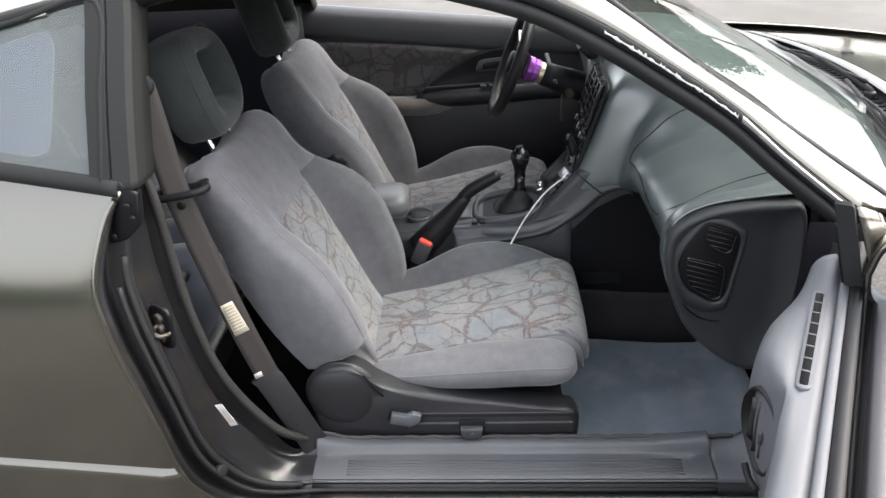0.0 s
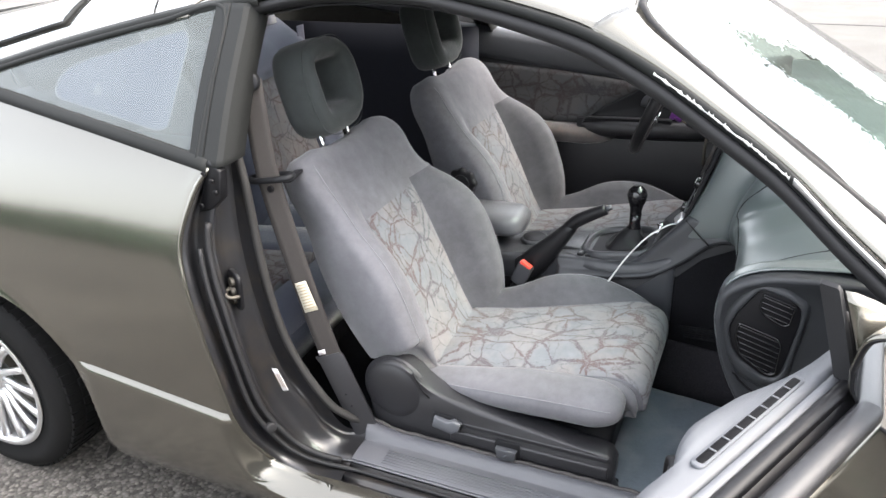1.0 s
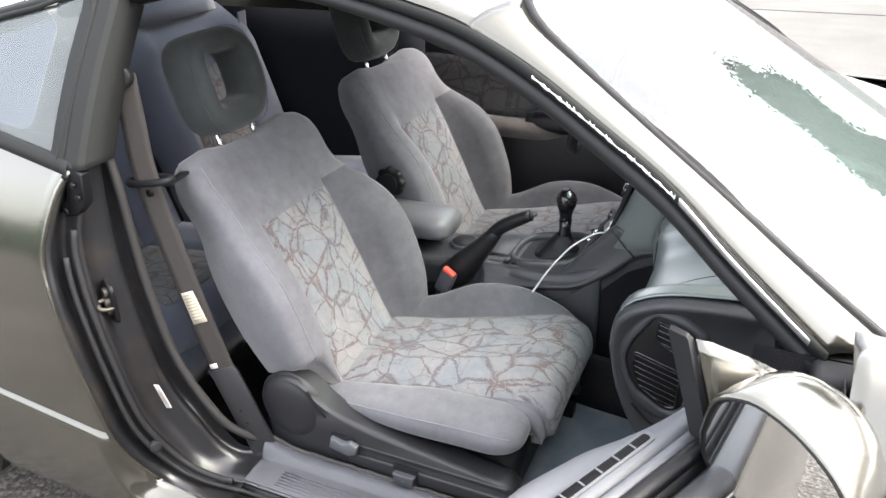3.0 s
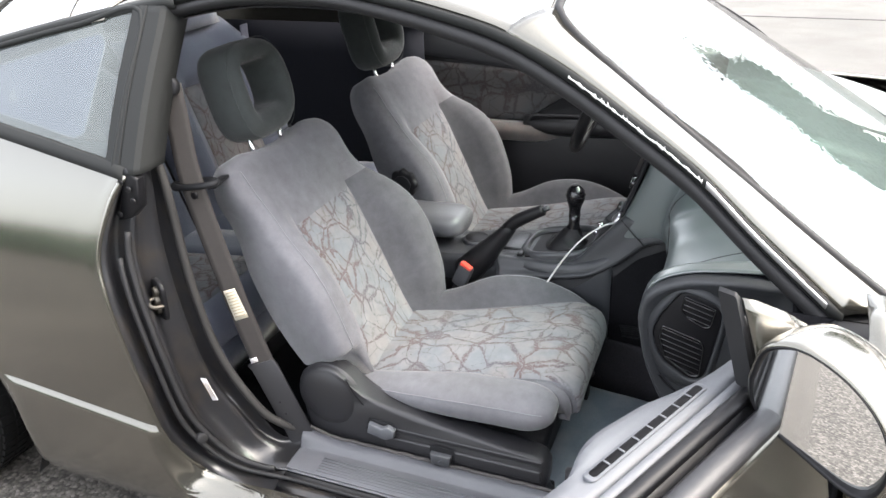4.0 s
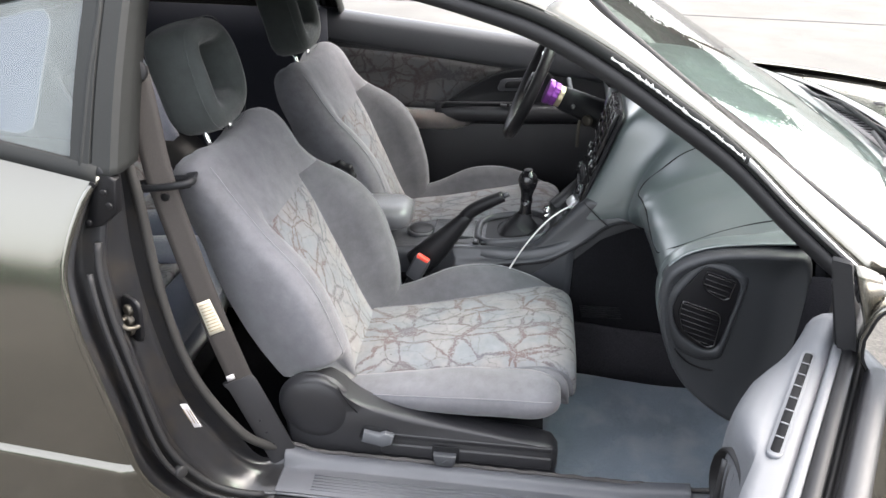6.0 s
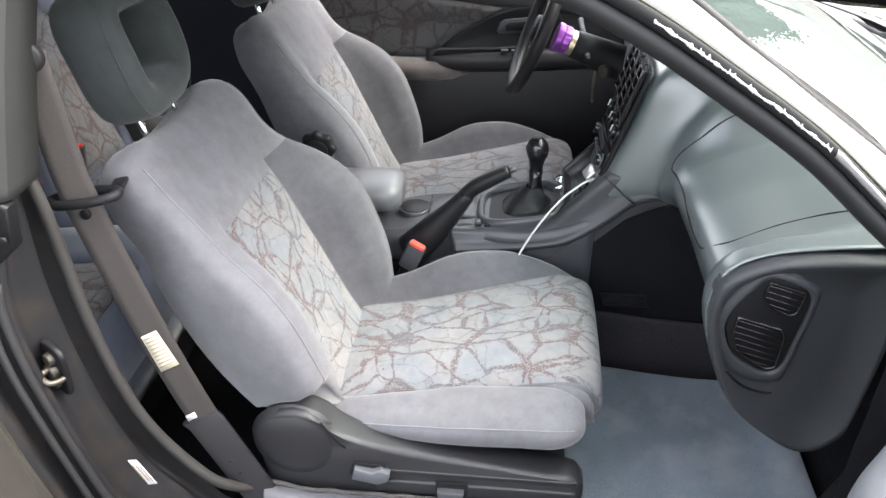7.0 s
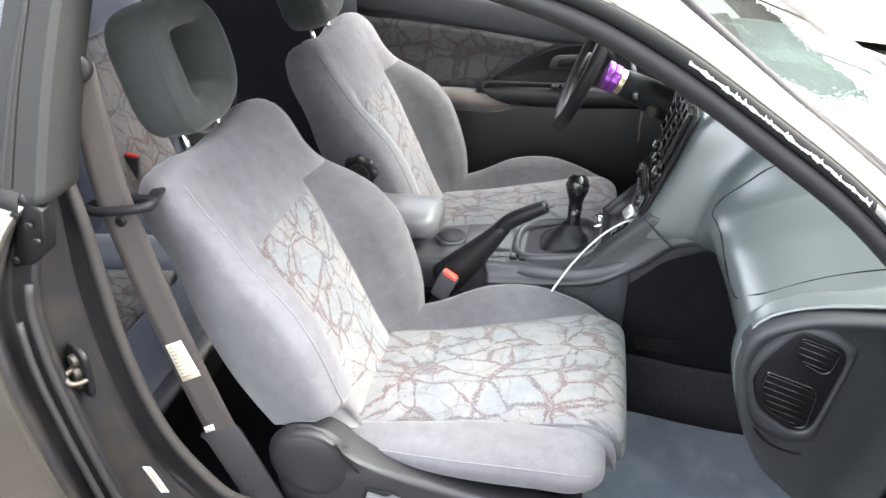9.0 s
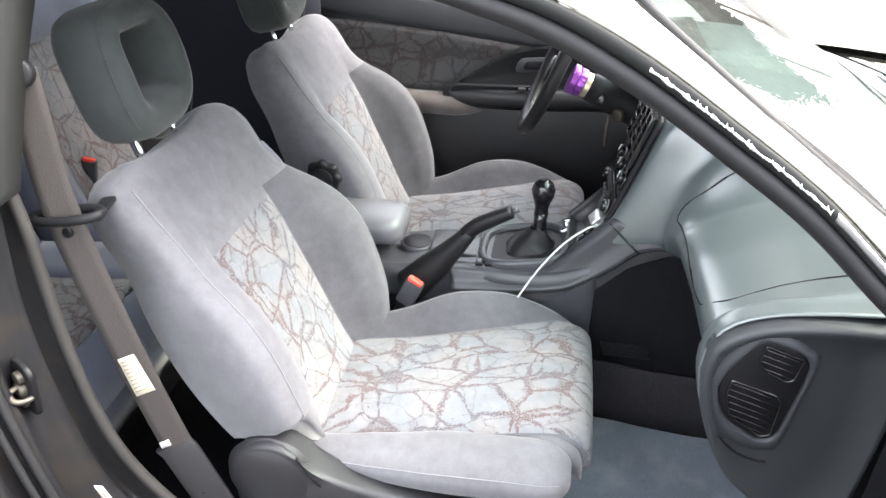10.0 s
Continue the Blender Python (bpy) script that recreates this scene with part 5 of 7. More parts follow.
        if not big:
            o = [(x, z if z < 0.2 else 0.2 + (z - 0.2) * 0.3) for x, z in o]
        cov = prism("side_cover", o, sd * 0.205, sd * 0.262, SEAT_PLASTIC, s, "grey plastic side cover" if big else "", bevel=0.012, smooth_n=64)
        if big:
            sheet("recliner_cover", [[(-0.182 + r * math.cos(a), sd * (0.258 + h), 0.200 + r * 1.02 * math.sin(a)) for a in np.linspace(0, 2 * math.pi, 40, endpoint=False)] for r, h in ((0.082, -0.014), (0.076, -0.002), (0.066, 0.005), (0.048, 0.010), (0.025, 0.0128), (0.002, 0.0132))], SEAT_PLASTIC, cov, ring=True)
            box("ridge", (0.14, sd * 0.262, 0.118), (0.36, 0.010, 0.030), SEAT_PLASTIC, cov, bevel=0.008, seg=3)
            box("ridge", (0.14, sd * 0.261, 0.152), (0.36, 0.006, 0.012), SEAT_PLASTIC, cov, bevel=0.004, seg=3)
            tube("cover_joint", [(-0.128, sd * 0.2605, 0.262), (-0.112, sd * 0.2625, 0.232), (-0.090, sd * 0.2625, 0.205)], 0.0022, BLACK, cov, n=10, sides=6)
            prism("recess", [(-0.088, 0.142), (-0.078, 0.172), (-0.02, 0.170), (-0.012, 0.138), (-0.05, 0.128)], sd * 0.2625, sd * 0.2655, DARK_PLASTIC, cov, bevel=0.001)
            prism("recline_lever", [(-0.080, 0.140), (-0.074, 0.166), (-0.042, 0.160), (-0.028, 0.168), (-0.010, 0.160), (-0.014, 0.140), (-0.034, 0.130)], sd * 0.262, sd * 0.278, LIGHT_PLASTIC, s, "grey plastic recline lever", bevel=0.004)
            prism("recess", [(0.070, 0.090), (0.070, 0.140), (0.128, 0.140), (0.128, 0.090)], sd * 0.2665, sd * 0.2685, DARK_PLASTIC, cov, bevel=0.001)
            prism("slide_lever", [(0.076, 0.104), (0.074, 0.126), (0.122, 0.126), (0.120, 0.104), (0.112, 0.099), (0.084, 0.099)], sd * 0.262, sd * 0.282, PLASTIC, s, "grey plastic slide lever", bevel=0.004)
            tube("lever_mark", [(0.094, sd * 0.2826, 0.110), (0.100, sd * 0.2826, 0.116), (0.104, sd * 0.2826, 0.116)], 0.0008, LIGHT_PLASTIC, s, sides=4)
            disc("screw_hole", (0.178, sd * 0.262, 0.078), (0, sd, 0), 0.007, 0.006, BLACK, cov, sides=12)
        # rail to the floor
        box("seat_rail", (0.05, sd * 0.19, 0.012), (0.56, 0.035, 0.045), DARK_PLASTIC, s, bevel=0.004)
    sheet("seat_pan", [[(x, y, 0.10) for y in np.linspace(-0.2, 0.2, 4)] for x in np.linspace(-0.2, 0.30, 4)], DARK_PLASTIC, s, thick=0.10)
    if extras == "knob":
        p = Vector((-0.262, -0.262, 0.446))
        k = disc("adjuster_knob", p, (0, -1, 0), 0.042, 0.016, BLACK, s, "black scalloped adjuster knob", sides=64, rim=0.4, lobes=8, amp=0.07)
        disc("knob_cap", p + Vector((0, -0.014, 0)), (0, -1, 0), 0.026, 0.005, DARK_PLASTIC, k)
    return s


FLOOR = 0.20
seat((0.0, -0.362, FLOOR), -1, "grey velour passenger seat with crackle print insert, reclined", "belt")
seat((-0.020, 0.325, FLOOR + 0.010), 1, "grey velour driver seat with crackle print insert beside the console", "knob")

# ---------------------------------------------------------------- front seat belt
belt_thing = thing("seat_belt", (-0.32, -0.645, 0.20), "taupe seat belt hanging from the pillar into a grey sleeve", "seat belt")
O = Vector((-0.32, -0.645, 0.20))
B = [Vector(p) - O for p in ((-0.462, -0.618, 1.100), (-0.447, -0.632, 1.02), (-0.428, -0.646, 0.896), (-0.373, -0.648, 0.656), (-0.322, -0.648, 0.475), (-0.262, -0.648, 0.31))]
bs = Vector((0.86, 0.46, 0.22)).normalized()
ribbon("webbing", B, 0.048, bs, WEBBING, belt_thing, "taupe woven webbing")


def on_belt(k, u, lift):
    """A place on the belt: k along it from the sleeve's mouth up, u across, lift off its face."""
    a, b = Vector((-0.330, -0.648, 0.500)) - O, Vector((-0.400, -0.647, 0.775)) - O
    up = (b - a).normalized()
    return a + up * k + bs * u + up.cross(bs).normalized() * -lift


lab = sheet("belt_label", [[on_belt(k, u, 0.0026) for u in (-0.0215, -0.010, 0.004 + 0.07 * (0.17 - k))] for k in np.linspace(0.098, 0.172, 6)], PAPER, belt_thing, "cream printed belt label", thick=0.0006)
for k in np.linspace(0.106, 0.164, 9):
    sheet("print_line", [[on_belt(k + d, u, 0.0036) for u in (-0.019, 0.0 + 0.07 * (0.17 - k))] for d in (0.0, 0.0018)], INK, lab, thick=0.0003)
# stiff sleeve round the lower end
rows = []
for p in ((-0.333, -0.648, 0.482), (-0.322, -0.648, 0.47), (-0.285, -0.648, 0.38), (-0.24, -0.648, 0.27)):
    c = Vector(p) - O
    nrm = Vector((0.45, -0.88, 0.12)).normalized()
    rows.append([c + bs * u + nrm * w for u, w in ((-0.029, 0.004), (-0.024, 0.0065), (0.024, 0.0065), (0.029, 0.004), (0.029, -0.004), (0.024, -0.0065), (-0.024, -0.0065), (-0.029, -0.004))])
sleeve = sheet("sleeve", rows, SEAT_PLASTIC, belt_thing, "charcoal plastic belt sleeve", ring=True, caps=True, flat_angle=40)
sheet("stitch_tag", [[on_belt(k, u, 0.0030) for u in (-0.024, -0.008)] for k in (-0.012, 0.0)], STICKER, belt_thing, thick=0.001)
for k in range(3):
    disc("rivet", Vector((-0.290 + 0.012 * k, -0.6555, 0.385 - 0.03 * k)) - O, (0.45, -0.88, 0.12), 0.003, 0.002, DARK_PLASTIC, sleeve, sides=8)
# guide loop on the seat's shoulder
loop_pts = [Vector((-0.426, -0.642, 0.902)) + Vector((0.95, 0, 0.16)) * (0.056 * math.copysign(abs(math.cos(a)) ** 0.8, math.cos(a))) + Vector((0, 1, 0)) * (0.020 * math.sin(a)) - O for a in np.linspace(0, 2 * math.pi, 32, endpoint=False)]
tube("guide_loop", loop_pts, 0.0075, DARK_PLASTIC, belt_thing, "dark plastic belt guide loop", sides=8, loop=True)
box("guide_arm", Vector((-0.40, -0.60, 0.894)) - O, (0.022, 0.07, 0.008), DARK_PLASTIC, belt_thing, bevel=0.003, turn=(0, -10, 12))
disc("stop_button", Vector((-0.424, -0.649, 0.880)) - O, (0, -1, 0), 0.008, 0.006, BLACK, belt_thing, sides=16)
# upper anchor
disc("anchor_cover", Vector((-0.458, -0.622, 1.100)) - O, (0.35, -0.9, 0.2), 0.021, 0.018, DARK_PLASTIC, belt_thing, "dark anchor cover")


def buckle(at, turn, label):
    b = thing("belt_buckle", at, label, "belt buckle", "belt buckles")
    b.rotation_euler = [radians(a) for a in turn]
    box("stalk", (0, 0, -0.06), (0.026, 0.010, 0.10), BLACK, b, bevel=0.003)
    box("buckle_case", (0, 0, 0.0), (0.042, 0.022, 0.072), PLASTIC, b, bevel=0.006, seg=3)
    box("release_button", (0, -0.003, 0.036), (0.034, 0.016, 0.010), RED, b, "red release button", bevel=0.003)
    return b


buckle((-0.038, -0.118, 0.482), (0, 24, -12), "grey belt buckle with red button beside the console")

# ---------------------------------------------------------------- rear seat
rear = thing("rear_seat", (-0.80, 0, 0.20), "blue-grey velour rear bench with crackle print panels", "rear seat")
RO = Vector((-0.80, 0, 0.20))
rear.parent = car
for k, yc in enumerate((-0.33, 0.33)):
    rows = []
    for v in np.linspace(0, 1, 16):
        x, z = -1.02 - 0.20 * v, 0.40 + 0.60 * v
        half = 0.30 - 0.05 * smooth(0.8, 1, v)
        row = []
        for u in np.linspace(-1, 1, 17):
            bul = 0.035 * smooth(0.45, 0.8, abs(u)) - 0.05 * smooth(0.86, 1.0, abs(u))
            row.append(Vector((x + bul - 0.06 * smooth(0.88, 1, v) * (1), yc + u * half, z)) - RO)
        rows.append(row)
    b = sheet("rear_back", rows, REAR_BLUE, rear, "blue-grey velour rear backrest", thick=0.06, keep=lambda i, j: not (4 <= j < 12 and 1 <= i < 11))
    sheet("printed_panel", rows, PRINT, b, "pale crackle print panel", keep=lambda i, j: 4 <= j < 12 and 1 <= i < 11, thick=0.05)
    rows = []
    for v in np.linspace(0, 1, 14):
        x = -1.04 + 0.44 * v
        z = 0.41 + 0.045 * v - 0.10 * smooth(0.86, 1.0, v)
        rows.append([Vector((x, yc + u * 0.31, z + 0.02 * smooth(0.5, 0.8, abs(u)) - 0.05 * smooth(0.86, 1, abs(u)))) - RO for u in np.linspace(-1, 1, 17)])
    c = sheet("rear_cushion", rows, REAR_BLUE, rear, "blue-grey velour rear cushion", thick=0.06, keep=lambda i, j: not (4 <= j < 12 and 1 <= i < 11))
    sheet("printed_panel", rows, PRINT, c, "pale crackle print panel", keep=lambda i, j: 4 <= j < 12 and 1 <= i < 11, thick=0.05)
    sheet("seat_front", [[r for r in rows[-1]], [Vector((r[0] - 0.04, r[1], 0.02)) for r in rows[-1]]], REAR_BLUE, rear, thick=0.02)
    sheet("rear_headpad", [[Vector((-1.24 - 0.05 * t, yc + u * 0.2, 1.0 + 0.12 * math.sin(t * 1.6))) - RO for u in np.linspace(-1, 1, 9)] for t in np.linspace(0, 1, 6)], REAR_BLUE, rear, thick=0.06)
shelf = thing("parcel_shelf", (-1.5, 0, 1.0), "dark rear parcel shelf and luggage wall", "parcel shelf")
sheet("shelf_board", [[(x + 1.5, y, z - 1.0) for y in np.linspace(-0.66, 0.66, 8)] for x, z in ((-1.26, 0.96), (-1.9, 0.97))], LINING, shelf, thick=0.02)
sheet("luggage_wall", [[(-1.32 + 1.5, y, z - 1.0) for y in np.linspace(-0.68, 0.68, 6)] for z in (0.2, 0.95)], LINING, shelf, thick=0.02)
rb = thing("rear_seat_belt", (-1.10, 0.46, 0.45), "lavender-grey rear seat belt hanging straight", "seat belt")
ribbon("webbing", [Vector((0.0, 0.0, 0.0)), Vector((-0.02, 0.07, 0.27)), Vector((-0.06, 0.14, 0.54))], 0.045, (0, 1, 0), REAR_WEBBING, rb)
for at, turn in (((-1.03, 0.055, 0.505), (0, 10, 20)), ((-1.03, 0.26, 0.51), (0, 10, 10))):
    buckle(at, turn, "black rear belt buckle with red button on the bench")


# ---------------------------------------------------------------- dashboard
dash = thing("dashboard", (0.70, 0, 0.70), "blue-grey moulded dashboard with vents and storage lid", "dashboard")
DO = Vector((0.70, 0, 0.70))

# Sections (x, z) from the lower edge, round the face, over the top to the glass, at each y.
S_END = [(0.60, 0.52), (0.545, 0.55), (0.508, 0.63), (0.488, 0.70), (0.487, 0.75), (0.505, 0.795), (0.55, 0.822), (0.62, 0.836), (0.74, 0.846), (0.86, 0.85), (0.95, 0.83)]
S_PAS = [(0.70, 0.60), (0.62, 0.60), (0.555, 0.62), (0.520, 0.665), (0.506, 0.708), (0.508, 0.734), (0.530, 0.755), (0.58, 0.783), (0.66, 0.818), (0.77, 0.852), (0.88, 0.862), (0.98, 0.85)]
S_PAS2 = [(0.70, 0.66), (0.62, 0.655), (0.55, 0.668), (0.508, 0.695), (0.490, 0.722), (0.490, 0.744), (0.515, 0.768), (0.57, 0.803), (0.65, 0.838), (0.76, 0.872), (0.90, 0.884), (1.00, 0.86)]
S_CEN = [(0.72, 0.70), (0.60, 0.67), (0.48, 0.64), (0.40, 0.615), (0.352, 0.622), (0.366, 0.672), (0.395, 0.742), (0.424, 0.822), (0.452, 0.900), (0.52, 0.940), (0.70, 0.945), (1.02, 0.87)]
S_MID = [(0.72, 0.70), (0.60, 0.685), (0.54, 0.672), (0.505, 0.664), (0.483, 0.672), (0.476, 0.700), (0.485, 0.752), (0.503, 0.802), (0.53, 0.848), (0.58, 0.892), (0.72, 0.918), (1.02, 0.87)]
S_DRV = [(0.60, 0.45), (0.54, 0.50), (0.50, 0.58), (0.48, 0.66), (0.465, 0.74), (0.45, 0.82), (0.43, 0.905), (0.50, 0.96), (0.66, 0.965), (0.86, 0.92), (1.02, 0.87)]
S_FAR = [(0.62, 0.50), (0.58, 0.55), (0.55, 0.62), (0.52, 0.70), (0.51, 0.75), (0.51, 0.80), (0.53, 0.84), (0.60, 0.86), (0.74, 0.87), (0.86, 0.86), (0.95, 0.83)]
STATIONS = [(-0.655, S_END), (-0.60, S_END), (-0.555, S_END), (-0.50, S_PAS), (-0.46, S_PAS), (-0.33, S_PAS), (-0.225, S_PAS2), (-0.150, S_MID), (-0.085, S_CEN), (0.17, S_CEN), (0.22, S_DRV), (0.48, S_DRV), (0.56, S_FAR), (0.66, S_FAR)]


def dash_row(y):
    for i in range(len(STATIONS) - 1):
        y0, a = STATIONS[i]
        y1, b = STATIONS[i + 1]
        if y <= y1:
            t = smooth(0, 1, (y - y0) / (y1 - y0))
            ca, cb = curve(a, 40), curve(b, 40)
            turn = 0.05 * max(0.0, min(y, 0.17) + 0.080) * smooth(0.22, 0.17, y)
            return ca + (cb - ca) * t + np.array([(turn * smooth(0.62, 0.50, q[0]), 0.0) for q in ca])
    return curve(STATIONS[-1][1], 40)


ys = list(np.linspace(-0.588, -0.44, 17)) + list(np.linspace(-0.42, -0.25, 9)) + list(np.linspace(-0.24, -0.09, 20)) + list(np.linspace(-0.06, 0.16, 6)) + list(np.linspace(0.18, 0.66, 20))
sheet("dash_pad", [[Vector((p[0], y, p[1])) - DO for p in dash_row(y)] for y in ys], DASH, dash, "blue-grey vinyl dash pad", thick=0.003)
sheet("dash_underside", [[Vector((x, y, z)) - DO for y in (-0.575, -0.3, 0.0, 0.3, 0.66)] for x, z in ((0.68, 0.60), (0.74, 0.55), (0.84, 0.52), (0.95, 0.55))], DARK_PLASTIC, dash, thick=0.003)

# Storage lid seam on the passenger's side.
lid_inner = [(-0.177, 28), (-0.177, 24), (-0.178, 21), (-0.179, 19), (-0.179, 17), (-0.172, 15), (-0.170, 14), (-0.177, 13.2), (-0.20, 13), (-0.25, 13), (-0.30, 13), (-0.35, 13), (-0.40, 13.2), (-0.425, 13.6)]
lid_outer = [(0.523, -0.447), (0.545, -0.455), (0.62, -0.455), (0.72, -0.47), (0.84, -0.515)]


def dash_at(y, k):
    """A place on the pad: k steps up its section at y."""
    r = dash_row(y)
    i = int(k)
    q = r[i] + (r[i + 1] - r[i]) * (k - i)
    return Vector((q[0] - 0.0006, y, q[1] + 0.0006))


def top_at(x, y):
    r = dash_row(y)
    r2 = [q for i, q in enumerate(r) if i >= 14]
    xs_ = [q[0] for q in r2]
    return float(np.interp(x, xs_, [q[1] for q in r2]))


tube("lid_seam", [dash_at(*q) - DO for q in lid_inner] + [Vector((x, y, top_at(x, y) + 0.0006)) - DO for x, y in lid_outer], 0.0019, BLACK, dash, "dark seam round the storage lid", sides=6, n=90)

# Outboard end of the dashboard with its two vents.
END = [(0.484, 0.722), (0.494, 0.780), (0.548, 0.817), (0.62, 0.830), (0.69, 0.832), (0.735, 0.82), (0.750, 0.70), (0.745, 0.56), (0.735, 0.49), (0.70, 0.452), (0.661, 0.452), (0.599, 0.493), (0.545, 0.548), (0.503, 0.637)]
e = curve(END + [END[0]], 73)[:-1]
cc = np.array((0.62, 0.66))
rows = []
for k, y in ((1.0, -0.575), (1.0, -0.592), (0.985, -0.603), (0.955, -0.608), (0.91, -0.606), (0.84, -0.593), (0.5, -0.590), (0.05, -0.590)):
    rows.append([Vector((*(cc + (q - cc) * k)[:1], y, (cc + (q - cc) * k)[1])) - DO for q in e])
end = sheet("dash_end", rows, DASH_END, dash, "grey plastic dash end panel", ring=True)
VENT_BLACK = [(0.512, 0.703), (0.522, 0.736), (0.554, 0.790), (0.569, 0.790), (0.613, 0.775), (0.626, 0.757), (0.624, 0.722), (0.611, 0.631), (0.601, 0.614), (0.580, 0.615), (0.537, 0.643), (0.521, 0.669)]
VENT_RIM = [(0.499, 0.690), (0.499, 0.728), (0.520, 0.765), (0.550, 0.805), (0.600, 0.797), (0.638, 0.772), (0.637, 0.742), (0.624, 0.640), (0.618, 0.594), (0.577, 0.590), (0.538, 0.608), (0.512, 0.645)]


def radial(poly, n=72, at=(0.567, 0.702)):
    """Where rays from a point meet an outline."""
    out, p = [], np.array(rounded(poly, 0.010)) - at
    for a in np.linspace(0, 2 * math.pi, n, endpoint=False):
        d = np.array((math.cos(a), math.sin(a)))
        best = 0.0
        for i in range(len(p)):
            q, e_ = p[i], p[(i + 1) % len(p)] - p[i]
            den = d[0] * e_[1] - d[1] * e_[0]
            if abs(den) > 1e-9:
                k, w = (q[0] * e_[1] - q[1] * e_[0]) / den, (q[0] * d[1] - q[1] * d[0]) / den
                if 0 <= w <= 1 and k > best:
                    best = k
        out.append((at[0] + d[0] * best, at[1] + d[1] * best))
    return np.array(out)


rim_o, rim_i = radial(VENT_RIM), radial(VENT_BLACK)
sheet("vent_bezel", [[Vector((*q[:1], y, q[1])) - DO for q in rim_o + (rim_i - rim_o) * k] for k, y in ((-0.25, -0.588), (0.0, -0.5935), (0.2, -0.5975), (0.5, -0.600), (0.75, -0.6005), (0.92, -0.599), (1.0, -0.593))], DASH_END, end, "grey moulded bezel round the vents", ring=True)
prism("vent_panel", rim_i, -0.588, -0.5965, BLACK, end, "black vent panel", bevel=0.003).location = -DO


def vent(name, outline, y, slats, parent):
    """A recessed vent with louvres that slope with its upper edge."""
    o = np.array(outline)
    c = o.mean(0)
    v = sheet(name, [[Vector((q[0], y + d, q[1])) - DO for q in c + (o - c) * k] for k, d in ((1.0, 0.003), (0.985, -0.0025), (0.95, -0.003), (0.92, -0.001), (0.91, 0.003))], GLOSS, parent, "black louvred air vent", ring=True)
    slope = radians(17)
    rot = np.array(((math.cos(slope), -math.sin(slope)), (math.sin(slope), math.cos(slope))))
    w = (o - c) @ rot.T
    lo, hi = w[:, 1].min(), w[:, 1].max()
    for k in range(slats):
        z = lo + (hi - lo) * (k + 0.75) / (slats + 0.5)
        cut = []
        for i in range(len(w)):
            a, b = w[i], w[(i + 1) % len(w)]
            if (a[1] - z) * (b[1] - z) < 0:
                cut.append(a[0] + (b[0] - a[0]) * (z - a[1]) / (b[1] - a[1]))
        if len(cut) >= 2:
            x0, x1 = min(cut) + 0.003, max(cut) - 0.003
            m = c + np.array(((x0 + x1) / 2, z)) @ rot
            box("louvre", Vector((m[0], y + 0.0005, m[1])) - DO, (x1 - x0, 0.0055, 0.0014), GLOSS, v, bevel=0.0005, turn=(-25, 17, 0))
    return v


vent("vent_large", rounded([(0.527, 0.721), (0.597, 0.700), (0.604, 0.685), (0.602, 0.623), (0.588, 0.619), (0.536, 0.654), (0.524, 0.692)], 0.006), -0.598, 7, end)
vent("vent_small", rounded([(0.560, 0.786), (0.616, 0.768), (0.610, 0.730), (0.600, 0.726), (0.566, 0.743), (0.556, 0.757)], 0.005), -0.598, 4, end)
def end_y(x, z):
    """The end panel's y under a place (x, z)."""
    p = np.array((x, z)) - cc
    d = e - cc
    k = int(np.argmax((d @ p) / (np.linalg.norm(d, axis=1) * np.linalg.norm(p))))
    r = float(np.linalg.norm(p) / np.linalg.norm(d[k]))
    return float(np.interp(r, (0.05, 0.5, 0.84, 0.91, 0.955, 0.985, 1.0), (-0.590, -0.590, -0.593, -0.606, -0.608, -0.603, -0.592)))


tube("end_seam", [Vector((x, end_y(x, z) - 0.0008, z)) - DO for x, z in curve([(0.530, 0.612), (0.545, 0.594), (0.568, 0.576), (0.595, 0.567), (0.610, 0.566)], 40)], 0.0022, BLACK, end, sides=6)

# ---------------------------------------------------------------- centre stack on the dashboard
# The face lies in a plane that leans forward; its local axes: across (y) and up the face.
F0, F1 = Vector((0.368, 0.035, 0.662)), Vector((0.446, 0.035, 0.908))
FU = (F1 - F0).normalized()
FN = Vector((-FU.z, 0, FU.x))
FL = (F1 - F0).length


def face(u, v, w=0.0):
    return F0 + FU * (v * FL) + Vector((0.05 * (u + 0.115), u, 0)) + FN * w


def face_box(name, u, v, w, su, sv, sw, mat, parent, label="", bevel=0.003):
    ang = math.degrees(math.atan2(FU.x, FU.z))
    return box(name, face(u, v, w) - DO, (sw, su, sv), mat, parent, label, bevel, (0, ang, 0))


stack = sheet("stack_face", [[face(u, v, 0.004) - DO for u in np.linspace(-0.115, 0.115, 5)] for v in np.linspace(-0.05, 1.0, 6)], BLACK, dash, "black centre stack face", thick=0.006)
tube("stack_rim", [face(-0.117, v, 0.006) - DO for v in np.linspace(-0.03, 1.0, 12)], 0.0055, DARK_PLASTIC, stack, sides=8)
tube("stack_rim", [face(0.117, v, 0.006) - DO for v in np.linspace(-0.03, 1.0, 12)], 0.0055, DARK_PLASTIC, stack, sides=8)
# receiver with rows of keys and two dials
radio = face_box("radio", 0.0, 0.15, 0.010, 0.205, 0.056, 0.014, GLOSS, stack, "gloss black car radio")
face_box("display", 0.01, 0.19, 0.0178, 0.10, 0.016, 0.0016, SEAT_PLASTIC, radio, bevel=0.0005)
for k in range(6):
    face_box("radio_key", -0.055 + 0.022 * k, 0.085, 0.018, 0.016, 0.008, 0.005, PLASTIC, radio, bevel=0.0015)
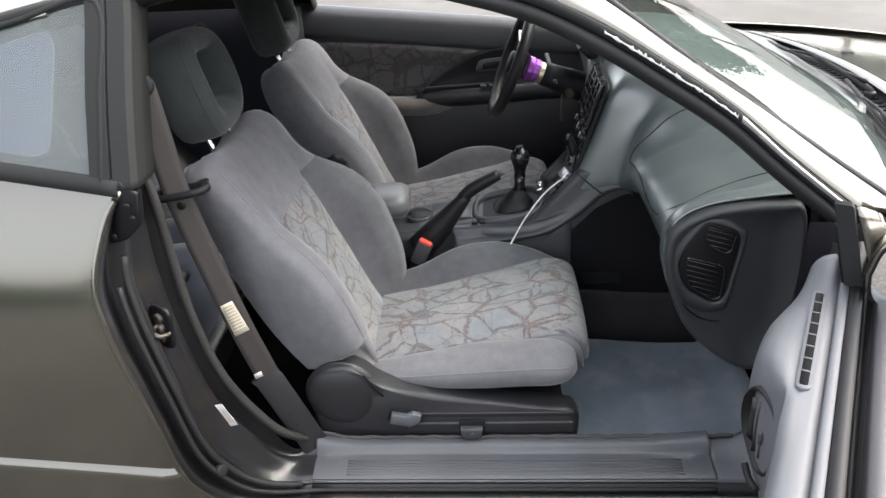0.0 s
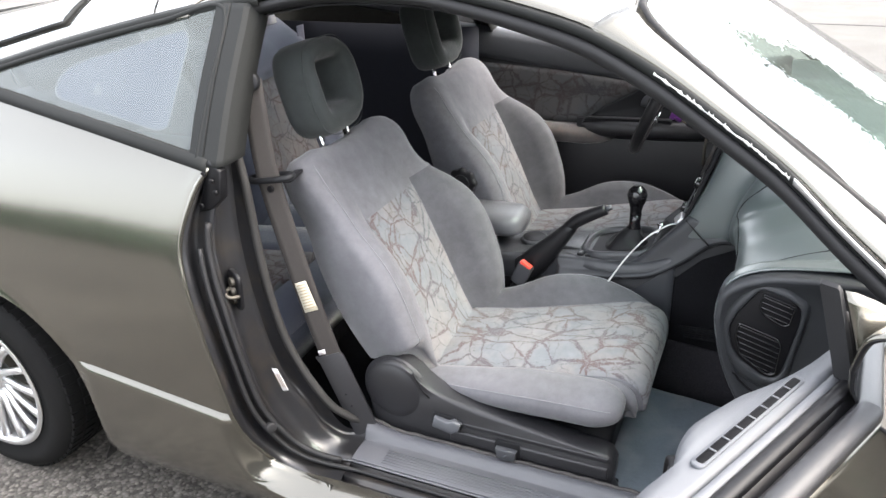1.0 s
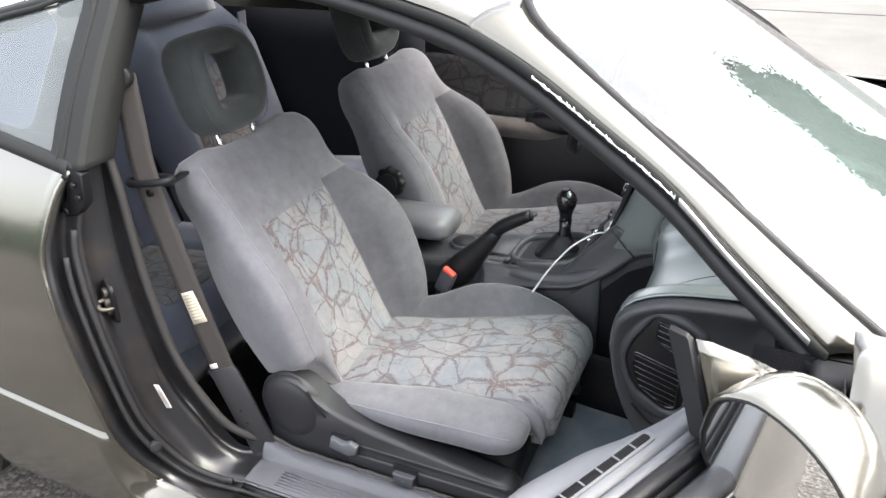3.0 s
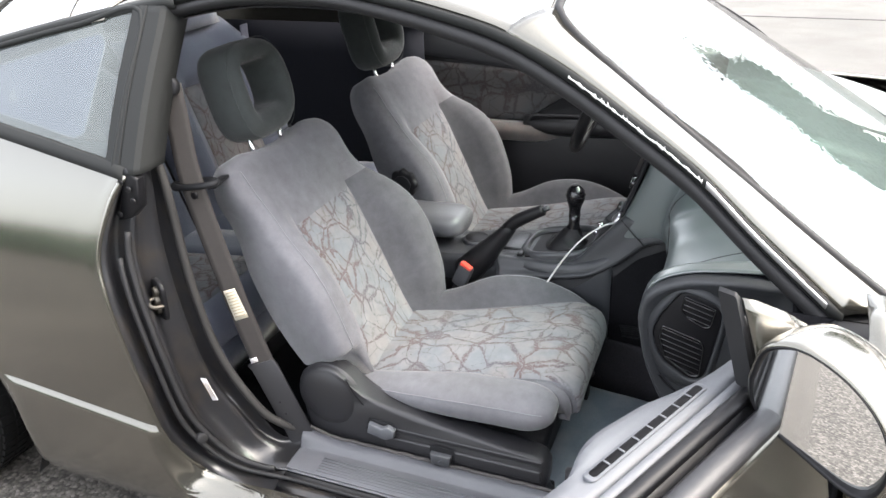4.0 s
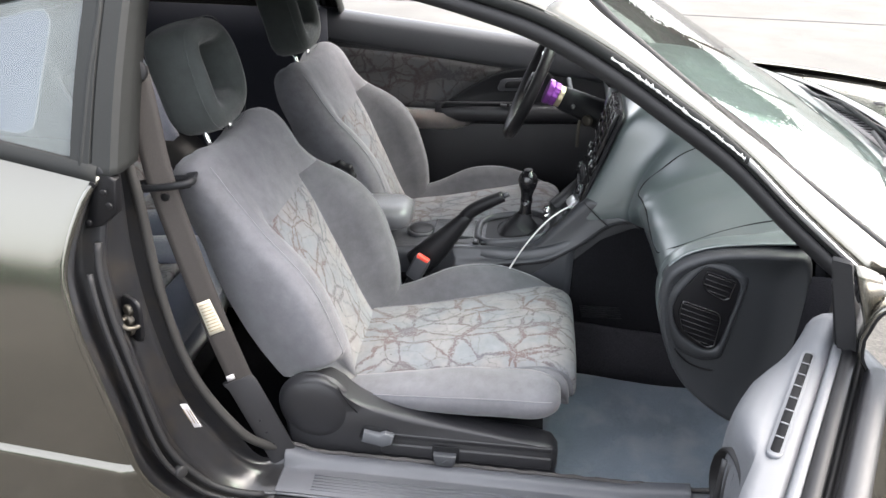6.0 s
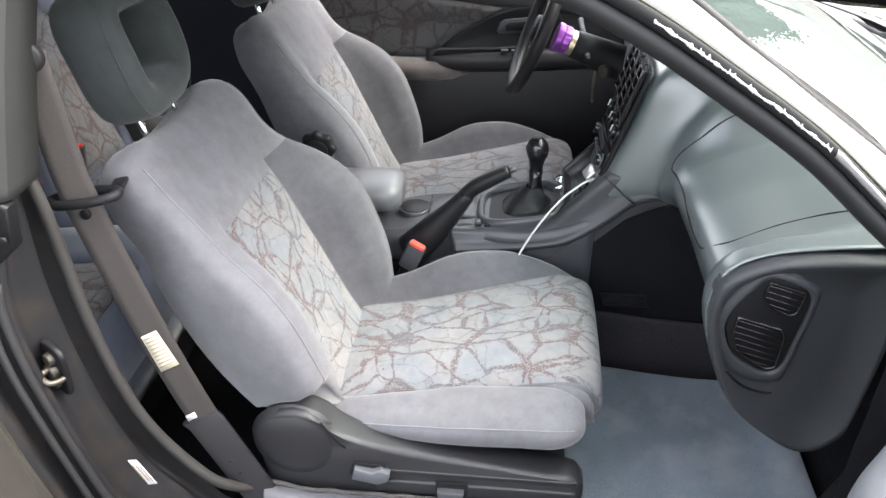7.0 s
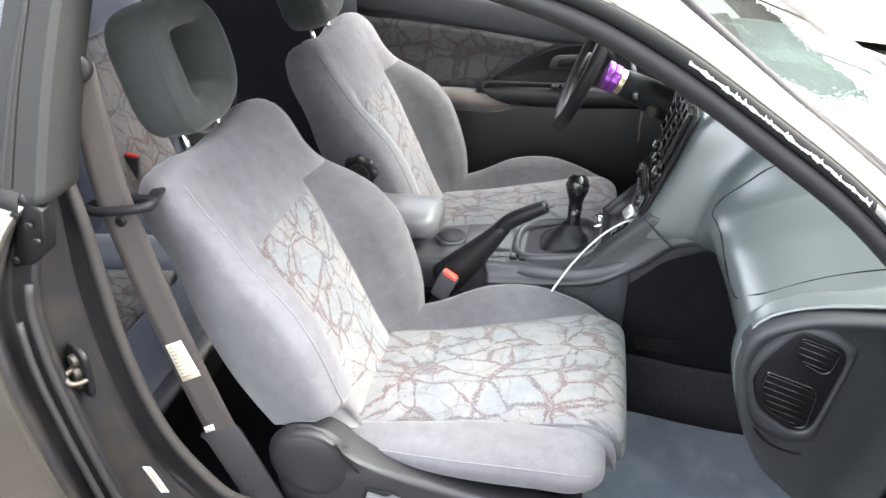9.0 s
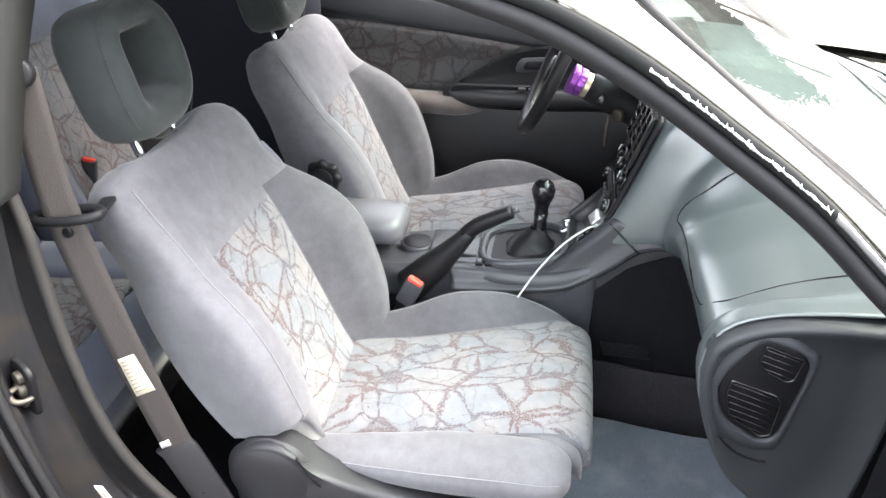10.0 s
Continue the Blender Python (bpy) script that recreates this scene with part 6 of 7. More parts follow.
for u in (-0.086, 0.086):
    disc("radio_dial", face(u, 0.15, 0.017) - DO, FN, 0.013, 0.012, GLOSS, radio, sides=20)
    disc("dial_ring", face(u, 0.15, 0.0165) - DO, FN, 0.015, 0.003, LIGHT_PLASTIC, radio, sides=20)
# heater dials
for u in (-0.072, 0.0, 0.072):
    dial = disc("heater_dial", face(u, 0.40, 0.006) - DO, FN, 0.026, 0.008, GLOSS, stack, "gloss black heater dial", sides=28)
    disc("dial_knob", face(u, 0.40, 0.014) - DO, FN, 0.014, 0.009, GLOSS, dial, sides=20, lobes=10, amp=0.05)
    face_box("dial_mark", u, 0.425, 0.0235, 0.003, 0.014, 0.002, WHITE, dial, bevel=0.0)
# two upright vents with broad fins
for u in (-0.056, 0.056):
    vt = face_box("centre_vent", u, 0.765, 0.006, 0.102, 0.112, 0.008, BLACK, stack, "black centre air vent")
    for du in (-0.051, 0.0, 0.051):
        face_box("vent_frame", u + du, 0.765, 0.015, 0.005, 0.114, 0.016, GLOSS, vt, bevel=0.0018)
    for i in range(6):
        face_box("fin", u, 0.765 + (i - 2.5) * 0.082, 0.014, 0.100, 0.0035, 0.018, GLOSS, vt, bevel=0.0013)
# pocket below, leaning far back, with a rim and a small panel of keys in it
PO, PA = Vector((0.300, -0.080, 0.590)), Vector((0.068, 0, 0.074))
PN = Vector((-0.074, 0, 0.068)).normalized()


def in_pocket(a, u, w=0.0):
    """a up the slope, u across towards the driver, w proud of it."""
    return PO + PA * a + Vector((0, u, 0)) + PN * w - DO


rim = rounded([(-0.06, -0.002), (1.04, -0.002), (1.04, 0.204), (-0.06, 0.204)], 0.02)
mid = np.array((0.49, 0.101))
rows = []
for k, w in ((1.0, -0.045), (1.0, 0.000), (0.98, 0.005), (0.94, 0.006), (0.90, 0.003), (0.885, -0.006), (0.87, -0.026), (0.4, -0.028), (0.02, -0.028)):
    rows.append([in_pocket(*(mid + (np.array(q) - mid) * np.array((k, 1 - (1 - k) * 0.45 if k > 0.8 else k))), w) for q in rim])
pocket = sheet("pocket", rows, SEAT_PLASTIC, stack, "charcoal open storage pocket with a rounded rim", ring=True)
keys = sheet("key_panel", [[in_pocket(0.50 + 0.36 * k * math.cos(a), 0.055 + 0.034 * k * math.sin(a), w) for a in np.linspace(0, 2 * math.pi, 24, endpoint=False)] for k, w in ((1.0, -0.028), (1.0, -0.010), (0.92, -0.007), (0.05, -0.007))], GLOSS, pocket, "gloss black panel with small keys", ring=True)
for i in range(3):
    for j in range(2):
        tube("key", [in_pocket(0.30 + 0.18 * i, 0.043 + 0.024 * j, -0.007), in_pocket(0.30 + 0.18 * i, 0.043 + 0.024 * j, -0.003)], 0.0055, LIGHT_PLASTIC, keys, sides=10)

# ---------------------------------------------------------------- centre console
con = thing("centre_console", (0.10, 0.025, 0.20), "grey plastic centre console with shifter, handbrake and cup holder", "centre console")
CO = Vector((0.10, 0.025, 0.20))
TOPZ = [(-0.42, 0.50), (-0.10, 0.505), (-0.02, 0.518), (0.06, 0.528), (0.12, 0.534), (0.24, 0.545), (0.30, 0.565), (0.345, 0.590)]


def con_half(x):
    return table(x, [(-0.42, 0.085), (-0.05, 0.088), (0.06, 0.092), (0.15, 0.115), (0.28, 0.130), (0.36, 0.140), (0.50, 0.150)])


rows = []
for x in np.linspace(-0.42, 0.36, 40):
    z, h = table(x, TOPZ), con_half(x)
    prof = [(-1.05, 0.19), (-1.03, z - 0.09), (-1.02, z - 0.055), (-1.0, z - 0.02), (-0.965, z - 0.004), (-0.90, z + 0.001), (-0.82, z), (0.82, z), (0.9, z + 0.001), (0.965, z - 0.004), (1.0, z - 0.02), (1.02, z - 0.055), (1.05, 0.19)]
    rows.append([Vector((x, 0.025 + u * h, w)) - CO for u, w in prof])
sheet("console_body", rows, CONSOLE, con, "grey plastic console body", thick=0.003)
# the flank that sweeps up into the dashboard
upper = curve([(0.04, -0.066, 0.527), (0.12, -0.070, 0.531), (0.20, -0.074, 0.535), (0.26, -0.080, 0.553), (0.300, -0.086, 0.600), (0.335, -0.091, 0.642), (0.368, -0.094, 0.684), (0.382, -0.096, 0.700)], 40)
lower = curve([(0.05, -0.098, 0.485), (0.13, -0.104, 0.497), (0.217, -0.112, 0.514), (0.30, -0.117, 0.536), (0.36, -0.121, 0.576), (0.40, -0.124, 0.612), (0.432, -0.128, 0.644), (0.470, -0.138, 0.664), (0.505, -0.150, 0.669)], 40)
rows = []
for a, b in zip(upper, lower):
    a, b = Vector(a), Vector(b)
    out = Vector((-0.25, -0.80, 0.55))
    rows.append([(a + Vector((0, 0.02, 0.002)) if t < 0 else a.lerp(b, t)) + out * h - CO for t, h in ((-1, 0.0), (0.0, 0.002), (0.10, 0.005), (0.22, 0.004), (0.45, -0.003), (0.7, -0.004), (0.92, 0.0), (1.0, -0.002), (1.0, -0.012))])
flank = sheet("console_flank", rows, CONSOLE, con, "blue-grey flank sweeping up to the dashboard", thick=0.003)
tube("flank_seam", [Vector(p) + Vector((0, 0.002, -0.004)) - CO for p in lower[4:]], 0.0026, BLACK, con, sides=6)
tube("joint_seam", [Vector(p) - CO for p in ((0.372, -0.099, 0.690), (0.395, -0.113, 0.673), (0.415, -0.124, 0.658), (0.434, -0.133, 0.645))], 0.0018, BLACK, con, n=10, sides=6)
sheet("console_wall", [[Vector((p[0] + 0.004, p[1] + 0.006, p[2] - 0.004)) - CO, Vector((p[0] + 0.015, p[1] + 0.012 + 0.03 * smooth(0.40, 0.49, p[0]), p[2] - 0.08)) - CO, Vector((p[0] + 0.03, p[1] + 0.014 + 0.03 * smooth(0.40, 0.49, p[0]), 0.30)) - CO] for p in lower], DARK_PLASTIC, con, "charcoal console side", thick=0.003)
sheet("tunnel_side", [[Vector((x, y, z)) - CO for z in (0.19, 0.30, 0.42, table(x, [(-0.42, 0.45), (0.30, 0.47), (0.42, 0.60), (0.60, 0.68), (0.95, 0.70)]))] for x, y in ((-0.42, -0.085), (0.0, -0.085), (0.30, -0.105), (0.42, -0.118), (0.50, -0.132), (0.60, -0.138), (0.95, -0.16))], CARPET, con, "dark carpeted tunnel side", thick=0.004)
sheet("tunnel_carpet", [[Vector((x, y - 0.012 - 0.004 * math.sin(k * 3), z)) - CO for k, z in enumerate((0.195, 0.26, 0.32, 0.352, 0.362))] for x, y in ((0.20, -0.098), (0.30, -0.108), (0.42, -0.121), (0.50, -0.135), (0.60, -0.141), (0.95, -0.163))], TUNNEL, con, "grey carpet along the tunnel", thick=0.006)
for k in range(6):
    box("floor_louvre", Vector((0.438 + 0.002 * k, -0.1275, 0.412 - 0.006 * k)) - CO, (0.10, 0.006, 0.003), DARK_PLASTIC, con, bevel=0.001, turn=(0, -5, -5))

# padded armrest
rows = []
for t in np.linspace(0, 1, 14):
    x = -0.40 + 0.322 * t
    r = 1 - 0.25 * smooth(0.12, 0, t) - 0.30 * smooth(0.90, 1, t)
    rows.append([Vector((x, 0.030 + 0.074 * r * math.copysign(abs(math.cos(a)) ** 0.6, math.cos(a)), 0.562 + 0.010 * t + 0.036 * r * math.copysign(abs(math.sin(a)) ** 0.7, math.sin(a)))) - CO for a in np.linspace(0, 2 * math.pi, 28, endpoint=False)])
ARM = material("grey_leatherette", (0.09, 0.093, 0.10), 0.36, vary=0.05, grain=0.05, bump=0.15, fine=900, spec=0.5)
sheet("armrest", rows, ARM, con, "grey leatherette padded armrest", ring=True, caps=True)
# cup holder
disc("cup_ring", Vector((-0.052, 0.040, 0.510)) - CO, (0, 0, 1), 0.040, 0.012, CONSOLE, con, sides=32)
disc("cup_well", Vector((-0.052, 0.040, 0.519)) - CO, (0, 0, 1), 0.033, 0.005, BLACK, con, "dark cup well", sides=32, rim=0.1)
# ash tray lid and coin tray
prism("tray_gap", [(-0.0145, -0.0245), (0.1005, -0.0245), (0.1005, 0.0875), (-0.0145, 0.0875)], 0.505, 0.5325, BLACK, con, axis="z", bevel=0.001).location = -CO
prism("tray_lid", [(-0.012, -0.022), (0.045, -0.022), (0.045, 0.085), (-0.012, 0.085)], 0.519, 0.5350, CONSOLE, con, "grey tray lid", axis="z", bevel=0.003).location = -CO
prism("tray_lid", [(0.048, -0.022), (0.098, -0.022), (0.098, 0.085), (0.048, 0.085)], 0.522, 0.5375, CONSOLE, con, axis="z", bevel=0.003).location = -CO
for x0, y0 in ((0.106, -0.048), (0.128, -0.05)):
    box("switch", Vector((x0, y0 - 0.004, 0.538)) - CO, (0.016, 0.024, 0.008), BLACK, con, bevel=0.002)
    box("switch_legend", Vector((x0, y0 - 0.004, 0.5424)) - CO, (0.008, 0.012, 0.001), LIGHT_PLASTIC, con, bevel=0.0)
# shifter surround, boot, lever, knob
oval = [(0.201 + 0.100 * math.copysign(abs(math.cos(a)) ** 0.62, math.cos(a)), 0.022 + 0.094 * math.copysign(abs(math.sin(a)) ** 0.62, math.sin(a))) for a in np.linspace(0, 2 * math.pi, 40, endpoint=False)]
def in_surround(q, k, up):
    x = 0.201 + (q[0] - 0.201) * k
    return Vector((x, 0.022 + (q[1] - 0.022) * k, 0.546 + up + 0.17 * (x - 0.201))) - CO


sheet("shifter_plate", [[in_surround(q, k, up) for q in oval] for k, up in ((1.03, -0.010), (1.02, 0.006), (1.0, 0.013), (0.96, 0.0165), (0.91, 0.0165), (0.87, 0.013), (0.84, 0.004), (0.83, -0.004))], CONSOLE, con, "grey rounded shifter surround", ring=True)
sheet("shifter_well", [[in_surround(q, k, 0.002 + 0.002 * (1 - k)) for q in oval] for k in (0.88, 0.6, 0.1)], BLACK, con, "black recess inside the shifter surround", ring=True)
rows = []
for t in np.linspace(0, 1, 18):
    r = 0.034 * (1 - t) ** 1.3 + 0.0175
    c = Vector((0.216 + 0.014 * t, 0.022, 0.546 + 0.054 * t))
    sq = 1 - 0.35 * (1 - t)
    rows.append([c + Vector((r * 1.12 * math.copysign(abs(math.cos(a)) ** sq, math.cos(a)), r * math.copysign(abs(math.sin(a)) ** sq, math.sin(a)), 0)) * (1 + 0.09 * math.sin(5 * a + 7 * t) * math.sin(math.pi * t)) + Vector((0, 0, 0.006 * math.sin(3 * a + t * 5) * math.sin(math.pi * t))) - CO for a in np.linspace(0, 2 * math.pi, 40, endpoint=False)])
sheet("shifter_boot", rows, BOOT, con, "black leatherette shifter boot", ring=True)
tube("boot_collar", [Vector((0.230, 0.022, 0.590)) - CO, Vector((0.2305, 0.022, 0.602)) - CO, Vector((0.231, 0.022, 0.618)) - CO, Vector((0.2315, 0.022, 0.640)) - CO], [0.019, 0.0165, 0.0145, 0.0160], GLOSS, con, sides=20)
tube("shifter_knob", [Vector((0.231, 0.022, 0.636)) - CO, Vector((0.2315, 0.0215, 0.660)) - CO, Vector((0.232, 0.021, 0.682)) - CO, Vector((0.232, 0.020, 0.700)) - CO, Vector((0.232, 0.0195, 0.713)) - CO, Vector((0.232, 0.019, 0.720)) - CO, Vector((0.232, 0.019, 0.7235)) - CO], [0.0150, 0.0152, 0.0185, 0.0240, 0.0262, 0.0215, 0.006], GLOSS, con, "glossy black shifter knob", sides=24, n=22)
disc("knob_cap", Vector((0.231, 0.0185, 0.7215)) - CO, (-0.10, 0, 1), 0.011, 0.0025, BOOT, con, sides=20)
# coins and clutter in front of the shifter
disc("coin", Vector((0.288, 0.055, 0.580)) - CO, (-0.3, 0, 1), 0.010, 0.003, CHROME, con, sides=14)
tube("lighter_knob", [Vector((0.296, 0.085, 0.566)) - CO, Vector((0.290, 0.085, 0.592)) - CO], 0.010, CHROME, con, sides=14)
# handbrake
tube("brake_boot", [Vector(p) - CO for p in ((-0.045, -0.070, 0.470), (0.0, -0.073, 0.520), (0.05, -0.075, 0.580), (0.085, -0.076, 0.625))], [0.040, 0.036, 0.026, 0.017], BOOT, con, "black handbrake boot", n=14, sides=16)
tube("brake_grip", [Vector(p) - CO for p in ((0.075, -0.076, 0.618), (0.10, -0.076, 0.642), (0.135, -0.077, 0.664), (0.172, -0.077, 0.684))], [0.0165, 0.0175, 0.0165, 0.0145], BLACK, con, "black handbrake grip", n=14, sides=14)
tube("brake_button", [Vector((0.170, -0.077, 0.683)) - CO, Vector((0.186, -0.077, 0.692)) - CO], 0.007, PLASTIC, con, sides=10)

# ---------------------------------------------------------------- charging cable
cab = thing("charging_cable", (0.33, -0.07, 0.55), "white charging cable plugged into the console pocket", "cable")
K = Vector((0.33, -0.07, 0.55))
tube("wire", [Vector(p) - K for p in ((0.352, -0.055, 0.655), (0.345, -0.068, 0.664), (0.325, -0.085, 0.662), (0.285, -0.105, 0.635), (0.245, -0.118, 0.585), (0.215, -0.128, 0.535), (0.195, -0.140, 0.49), (0.20, -0.150, 0.43))], 0.0022, WHITE, cab, n=50)
tube("plug", [Vector((0.364, -0.046, 0.652)) - K, Vector((0.350, -0.057, 0.657)) - K], 0.0075, WHITE, cab, "white plug")
box("device", in_pocket(0.80, 0.070, 0.004) + DO - K, (0.022, 0.040, 0.030), ALLOY, cab, "silver charger block", bevel=0.006, turn=(0, 42, 10), seg=3)

# ---------------------------------------------------------------- steering wheel and column
st = thing("steering_wheel", (0.30, 0.345, 0.835), "black aftermarket steering wheel on a purple hub", "steering wheel")
ax = Vector((-0.93, 0.0, 0.36)).normalized()
qa = ax.to_track_quat("Z", "Y").to_matrix()
wc = ax * 0.085
tube("wheel_rim", [wc + qa @ Vector((0.156 * math.cos(a), 0.156 * math.sin(a), 0)) for a in np.linspace(0, 2 * math.pi, 48, endpoint=False)], 0.0160, BOOT, st, "black leather rim", sides=12, loop=True)
for a in (30, 150, 270):
    d = qa @ Vector((math.cos(radians(a)), math.sin(radians(a)), 0))
    t = ax.cross(d)
    sheet("spoke", [[wc - ax * (0.02 * (1 - r)) + d * (0.035 + 0.116 * r) + t * w * (0.022 - 0.006 * r) for w in (-1, -0.3, 0.3, 1)] for r in np.linspace(0, 1, 6)], CHROME, st, "polished metal spoke", thick=0.004)
disc("horn_cap", wc - ax * 0.012, ax, 0.034, 0.022, BLACK, st)
hub = disc("hub_ring", ax * 0.002, ax, 0.034, 0.017, PURPLE, st, "purple anodised hub ring", sides=64, rim=0.12, lobes=16, amp=0.025)
disc("hub_groove", ax * 0.018, ax, 0.030, 0.005, PURPLE, hub, sides=32, rim=0.1)
disc("hub_flange", ax * 0.022, ax, 0.036, 0.014, PURPLE, hub, sides=64, rim=0.15, lobes=6, amp=0.02)
disc("hub_adapter", ax * -0.014, ax, 0.031, 0.014, BRASS, st, "pale brass adapter", sides=32, rim=0.1)
tube("column", [ax * -0.014, ax * -0.03, ax * -0.12, ax * -0.24], [0.034, 0.040, 0.046, 0.058], DARK_PLASTIC, st, "charcoal column shroud", n=8, sides=20)
for side, l_ in ((-1, 0.11), (1, 0.13)):
    tube("stalk", [ax * -0.05 + Vector((0, side * 0.04, 0.0)), ax * -0.04 + Vector((0, side * (0.04 + l_), 0.02))], [0.006, 0.008], BLACK, st, sides=10)
disc("ignition", ax * -0.10 + Vector((0.0, -0.045, -0.02)), Vector((-0.6, -0.6, 0)), 0.016, 0.012, STEEL, st, sides=20)
tube("key", [ax * -0.085 + Vector((-0.012, -0.062, -0.022)), ax * -0.085 + Vector((-0.014, -0.066, -0.06)), ax * -0.085 + Vector((-0.012, -0.066, -0.10))], 0.005, STEEL, st, n=6, sides=6)
prism("binnacle", [(0.43, 0.90), (0.40, 0.93), (0.44, 0.965), (0.55, 0.975), (0.60, 0.93), (0.5, 0.88)], 0.20, 0.52, DARK_PLASTIC, dash, "charcoal instrument hood", bevel=0.015).location = -DO
sheet("pedal", [[Vector((0.80, y, z)) - DO for y in (0.28, 0.34)] for z in (0.34, 0.40)], RUBBER, dash, thick=0.012)

# ---------------------------------------------------------------- floor mat
mat = thing("floor_mat", (0.52, -0.36, 0.194), "blue-grey carpet floor mat in the passenger footwell", "floor mat")
rows = []
for u in np.linspace(0, 1, 20):
    x = 0.02 + 0.76 * u
    rows.append([(x - 0.52, y + 0.36, 0.006 + 0.05 * smooth(0.70, 0.80, x) + 0.004 * noise.noise(Vector((x * 9, y * 9, 1)))) for y in np.linspace(-0.622, -0.118, 16)])
sheet("mat", rows, MAT_BLUE, mat, thick=0.008)


# ---------------------------------------------------------------- open passenger door
door = thing("car_door", (0.79, -0.80, 0.0), "open champagne grey passenger door with grey inner trim, window wound down", "car door")
door.rotation_euler = (0, 0, radians(64.5))
door.parent = car


def dl(l, q, z):
    """Door place: l back from the hinge, q outward from the belt line."""
    return Vector((-l, -q, z))


def door_top(l):
    return 0.860 + 0.035 * max(0, l - 0.5)


def door_x(l, z):
    """Rear edge runs with the opening."""
    return l + (-(edge_x(z) + 0.44)) * smooth(0.6, 1.2, l)


SK = [(0.0, 0.004), (0.05, 0.016), (0.12, 0.040), (0.22, 0.062), (0.36, 0.072), (0.46, 0.062), (0.57, 0.045), (0.63, 0.02)]
rows = []
for l in np.concatenate([np.linspace(0.055, 0.3, 9), np.linspace(0.36, 1.23, 16)]):
    t = door_top(l)
    rows.append([dl(door_x(l, t - dz), q - 0.03 * smooth(0.12, 0.05, l), t - dz - 0.004) for dz, q in curve(SK, 26)])
sheet("outer_skin", rows, PAINT, door, "champagne grey metallic door skin", thick=0.003)
# shut faces
for l, sgn in ((0.056, 1), (1.232, -1)):
    t = door_top(l)
    r = []
    for dz, q in curve(SK, 26):
        r.append([dl(door_x(l, t - dz), q - 0.03 * (l < 0.1), t - dz - 0.004), dl(door_x(l, t - dz) - 0.004, -0.05, t - dz - 0.004), dl(door_x(l, t - dz) - 0.01, -0.085, t - dz - 0.004)])
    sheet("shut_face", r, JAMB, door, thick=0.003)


def strip(name, prof, mat, label="", l0=0.02, l1=1.22, thick=0.0025):
    return sheet(name, [[dl(l, q, door_top(l) + dz) for q, dz in prof] for l in np.linspace(l0, l1, 14)], mat, door, label, thick=thick)


strip("outer_weatherstrip", [(0.0075, -0.014), (0.007, -0.004), (0.002, 0.003), (-0.006, 0.005), (-0.016, 0.004), (-0.022, -0.004)], SEAT_PLASTIC, "faded dark grey outer window strip")
strip("window_slot", [(-0.022, -0.006), (-0.024, -0.03), (-0.034, -0.03), (-0.036, -0.006)], BLACK, l0=0.05)
strip("inner_weatherstrip", [(-0.036, -0.004), (-0.038, 0.006), (-0.046, 0.008), (-0.052, 0.004), (-0.054, -0.004)], BLACK, "black rubber inner window strip", l0=0.05)
strip("inner_lip", [(-0.054, -0.002), (-0.056, 0.004), (-0.064, 0.005), (-0.067, -0.002)], LIGHT_PLASTIC, l0=0.15)


def pad_inner(l):
    return table(l, [(0.05, -0.095), (0.12, -0.108), (0.20, -0.126), (0.28, -0.146), (0.35, -0.151), (0.39, -0.148), (0.43, -0.135), (0.48, -0.108), (0.52, -0.103), (0.6, -0.098), (1.2, -0.098)])


rows = []
for l in np.concatenate([np.linspace(0.10, 0.62, 30), np.linspace(0.66, 1.21, 10)]):
    t, qi = door_top(l), pad_inner(l)
    drop = 0.030 * smooth(0.30, 0.10, l)
    bump = 0.018 * math.exp(-((l - 0.46) / 0.11) ** 2)
    rows.append([dl(l, q, z) for q, z in curve([(-0.067, t - 0.002), (-0.072, t + 0.003), (-0.085, t + 0.002), (-0.100, t - 0.002 - drop * 0.3), (-0.108 - 0.3 * (abs(qi) - 0.108), t - 0.010 - drop * 0.6 + bump), (qi * 0.96, t - 0.030 - drop + bump), (qi, t - 0.075 - drop),
                                                  (qi * 0.94, t - 0.16), (qi * 0.80, t - 0.22), (qi * 0.72, t - 0.28), (qi * 0.70, t - 0.34), (-0.088, t - 0.40), (-0.085, t - 0.52), (-0.09, t - 0.60)], 46)])
sheet("inner_panel", rows, LIGHT_PLASTIC, door, "pale grey moulded inner door panel", thick=0.003)
# slot for the side window demister
slot = prism("demister_slot", rounded([(-0.226, 0.0815), (-0.464, 0.0815), (-0.464, 0.0985), (-0.226, 0.0985)], 0.008), 0.856, 0.8662, LIGHT_PLASTIC, door, "pale grey demister slot", axis="z", bevel=0.002)
prism("slot_well", rounded([(-0.233, 0.085), (-0.457, 0.085), (-0.457, 0.095), (-0.233, 0.095)], 0.004), 0.8655, 0.8668, MATT, door, axis="z", bevel=0.0005)
for k in range(7):
    box("slot_bar", (-0.261 - 0.028 * k, 0.0900, 0.8668), (0.0025, 0.0095, 0.002), LIGHT_PLASTIC, door, bevel=0.0005)
# air vent in the pod on the inner panel
VC = Vector((0.443, -0.127, 0.772))          # middle of the vent: back along the door, outward, up
VN, VT = Vector((0.62, -0.78, 0.0)).normalized(), Vector((0.78, 0.62, 0.0)).normalized()


def vent_at(u, z, w):
    """A place on the vent's face: u along it, z up, w proud of it."""
    p = VC + VT * u + VN * w
    return dl(p.x, p.y, VC.z + z)


o = curve([(-0.034, 0.030), (-0.020, 0.052), (0.006, 0.056), (0.028, 0.042), (0.036, 0.010), (0.034, -0.038), (0.020, -0.056), (0.0, -0.050), (-0.026, -0.022), (-0.036, 0.004), (-0.034, 0.030)], 41)[:-1]
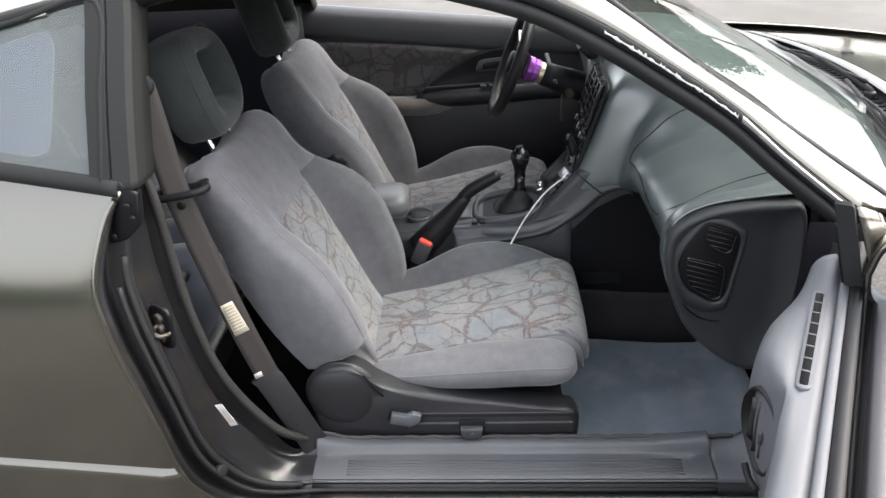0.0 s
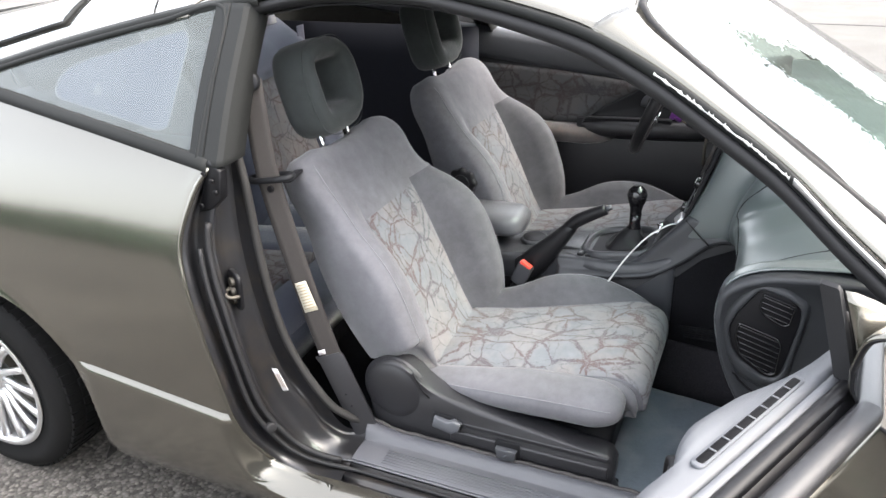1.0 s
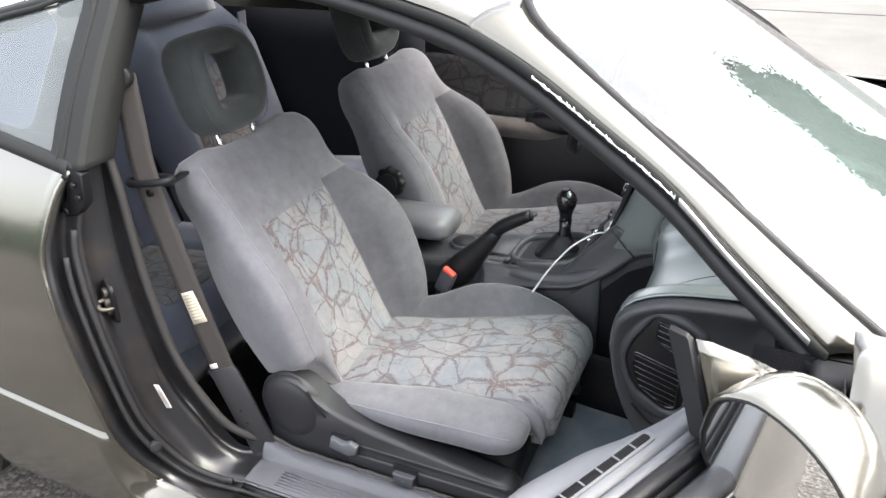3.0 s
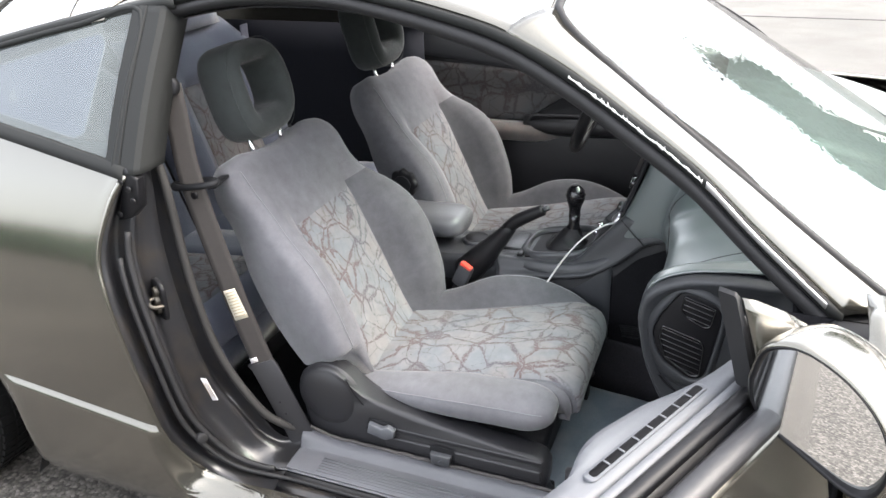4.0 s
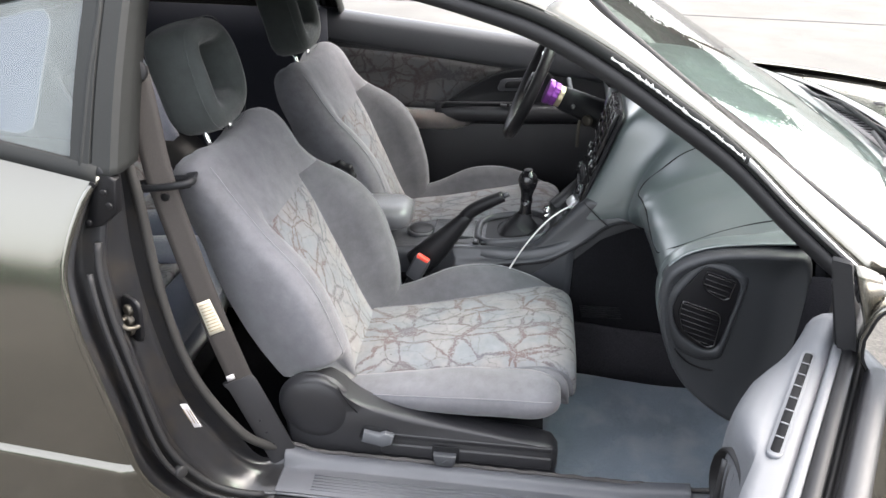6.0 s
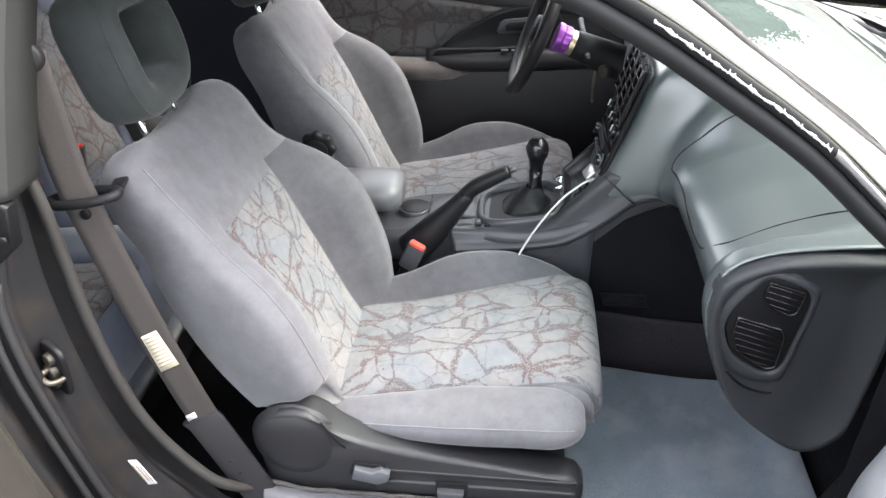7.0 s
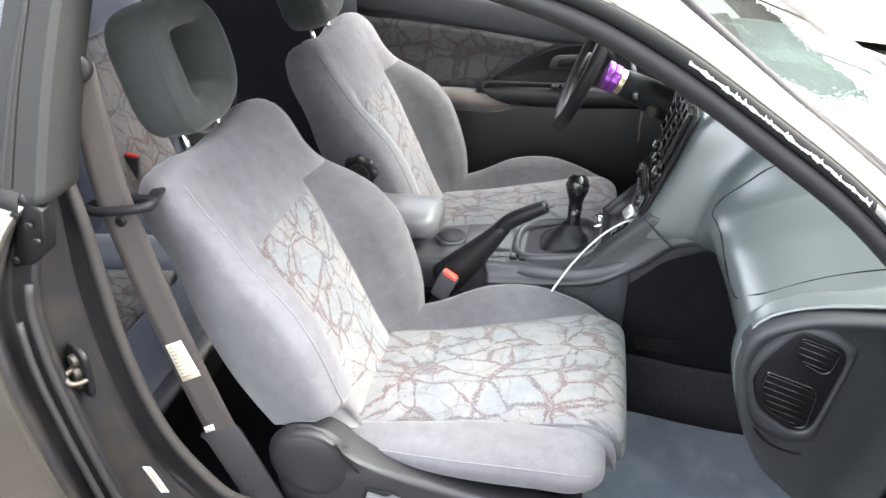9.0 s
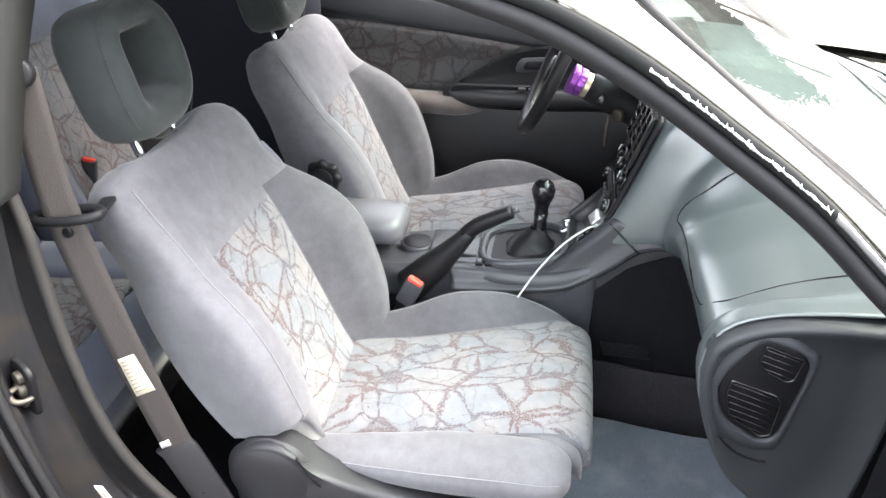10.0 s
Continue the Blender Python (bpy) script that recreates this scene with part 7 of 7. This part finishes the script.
ventd = sheet("air_vent", [[vent_at(q[0] * k, q[1] * k, w) for q in o] for k, w in ((1.05, -0.010), (1.04, 0.004), (1.01, 0.006), (0.97, 0.005), (0.95, -0.004), (0.05, -0.004))], BLACK, door, "black slatted air vent", ring=True)
for k in range(4):
    u = -0.021 + 0.0145 * k
    sheet("slat", [[vent_at(u + 0.006 * j, z * (0.9 - 6 * abs(u)), 0.003 - 0.006 * j) for j in (0, 1)] for z in (-0.047, -0.02, 0.02, 0.047)], SEAT_PLASTIC, ventd, thick=0.0015)
box("vent_tab", vent_at(0.012, -0.004, 0.006), (0.006, 0.006, 0.020), PLASTIC, ventd, bevel=0.003)
tube("vent_lever", [vent_at(-0.012, -0.068, 0.004), vent_at(0.006, -0.080, 0.006), vent_at(0.022, -0.084, 0.004)], 0.005, DARK_PLASTIC, door, n=8)
disc("keyhole", dl(1.08, 0.045, 0.74), (0, -1, 0.1), 0.016, 0.006, ALLOY, door, "silver door lock")
prism("door_handle", [(-1.14, 0.735), (-0.98, 0.728), (-0.97, 0.76), (-1.13, 0.768)], -0.048, -0.062, PAINT, door, "body-coloured door handle", bevel=0.006)

# Sail at the front corner of the window, black inside, painted outside; it leans in with the glass.
def leaning(ob):
    for v in ob.data.vertices:
        v.co.y += 0.27 * (v.co.z - 0.86)
    return ob


leaning(prism("sail_inner", [(-l, z) for l, z in [(0.190, 0.862), (0.200, 0.955), (0.192, 0.960), (0.13, 0.925), (0.06, 0.862)]], 0.064, 0.046, BLACK, door, "black inner mirror cover", bevel=0.004))
leaning(prism("sail_edge", [(-l, z) for l, z in [(0.194, 0.850), (0.210, 0.994), (0.206, 0.998), (0.199, 0.990), (0.182, 0.850)]], 0.060, 0.036, RUBBER, door, "black rubber sail edge", bevel=0.003))
rows = []
for l in np.linspace(0.200, 0.016, 12):
    top = table(l, [(0.016, 0.862), (0.03, 0.868), (0.12, 0.940), (0.185, 0.984), (0.200, 0.990)])
    rows.append([dl(l, -0.034 + 0.028 * math.sin(math.pi * min(1.0, k * 1.1) * 0.62) * smooth(0.205, 0.150, l) + 0.016 * (1 - k), 0.856 + (top - 0.856) * k) for k in np.linspace(0, 1, 9)])
leaning(sheet("sail_outer", rows, PAINT, door, "champagne grey mirror sail", thick=0.004))
# Mirror
H = curve([(-0.040, 0.900), (-0.030, 0.945), (-0.005, 0.963), (0.025, 0.966), (0.068, 0.951), (0.105, 0.922), (0.128, 0.884), (0.134, 0.842), (0.122, 0.806), (0.096, 0.800), (0.04, 0.822), (-0.010, 0.845), (-0.034, 0.870), (-0.040, 0.900)], 61)[:-1]
hc = np.array((0.045, 0.878))
rows = []
for l, k in ((0.219, 0.955), (0.2185, 0.985), (0.212, 1.003), (0.190, 0.995), (0.155, 0.94), (0.122, 0.84), (0.096, 0.66), (0.076, 0.40), (0.068, 0.02)):
    rows.append([dl(l, *(hc + (q - hc) * k)) for q in H])
sheet("mirror_housing", rows, PAINT, door, "champagne grey mirror housing", ring=True)
sheet("mirror_bezel", [[dl(l, *(hc + (q - hc) * k)) for q in H] for l, k in ((0.2195, 0.957), (0.2215, 0.945), (0.216, 0.905), (0.192, 0.885))], BLACK, door, "black mirror bezel", ring=True)
sheet("mirror_glass", [[dl(0.206 - 0.14 * (q[1] - hc[1]) * k - 0.16 * (q[0] - hc[0]) * k, *(hc + (q - hc) * k)) for q in H] for k in (0.905, 0.6, 0.3, 0.002)], MIRROR, door, "mirror glass reflecting the street", ring=True)
prism("mirror_foot", [(-0.165, 0.872), (-0.165, 0.935), (-0.15, 0.945), (-0.09, 0.915), (-0.07, 0.872)], 0.03, -0.02, PAINT, door, bevel=0.010)

# ---------------------------------------------------------------- driver's door, shut
fd = thing("car_door", (-0.05, 0.74, 0.60), "closed driver door with dark trim, print insert and pale cuff", "car door")
G = Vector((-0.05, 0.74, 0.60))
fd.parent = car


def fy(z):
    return table(z, [(0.24, 0.70), (0.45, 0.685), (0.60, 0.69), (0.66, 0.70), (0.76, 0.715), (0.86, 0.72), (0.92, 0.735), (0.97, 0.76)])


def far_top(x):
    return 0.985 - 0.12 * (x + 0.5) * 1.0 * 0.85


sheet("door_lining", [[Vector((x, fy(z), z)) - G for z in np.linspace(0.22, far_top(x) - 0.012, 20)] for x in np.linspace(-0.62, 0.80, 16)], SEAT_PLASTIC, fd, "charcoal door lining", thick=0.004)
sheet("window_ledge", [[Vector((x, y, z + far_top(x))) - G for y, z in ((0.716, -0.10), (0.712, -0.085), (0.715, -0.03), (0.728, -0.006), (0.76, 0.0), (0.79, -0.004))] for x in np.linspace(-0.62, 0.80, 16)], PLASTIC, fd, "grey padded window ledge", thick=0.004)
ins = curve([(-0.56, 0.70), (-0.56, 0.84), (-0.50, 0.862), (-0.35, 0.858), (-0.10, 0.842), (0.12, 0.815), (0.10, 0.80), (0.0, 0.74), (-0.07, 0.69), (-0.12, 0.672), (-0.30, 0.672), (-0.50, 0.68), (-0.56, 0.70)], 60)[:-1]
ci = ins.mean(0)
sheet("print_insert", [[Vector((q[0], fy(q[1]) - w, q[1])) - G for q in ci + (ins - ci) * k] for k, w in ((1.0, 0.002), (0.97, 0.008), (0.8, 0.010), (0.4, 0.010), (0.02, 0.010))], SHADED_PRINT, fd, "crackle print insert with shade put into its darker colours", ring=True)
sheet("cuff", [[Vector((x, 0.70 + (y - 0.70) * smooth(0.055, -0.08, x), 0.64 + (z - 0.64) * (0.35 + 0.65 * smooth(0.06, -0.05, x)))) - G for y, z in ((0.70, 0.668), (0.672, 0.662), (0.660, 0.640), (0.665, 0.610), (0.695, 0.598))] for x in np.linspace(-0.58, 0.045, 12)], CUFF, fd, "dusty pale velour cuff", thick=0.004)
arm = sheet("armrest", [[Vector((x, y - 0.012 * math.sin(max(0, min(1, (x + 0.1) / 0.42)) * math.pi), z + 0.035 * max(0, x) )) - G for y, z in ((0.70, 0.694), (0.684, 0.690), (0.676, 0.674), (0.675, 0.655), (0.683, 0.640), (0.70, 0.628))] for x in np.linspace(-0.10, 0.42, 16)], SEAT_PLASTIC, fd, "charcoal door pull and armrest", thick=0.004)
slot_o = rounded([(-0.085, 0.676), (0.215, 0.690), (0.222, 0.712), (-0.070, 0.700)], 0.009)
pull = prism("pull_cup", slot_o, 0.700, 0.6745, DARK_PLASTIC, fd, "dark recessed door pull", bevel=0.005)
pull.location = -G
tube("pull_edge", [Vector((x, 0.6742, z)) - G for x, z in slot_o], 0.0032, SEAT_PLASTIC, fd, sides=6, loop=True)
pod = curve([(-0.06, 0.70), (0.02, 0.755), (0.12, 0.805), (0.24, 0.825), (0.30, 0.79), (0.28, 0.72), (0.10, 0.69), (-0.06, 0.70)], 40)[:-1]
cp = pod.mean(0)
sheet("handle_pod", [[Vector((q[0], fy(q[1]) - w, q[1])) - G for q in cp + (pod - cp) * k] for k, w in ((1.0, 0.004), (0.96, 0.014), (0.88, 0.012), (0.02, 0.008))], DARK_PLASTIC, fd, "charcoal handle pod", ring=True)
prism("handle_cup", rounded([(0.105, 0.742), (0.215, 0.750), (0.222, 0.795), (0.120, 0.786)], 0.020), 0.704, 0.696, PLASTIC, fd, bevel=0.004).location = -G
prism("inner_handle", rounded([(0.130, 0.754), (0.195, 0.758), (0.200, 0.784), (0.138, 0.779)], 0.012), 0.698, 0.690, BLACK, fd, bevel=0.003).location = -G
for k in range(2):
    box("window_switch", Vector((0.135 + 0.03 * k, 0.664, 0.705)) - G, (0.022, 0.016, 0.006), PLASTIC, fd, bevel=0.002)
sheet("door_skin", [[(x + 0.05, -table(z + (0.06 if z > 0.6 else 0), SKIN) - 0.74, z - 0.6) for z in np.linspace(0.17, far_top(x) - 0.01, 16)] for x in np.linspace(-0.50, 0.82, 10)], PAINT, fd, thick=0.003)
sheet("far_sill", [[Vector((x, y, z)) for y, z in ((0.70, 0.24), (0.80, 0.25), (0.845, 0.2), (0.80, 0.13), (0.7, 0.13))] for x in np.linspace(-0.9, 0.85, 8)], PAINT, car, thick=0.003)

# ---------------------------------------------------------------- street beyond
def tree(at, height, spread, seed, label):
    """Tapered trunk, forking limbs and a loose crown of small leaf clumps."""
    r = random.Random(seed)
    t = thing("tree", at, label, "tree", "street trees")
    tube("trunk", [(0, 0, -0.1), (0.05, 0.03, height * 0.25), (-0.04, 0.08, height * 0.5), (0.06, 0.0, height * 0.75)], [0.22, 0.17, 0.12, 0.05], BARK, t, n=14, sides=10)
    tips = []
    for k in range(9):
        a = r.uniform(0, 2 * math.pi)
        z0 = height * r.uniform(0.35, 0.7)
        e = Vector((math.cos(a) * spread * r.uniform(0.5, 0.9), math.sin(a) * spread * r.uniform(0.5, 0.9), min(height, z0 + height * r.uniform(0.1, 0.32))))
        tube("limb", [(0, 0, z0), Vector((0, 0, z0)).lerp(e, 0.5) + Vector((0, 0, 0.15)), e], [0.07, 0.045, 0.015], BARK, t, n=8, sides=7)
        tips.append(e)
    verts, faces = [], []
    for e in tips + [Vector((0, 0, height * 0.9))]:
        for _ in range(3500):
            d = Vector((r.gauss(0, 1), r.gauss(0, 1), r.gauss(0, 0.75)))
            p = e + d * spread * 0.21
            n = Vector((r.uniform(-1, 1), r.uniform(-1, 1), r.uniform(-0.4, 1))).normalized()
            s = n.orthogonal().normalized()
            u = n.cross(s)
            w = r.uniform(0.09, 0.20)
            b = len(verts)
            verts += [p - s * w, p + u * w * 0.5, p + s * w * 1.2, p - u * w * 0.5]
            faces.append((b, b + 1, b + 2, b + 3))
    me = bpy.data.meshes.new("crown")
    me.from_pydata([tuple(v) for v in verts], [], faces)
    me.materials.append(LEAF)
    c = new("crown", me)
    c.parent = t
    tagged(c, "dark green leaves", kind="stuff")
    return t


tree((14.0, 27.0, 0.0), 8.8, 3.4, 3, "green street tree beyond the car")
tree((9.5, 25.0, 0.0), 8.6, 3.4, 5, "green street tree beyond the car")


def hedge(x0, x1, y, height, seed):
    """A ragged row of leaves, added out of view to block light and darken reflections."""
    r = random.Random(seed)
    verts, faces = [], []
    for _ in range(16000):
        x = r.uniform(x0, x1)
        top = height * (0.75 + 0.25 * math.sin(x * 0.9) * math.sin(x * 0.37 + 1))
        p = Vector((x, y + r.gauss(0, 0.7), top * r.random() ** 0.8))
        n = Vector((r.uniform(-1, 1), r.uniform(-1, 1), r.uniform(-0.4, 1))).normalized()
        s = n.orthogonal().normalized()
        u, w = n.cross(s), r.uniform(0.15, 0.3)
        b = len(verts)
        verts += [p - s * w, p + u * w * 0.6, p + s * w * 1.2, p - u * w * 0.6]
        faces.append((b, b + 1, b + 2, b + 3))
    me = bpy.data.meshes.new("hedge")
    me.from_pydata([tuple(v) for v in verts], [], faces)
    me.materials.append(LEAF)
    return tagged(new("hedge", me), "unseen green hedge added behind the camera to block light", "hedge", kind="stuff")


# Unseen hedges behind the camera, added to shape light and reflections on the car.
hedge(-2, 26, -13.0, 2.6, 8)
hedge(-34, -4, -9.0, 1.8, 9)
pave = sheet("pavement", [[(x, y, 0.014) for x in (-300, -40, -8, -2, 0, 2, 4, 8, 40, 300)] for y in (1.35, 2.5, 4, 6, 9, 14, 40, 300)], CONCRETE, None)
tagged(pave, "pale worn concrete beyond the car", "pavement", kind="structure")
for y, turn in ((6.8, -3), (12.4, -3)):
    j = box("pavement_joint", (4, y, 0.0155), (90, 0.03, 0.004), JOINT, pave, bevel=0.0, turn=(0, 0, turn))
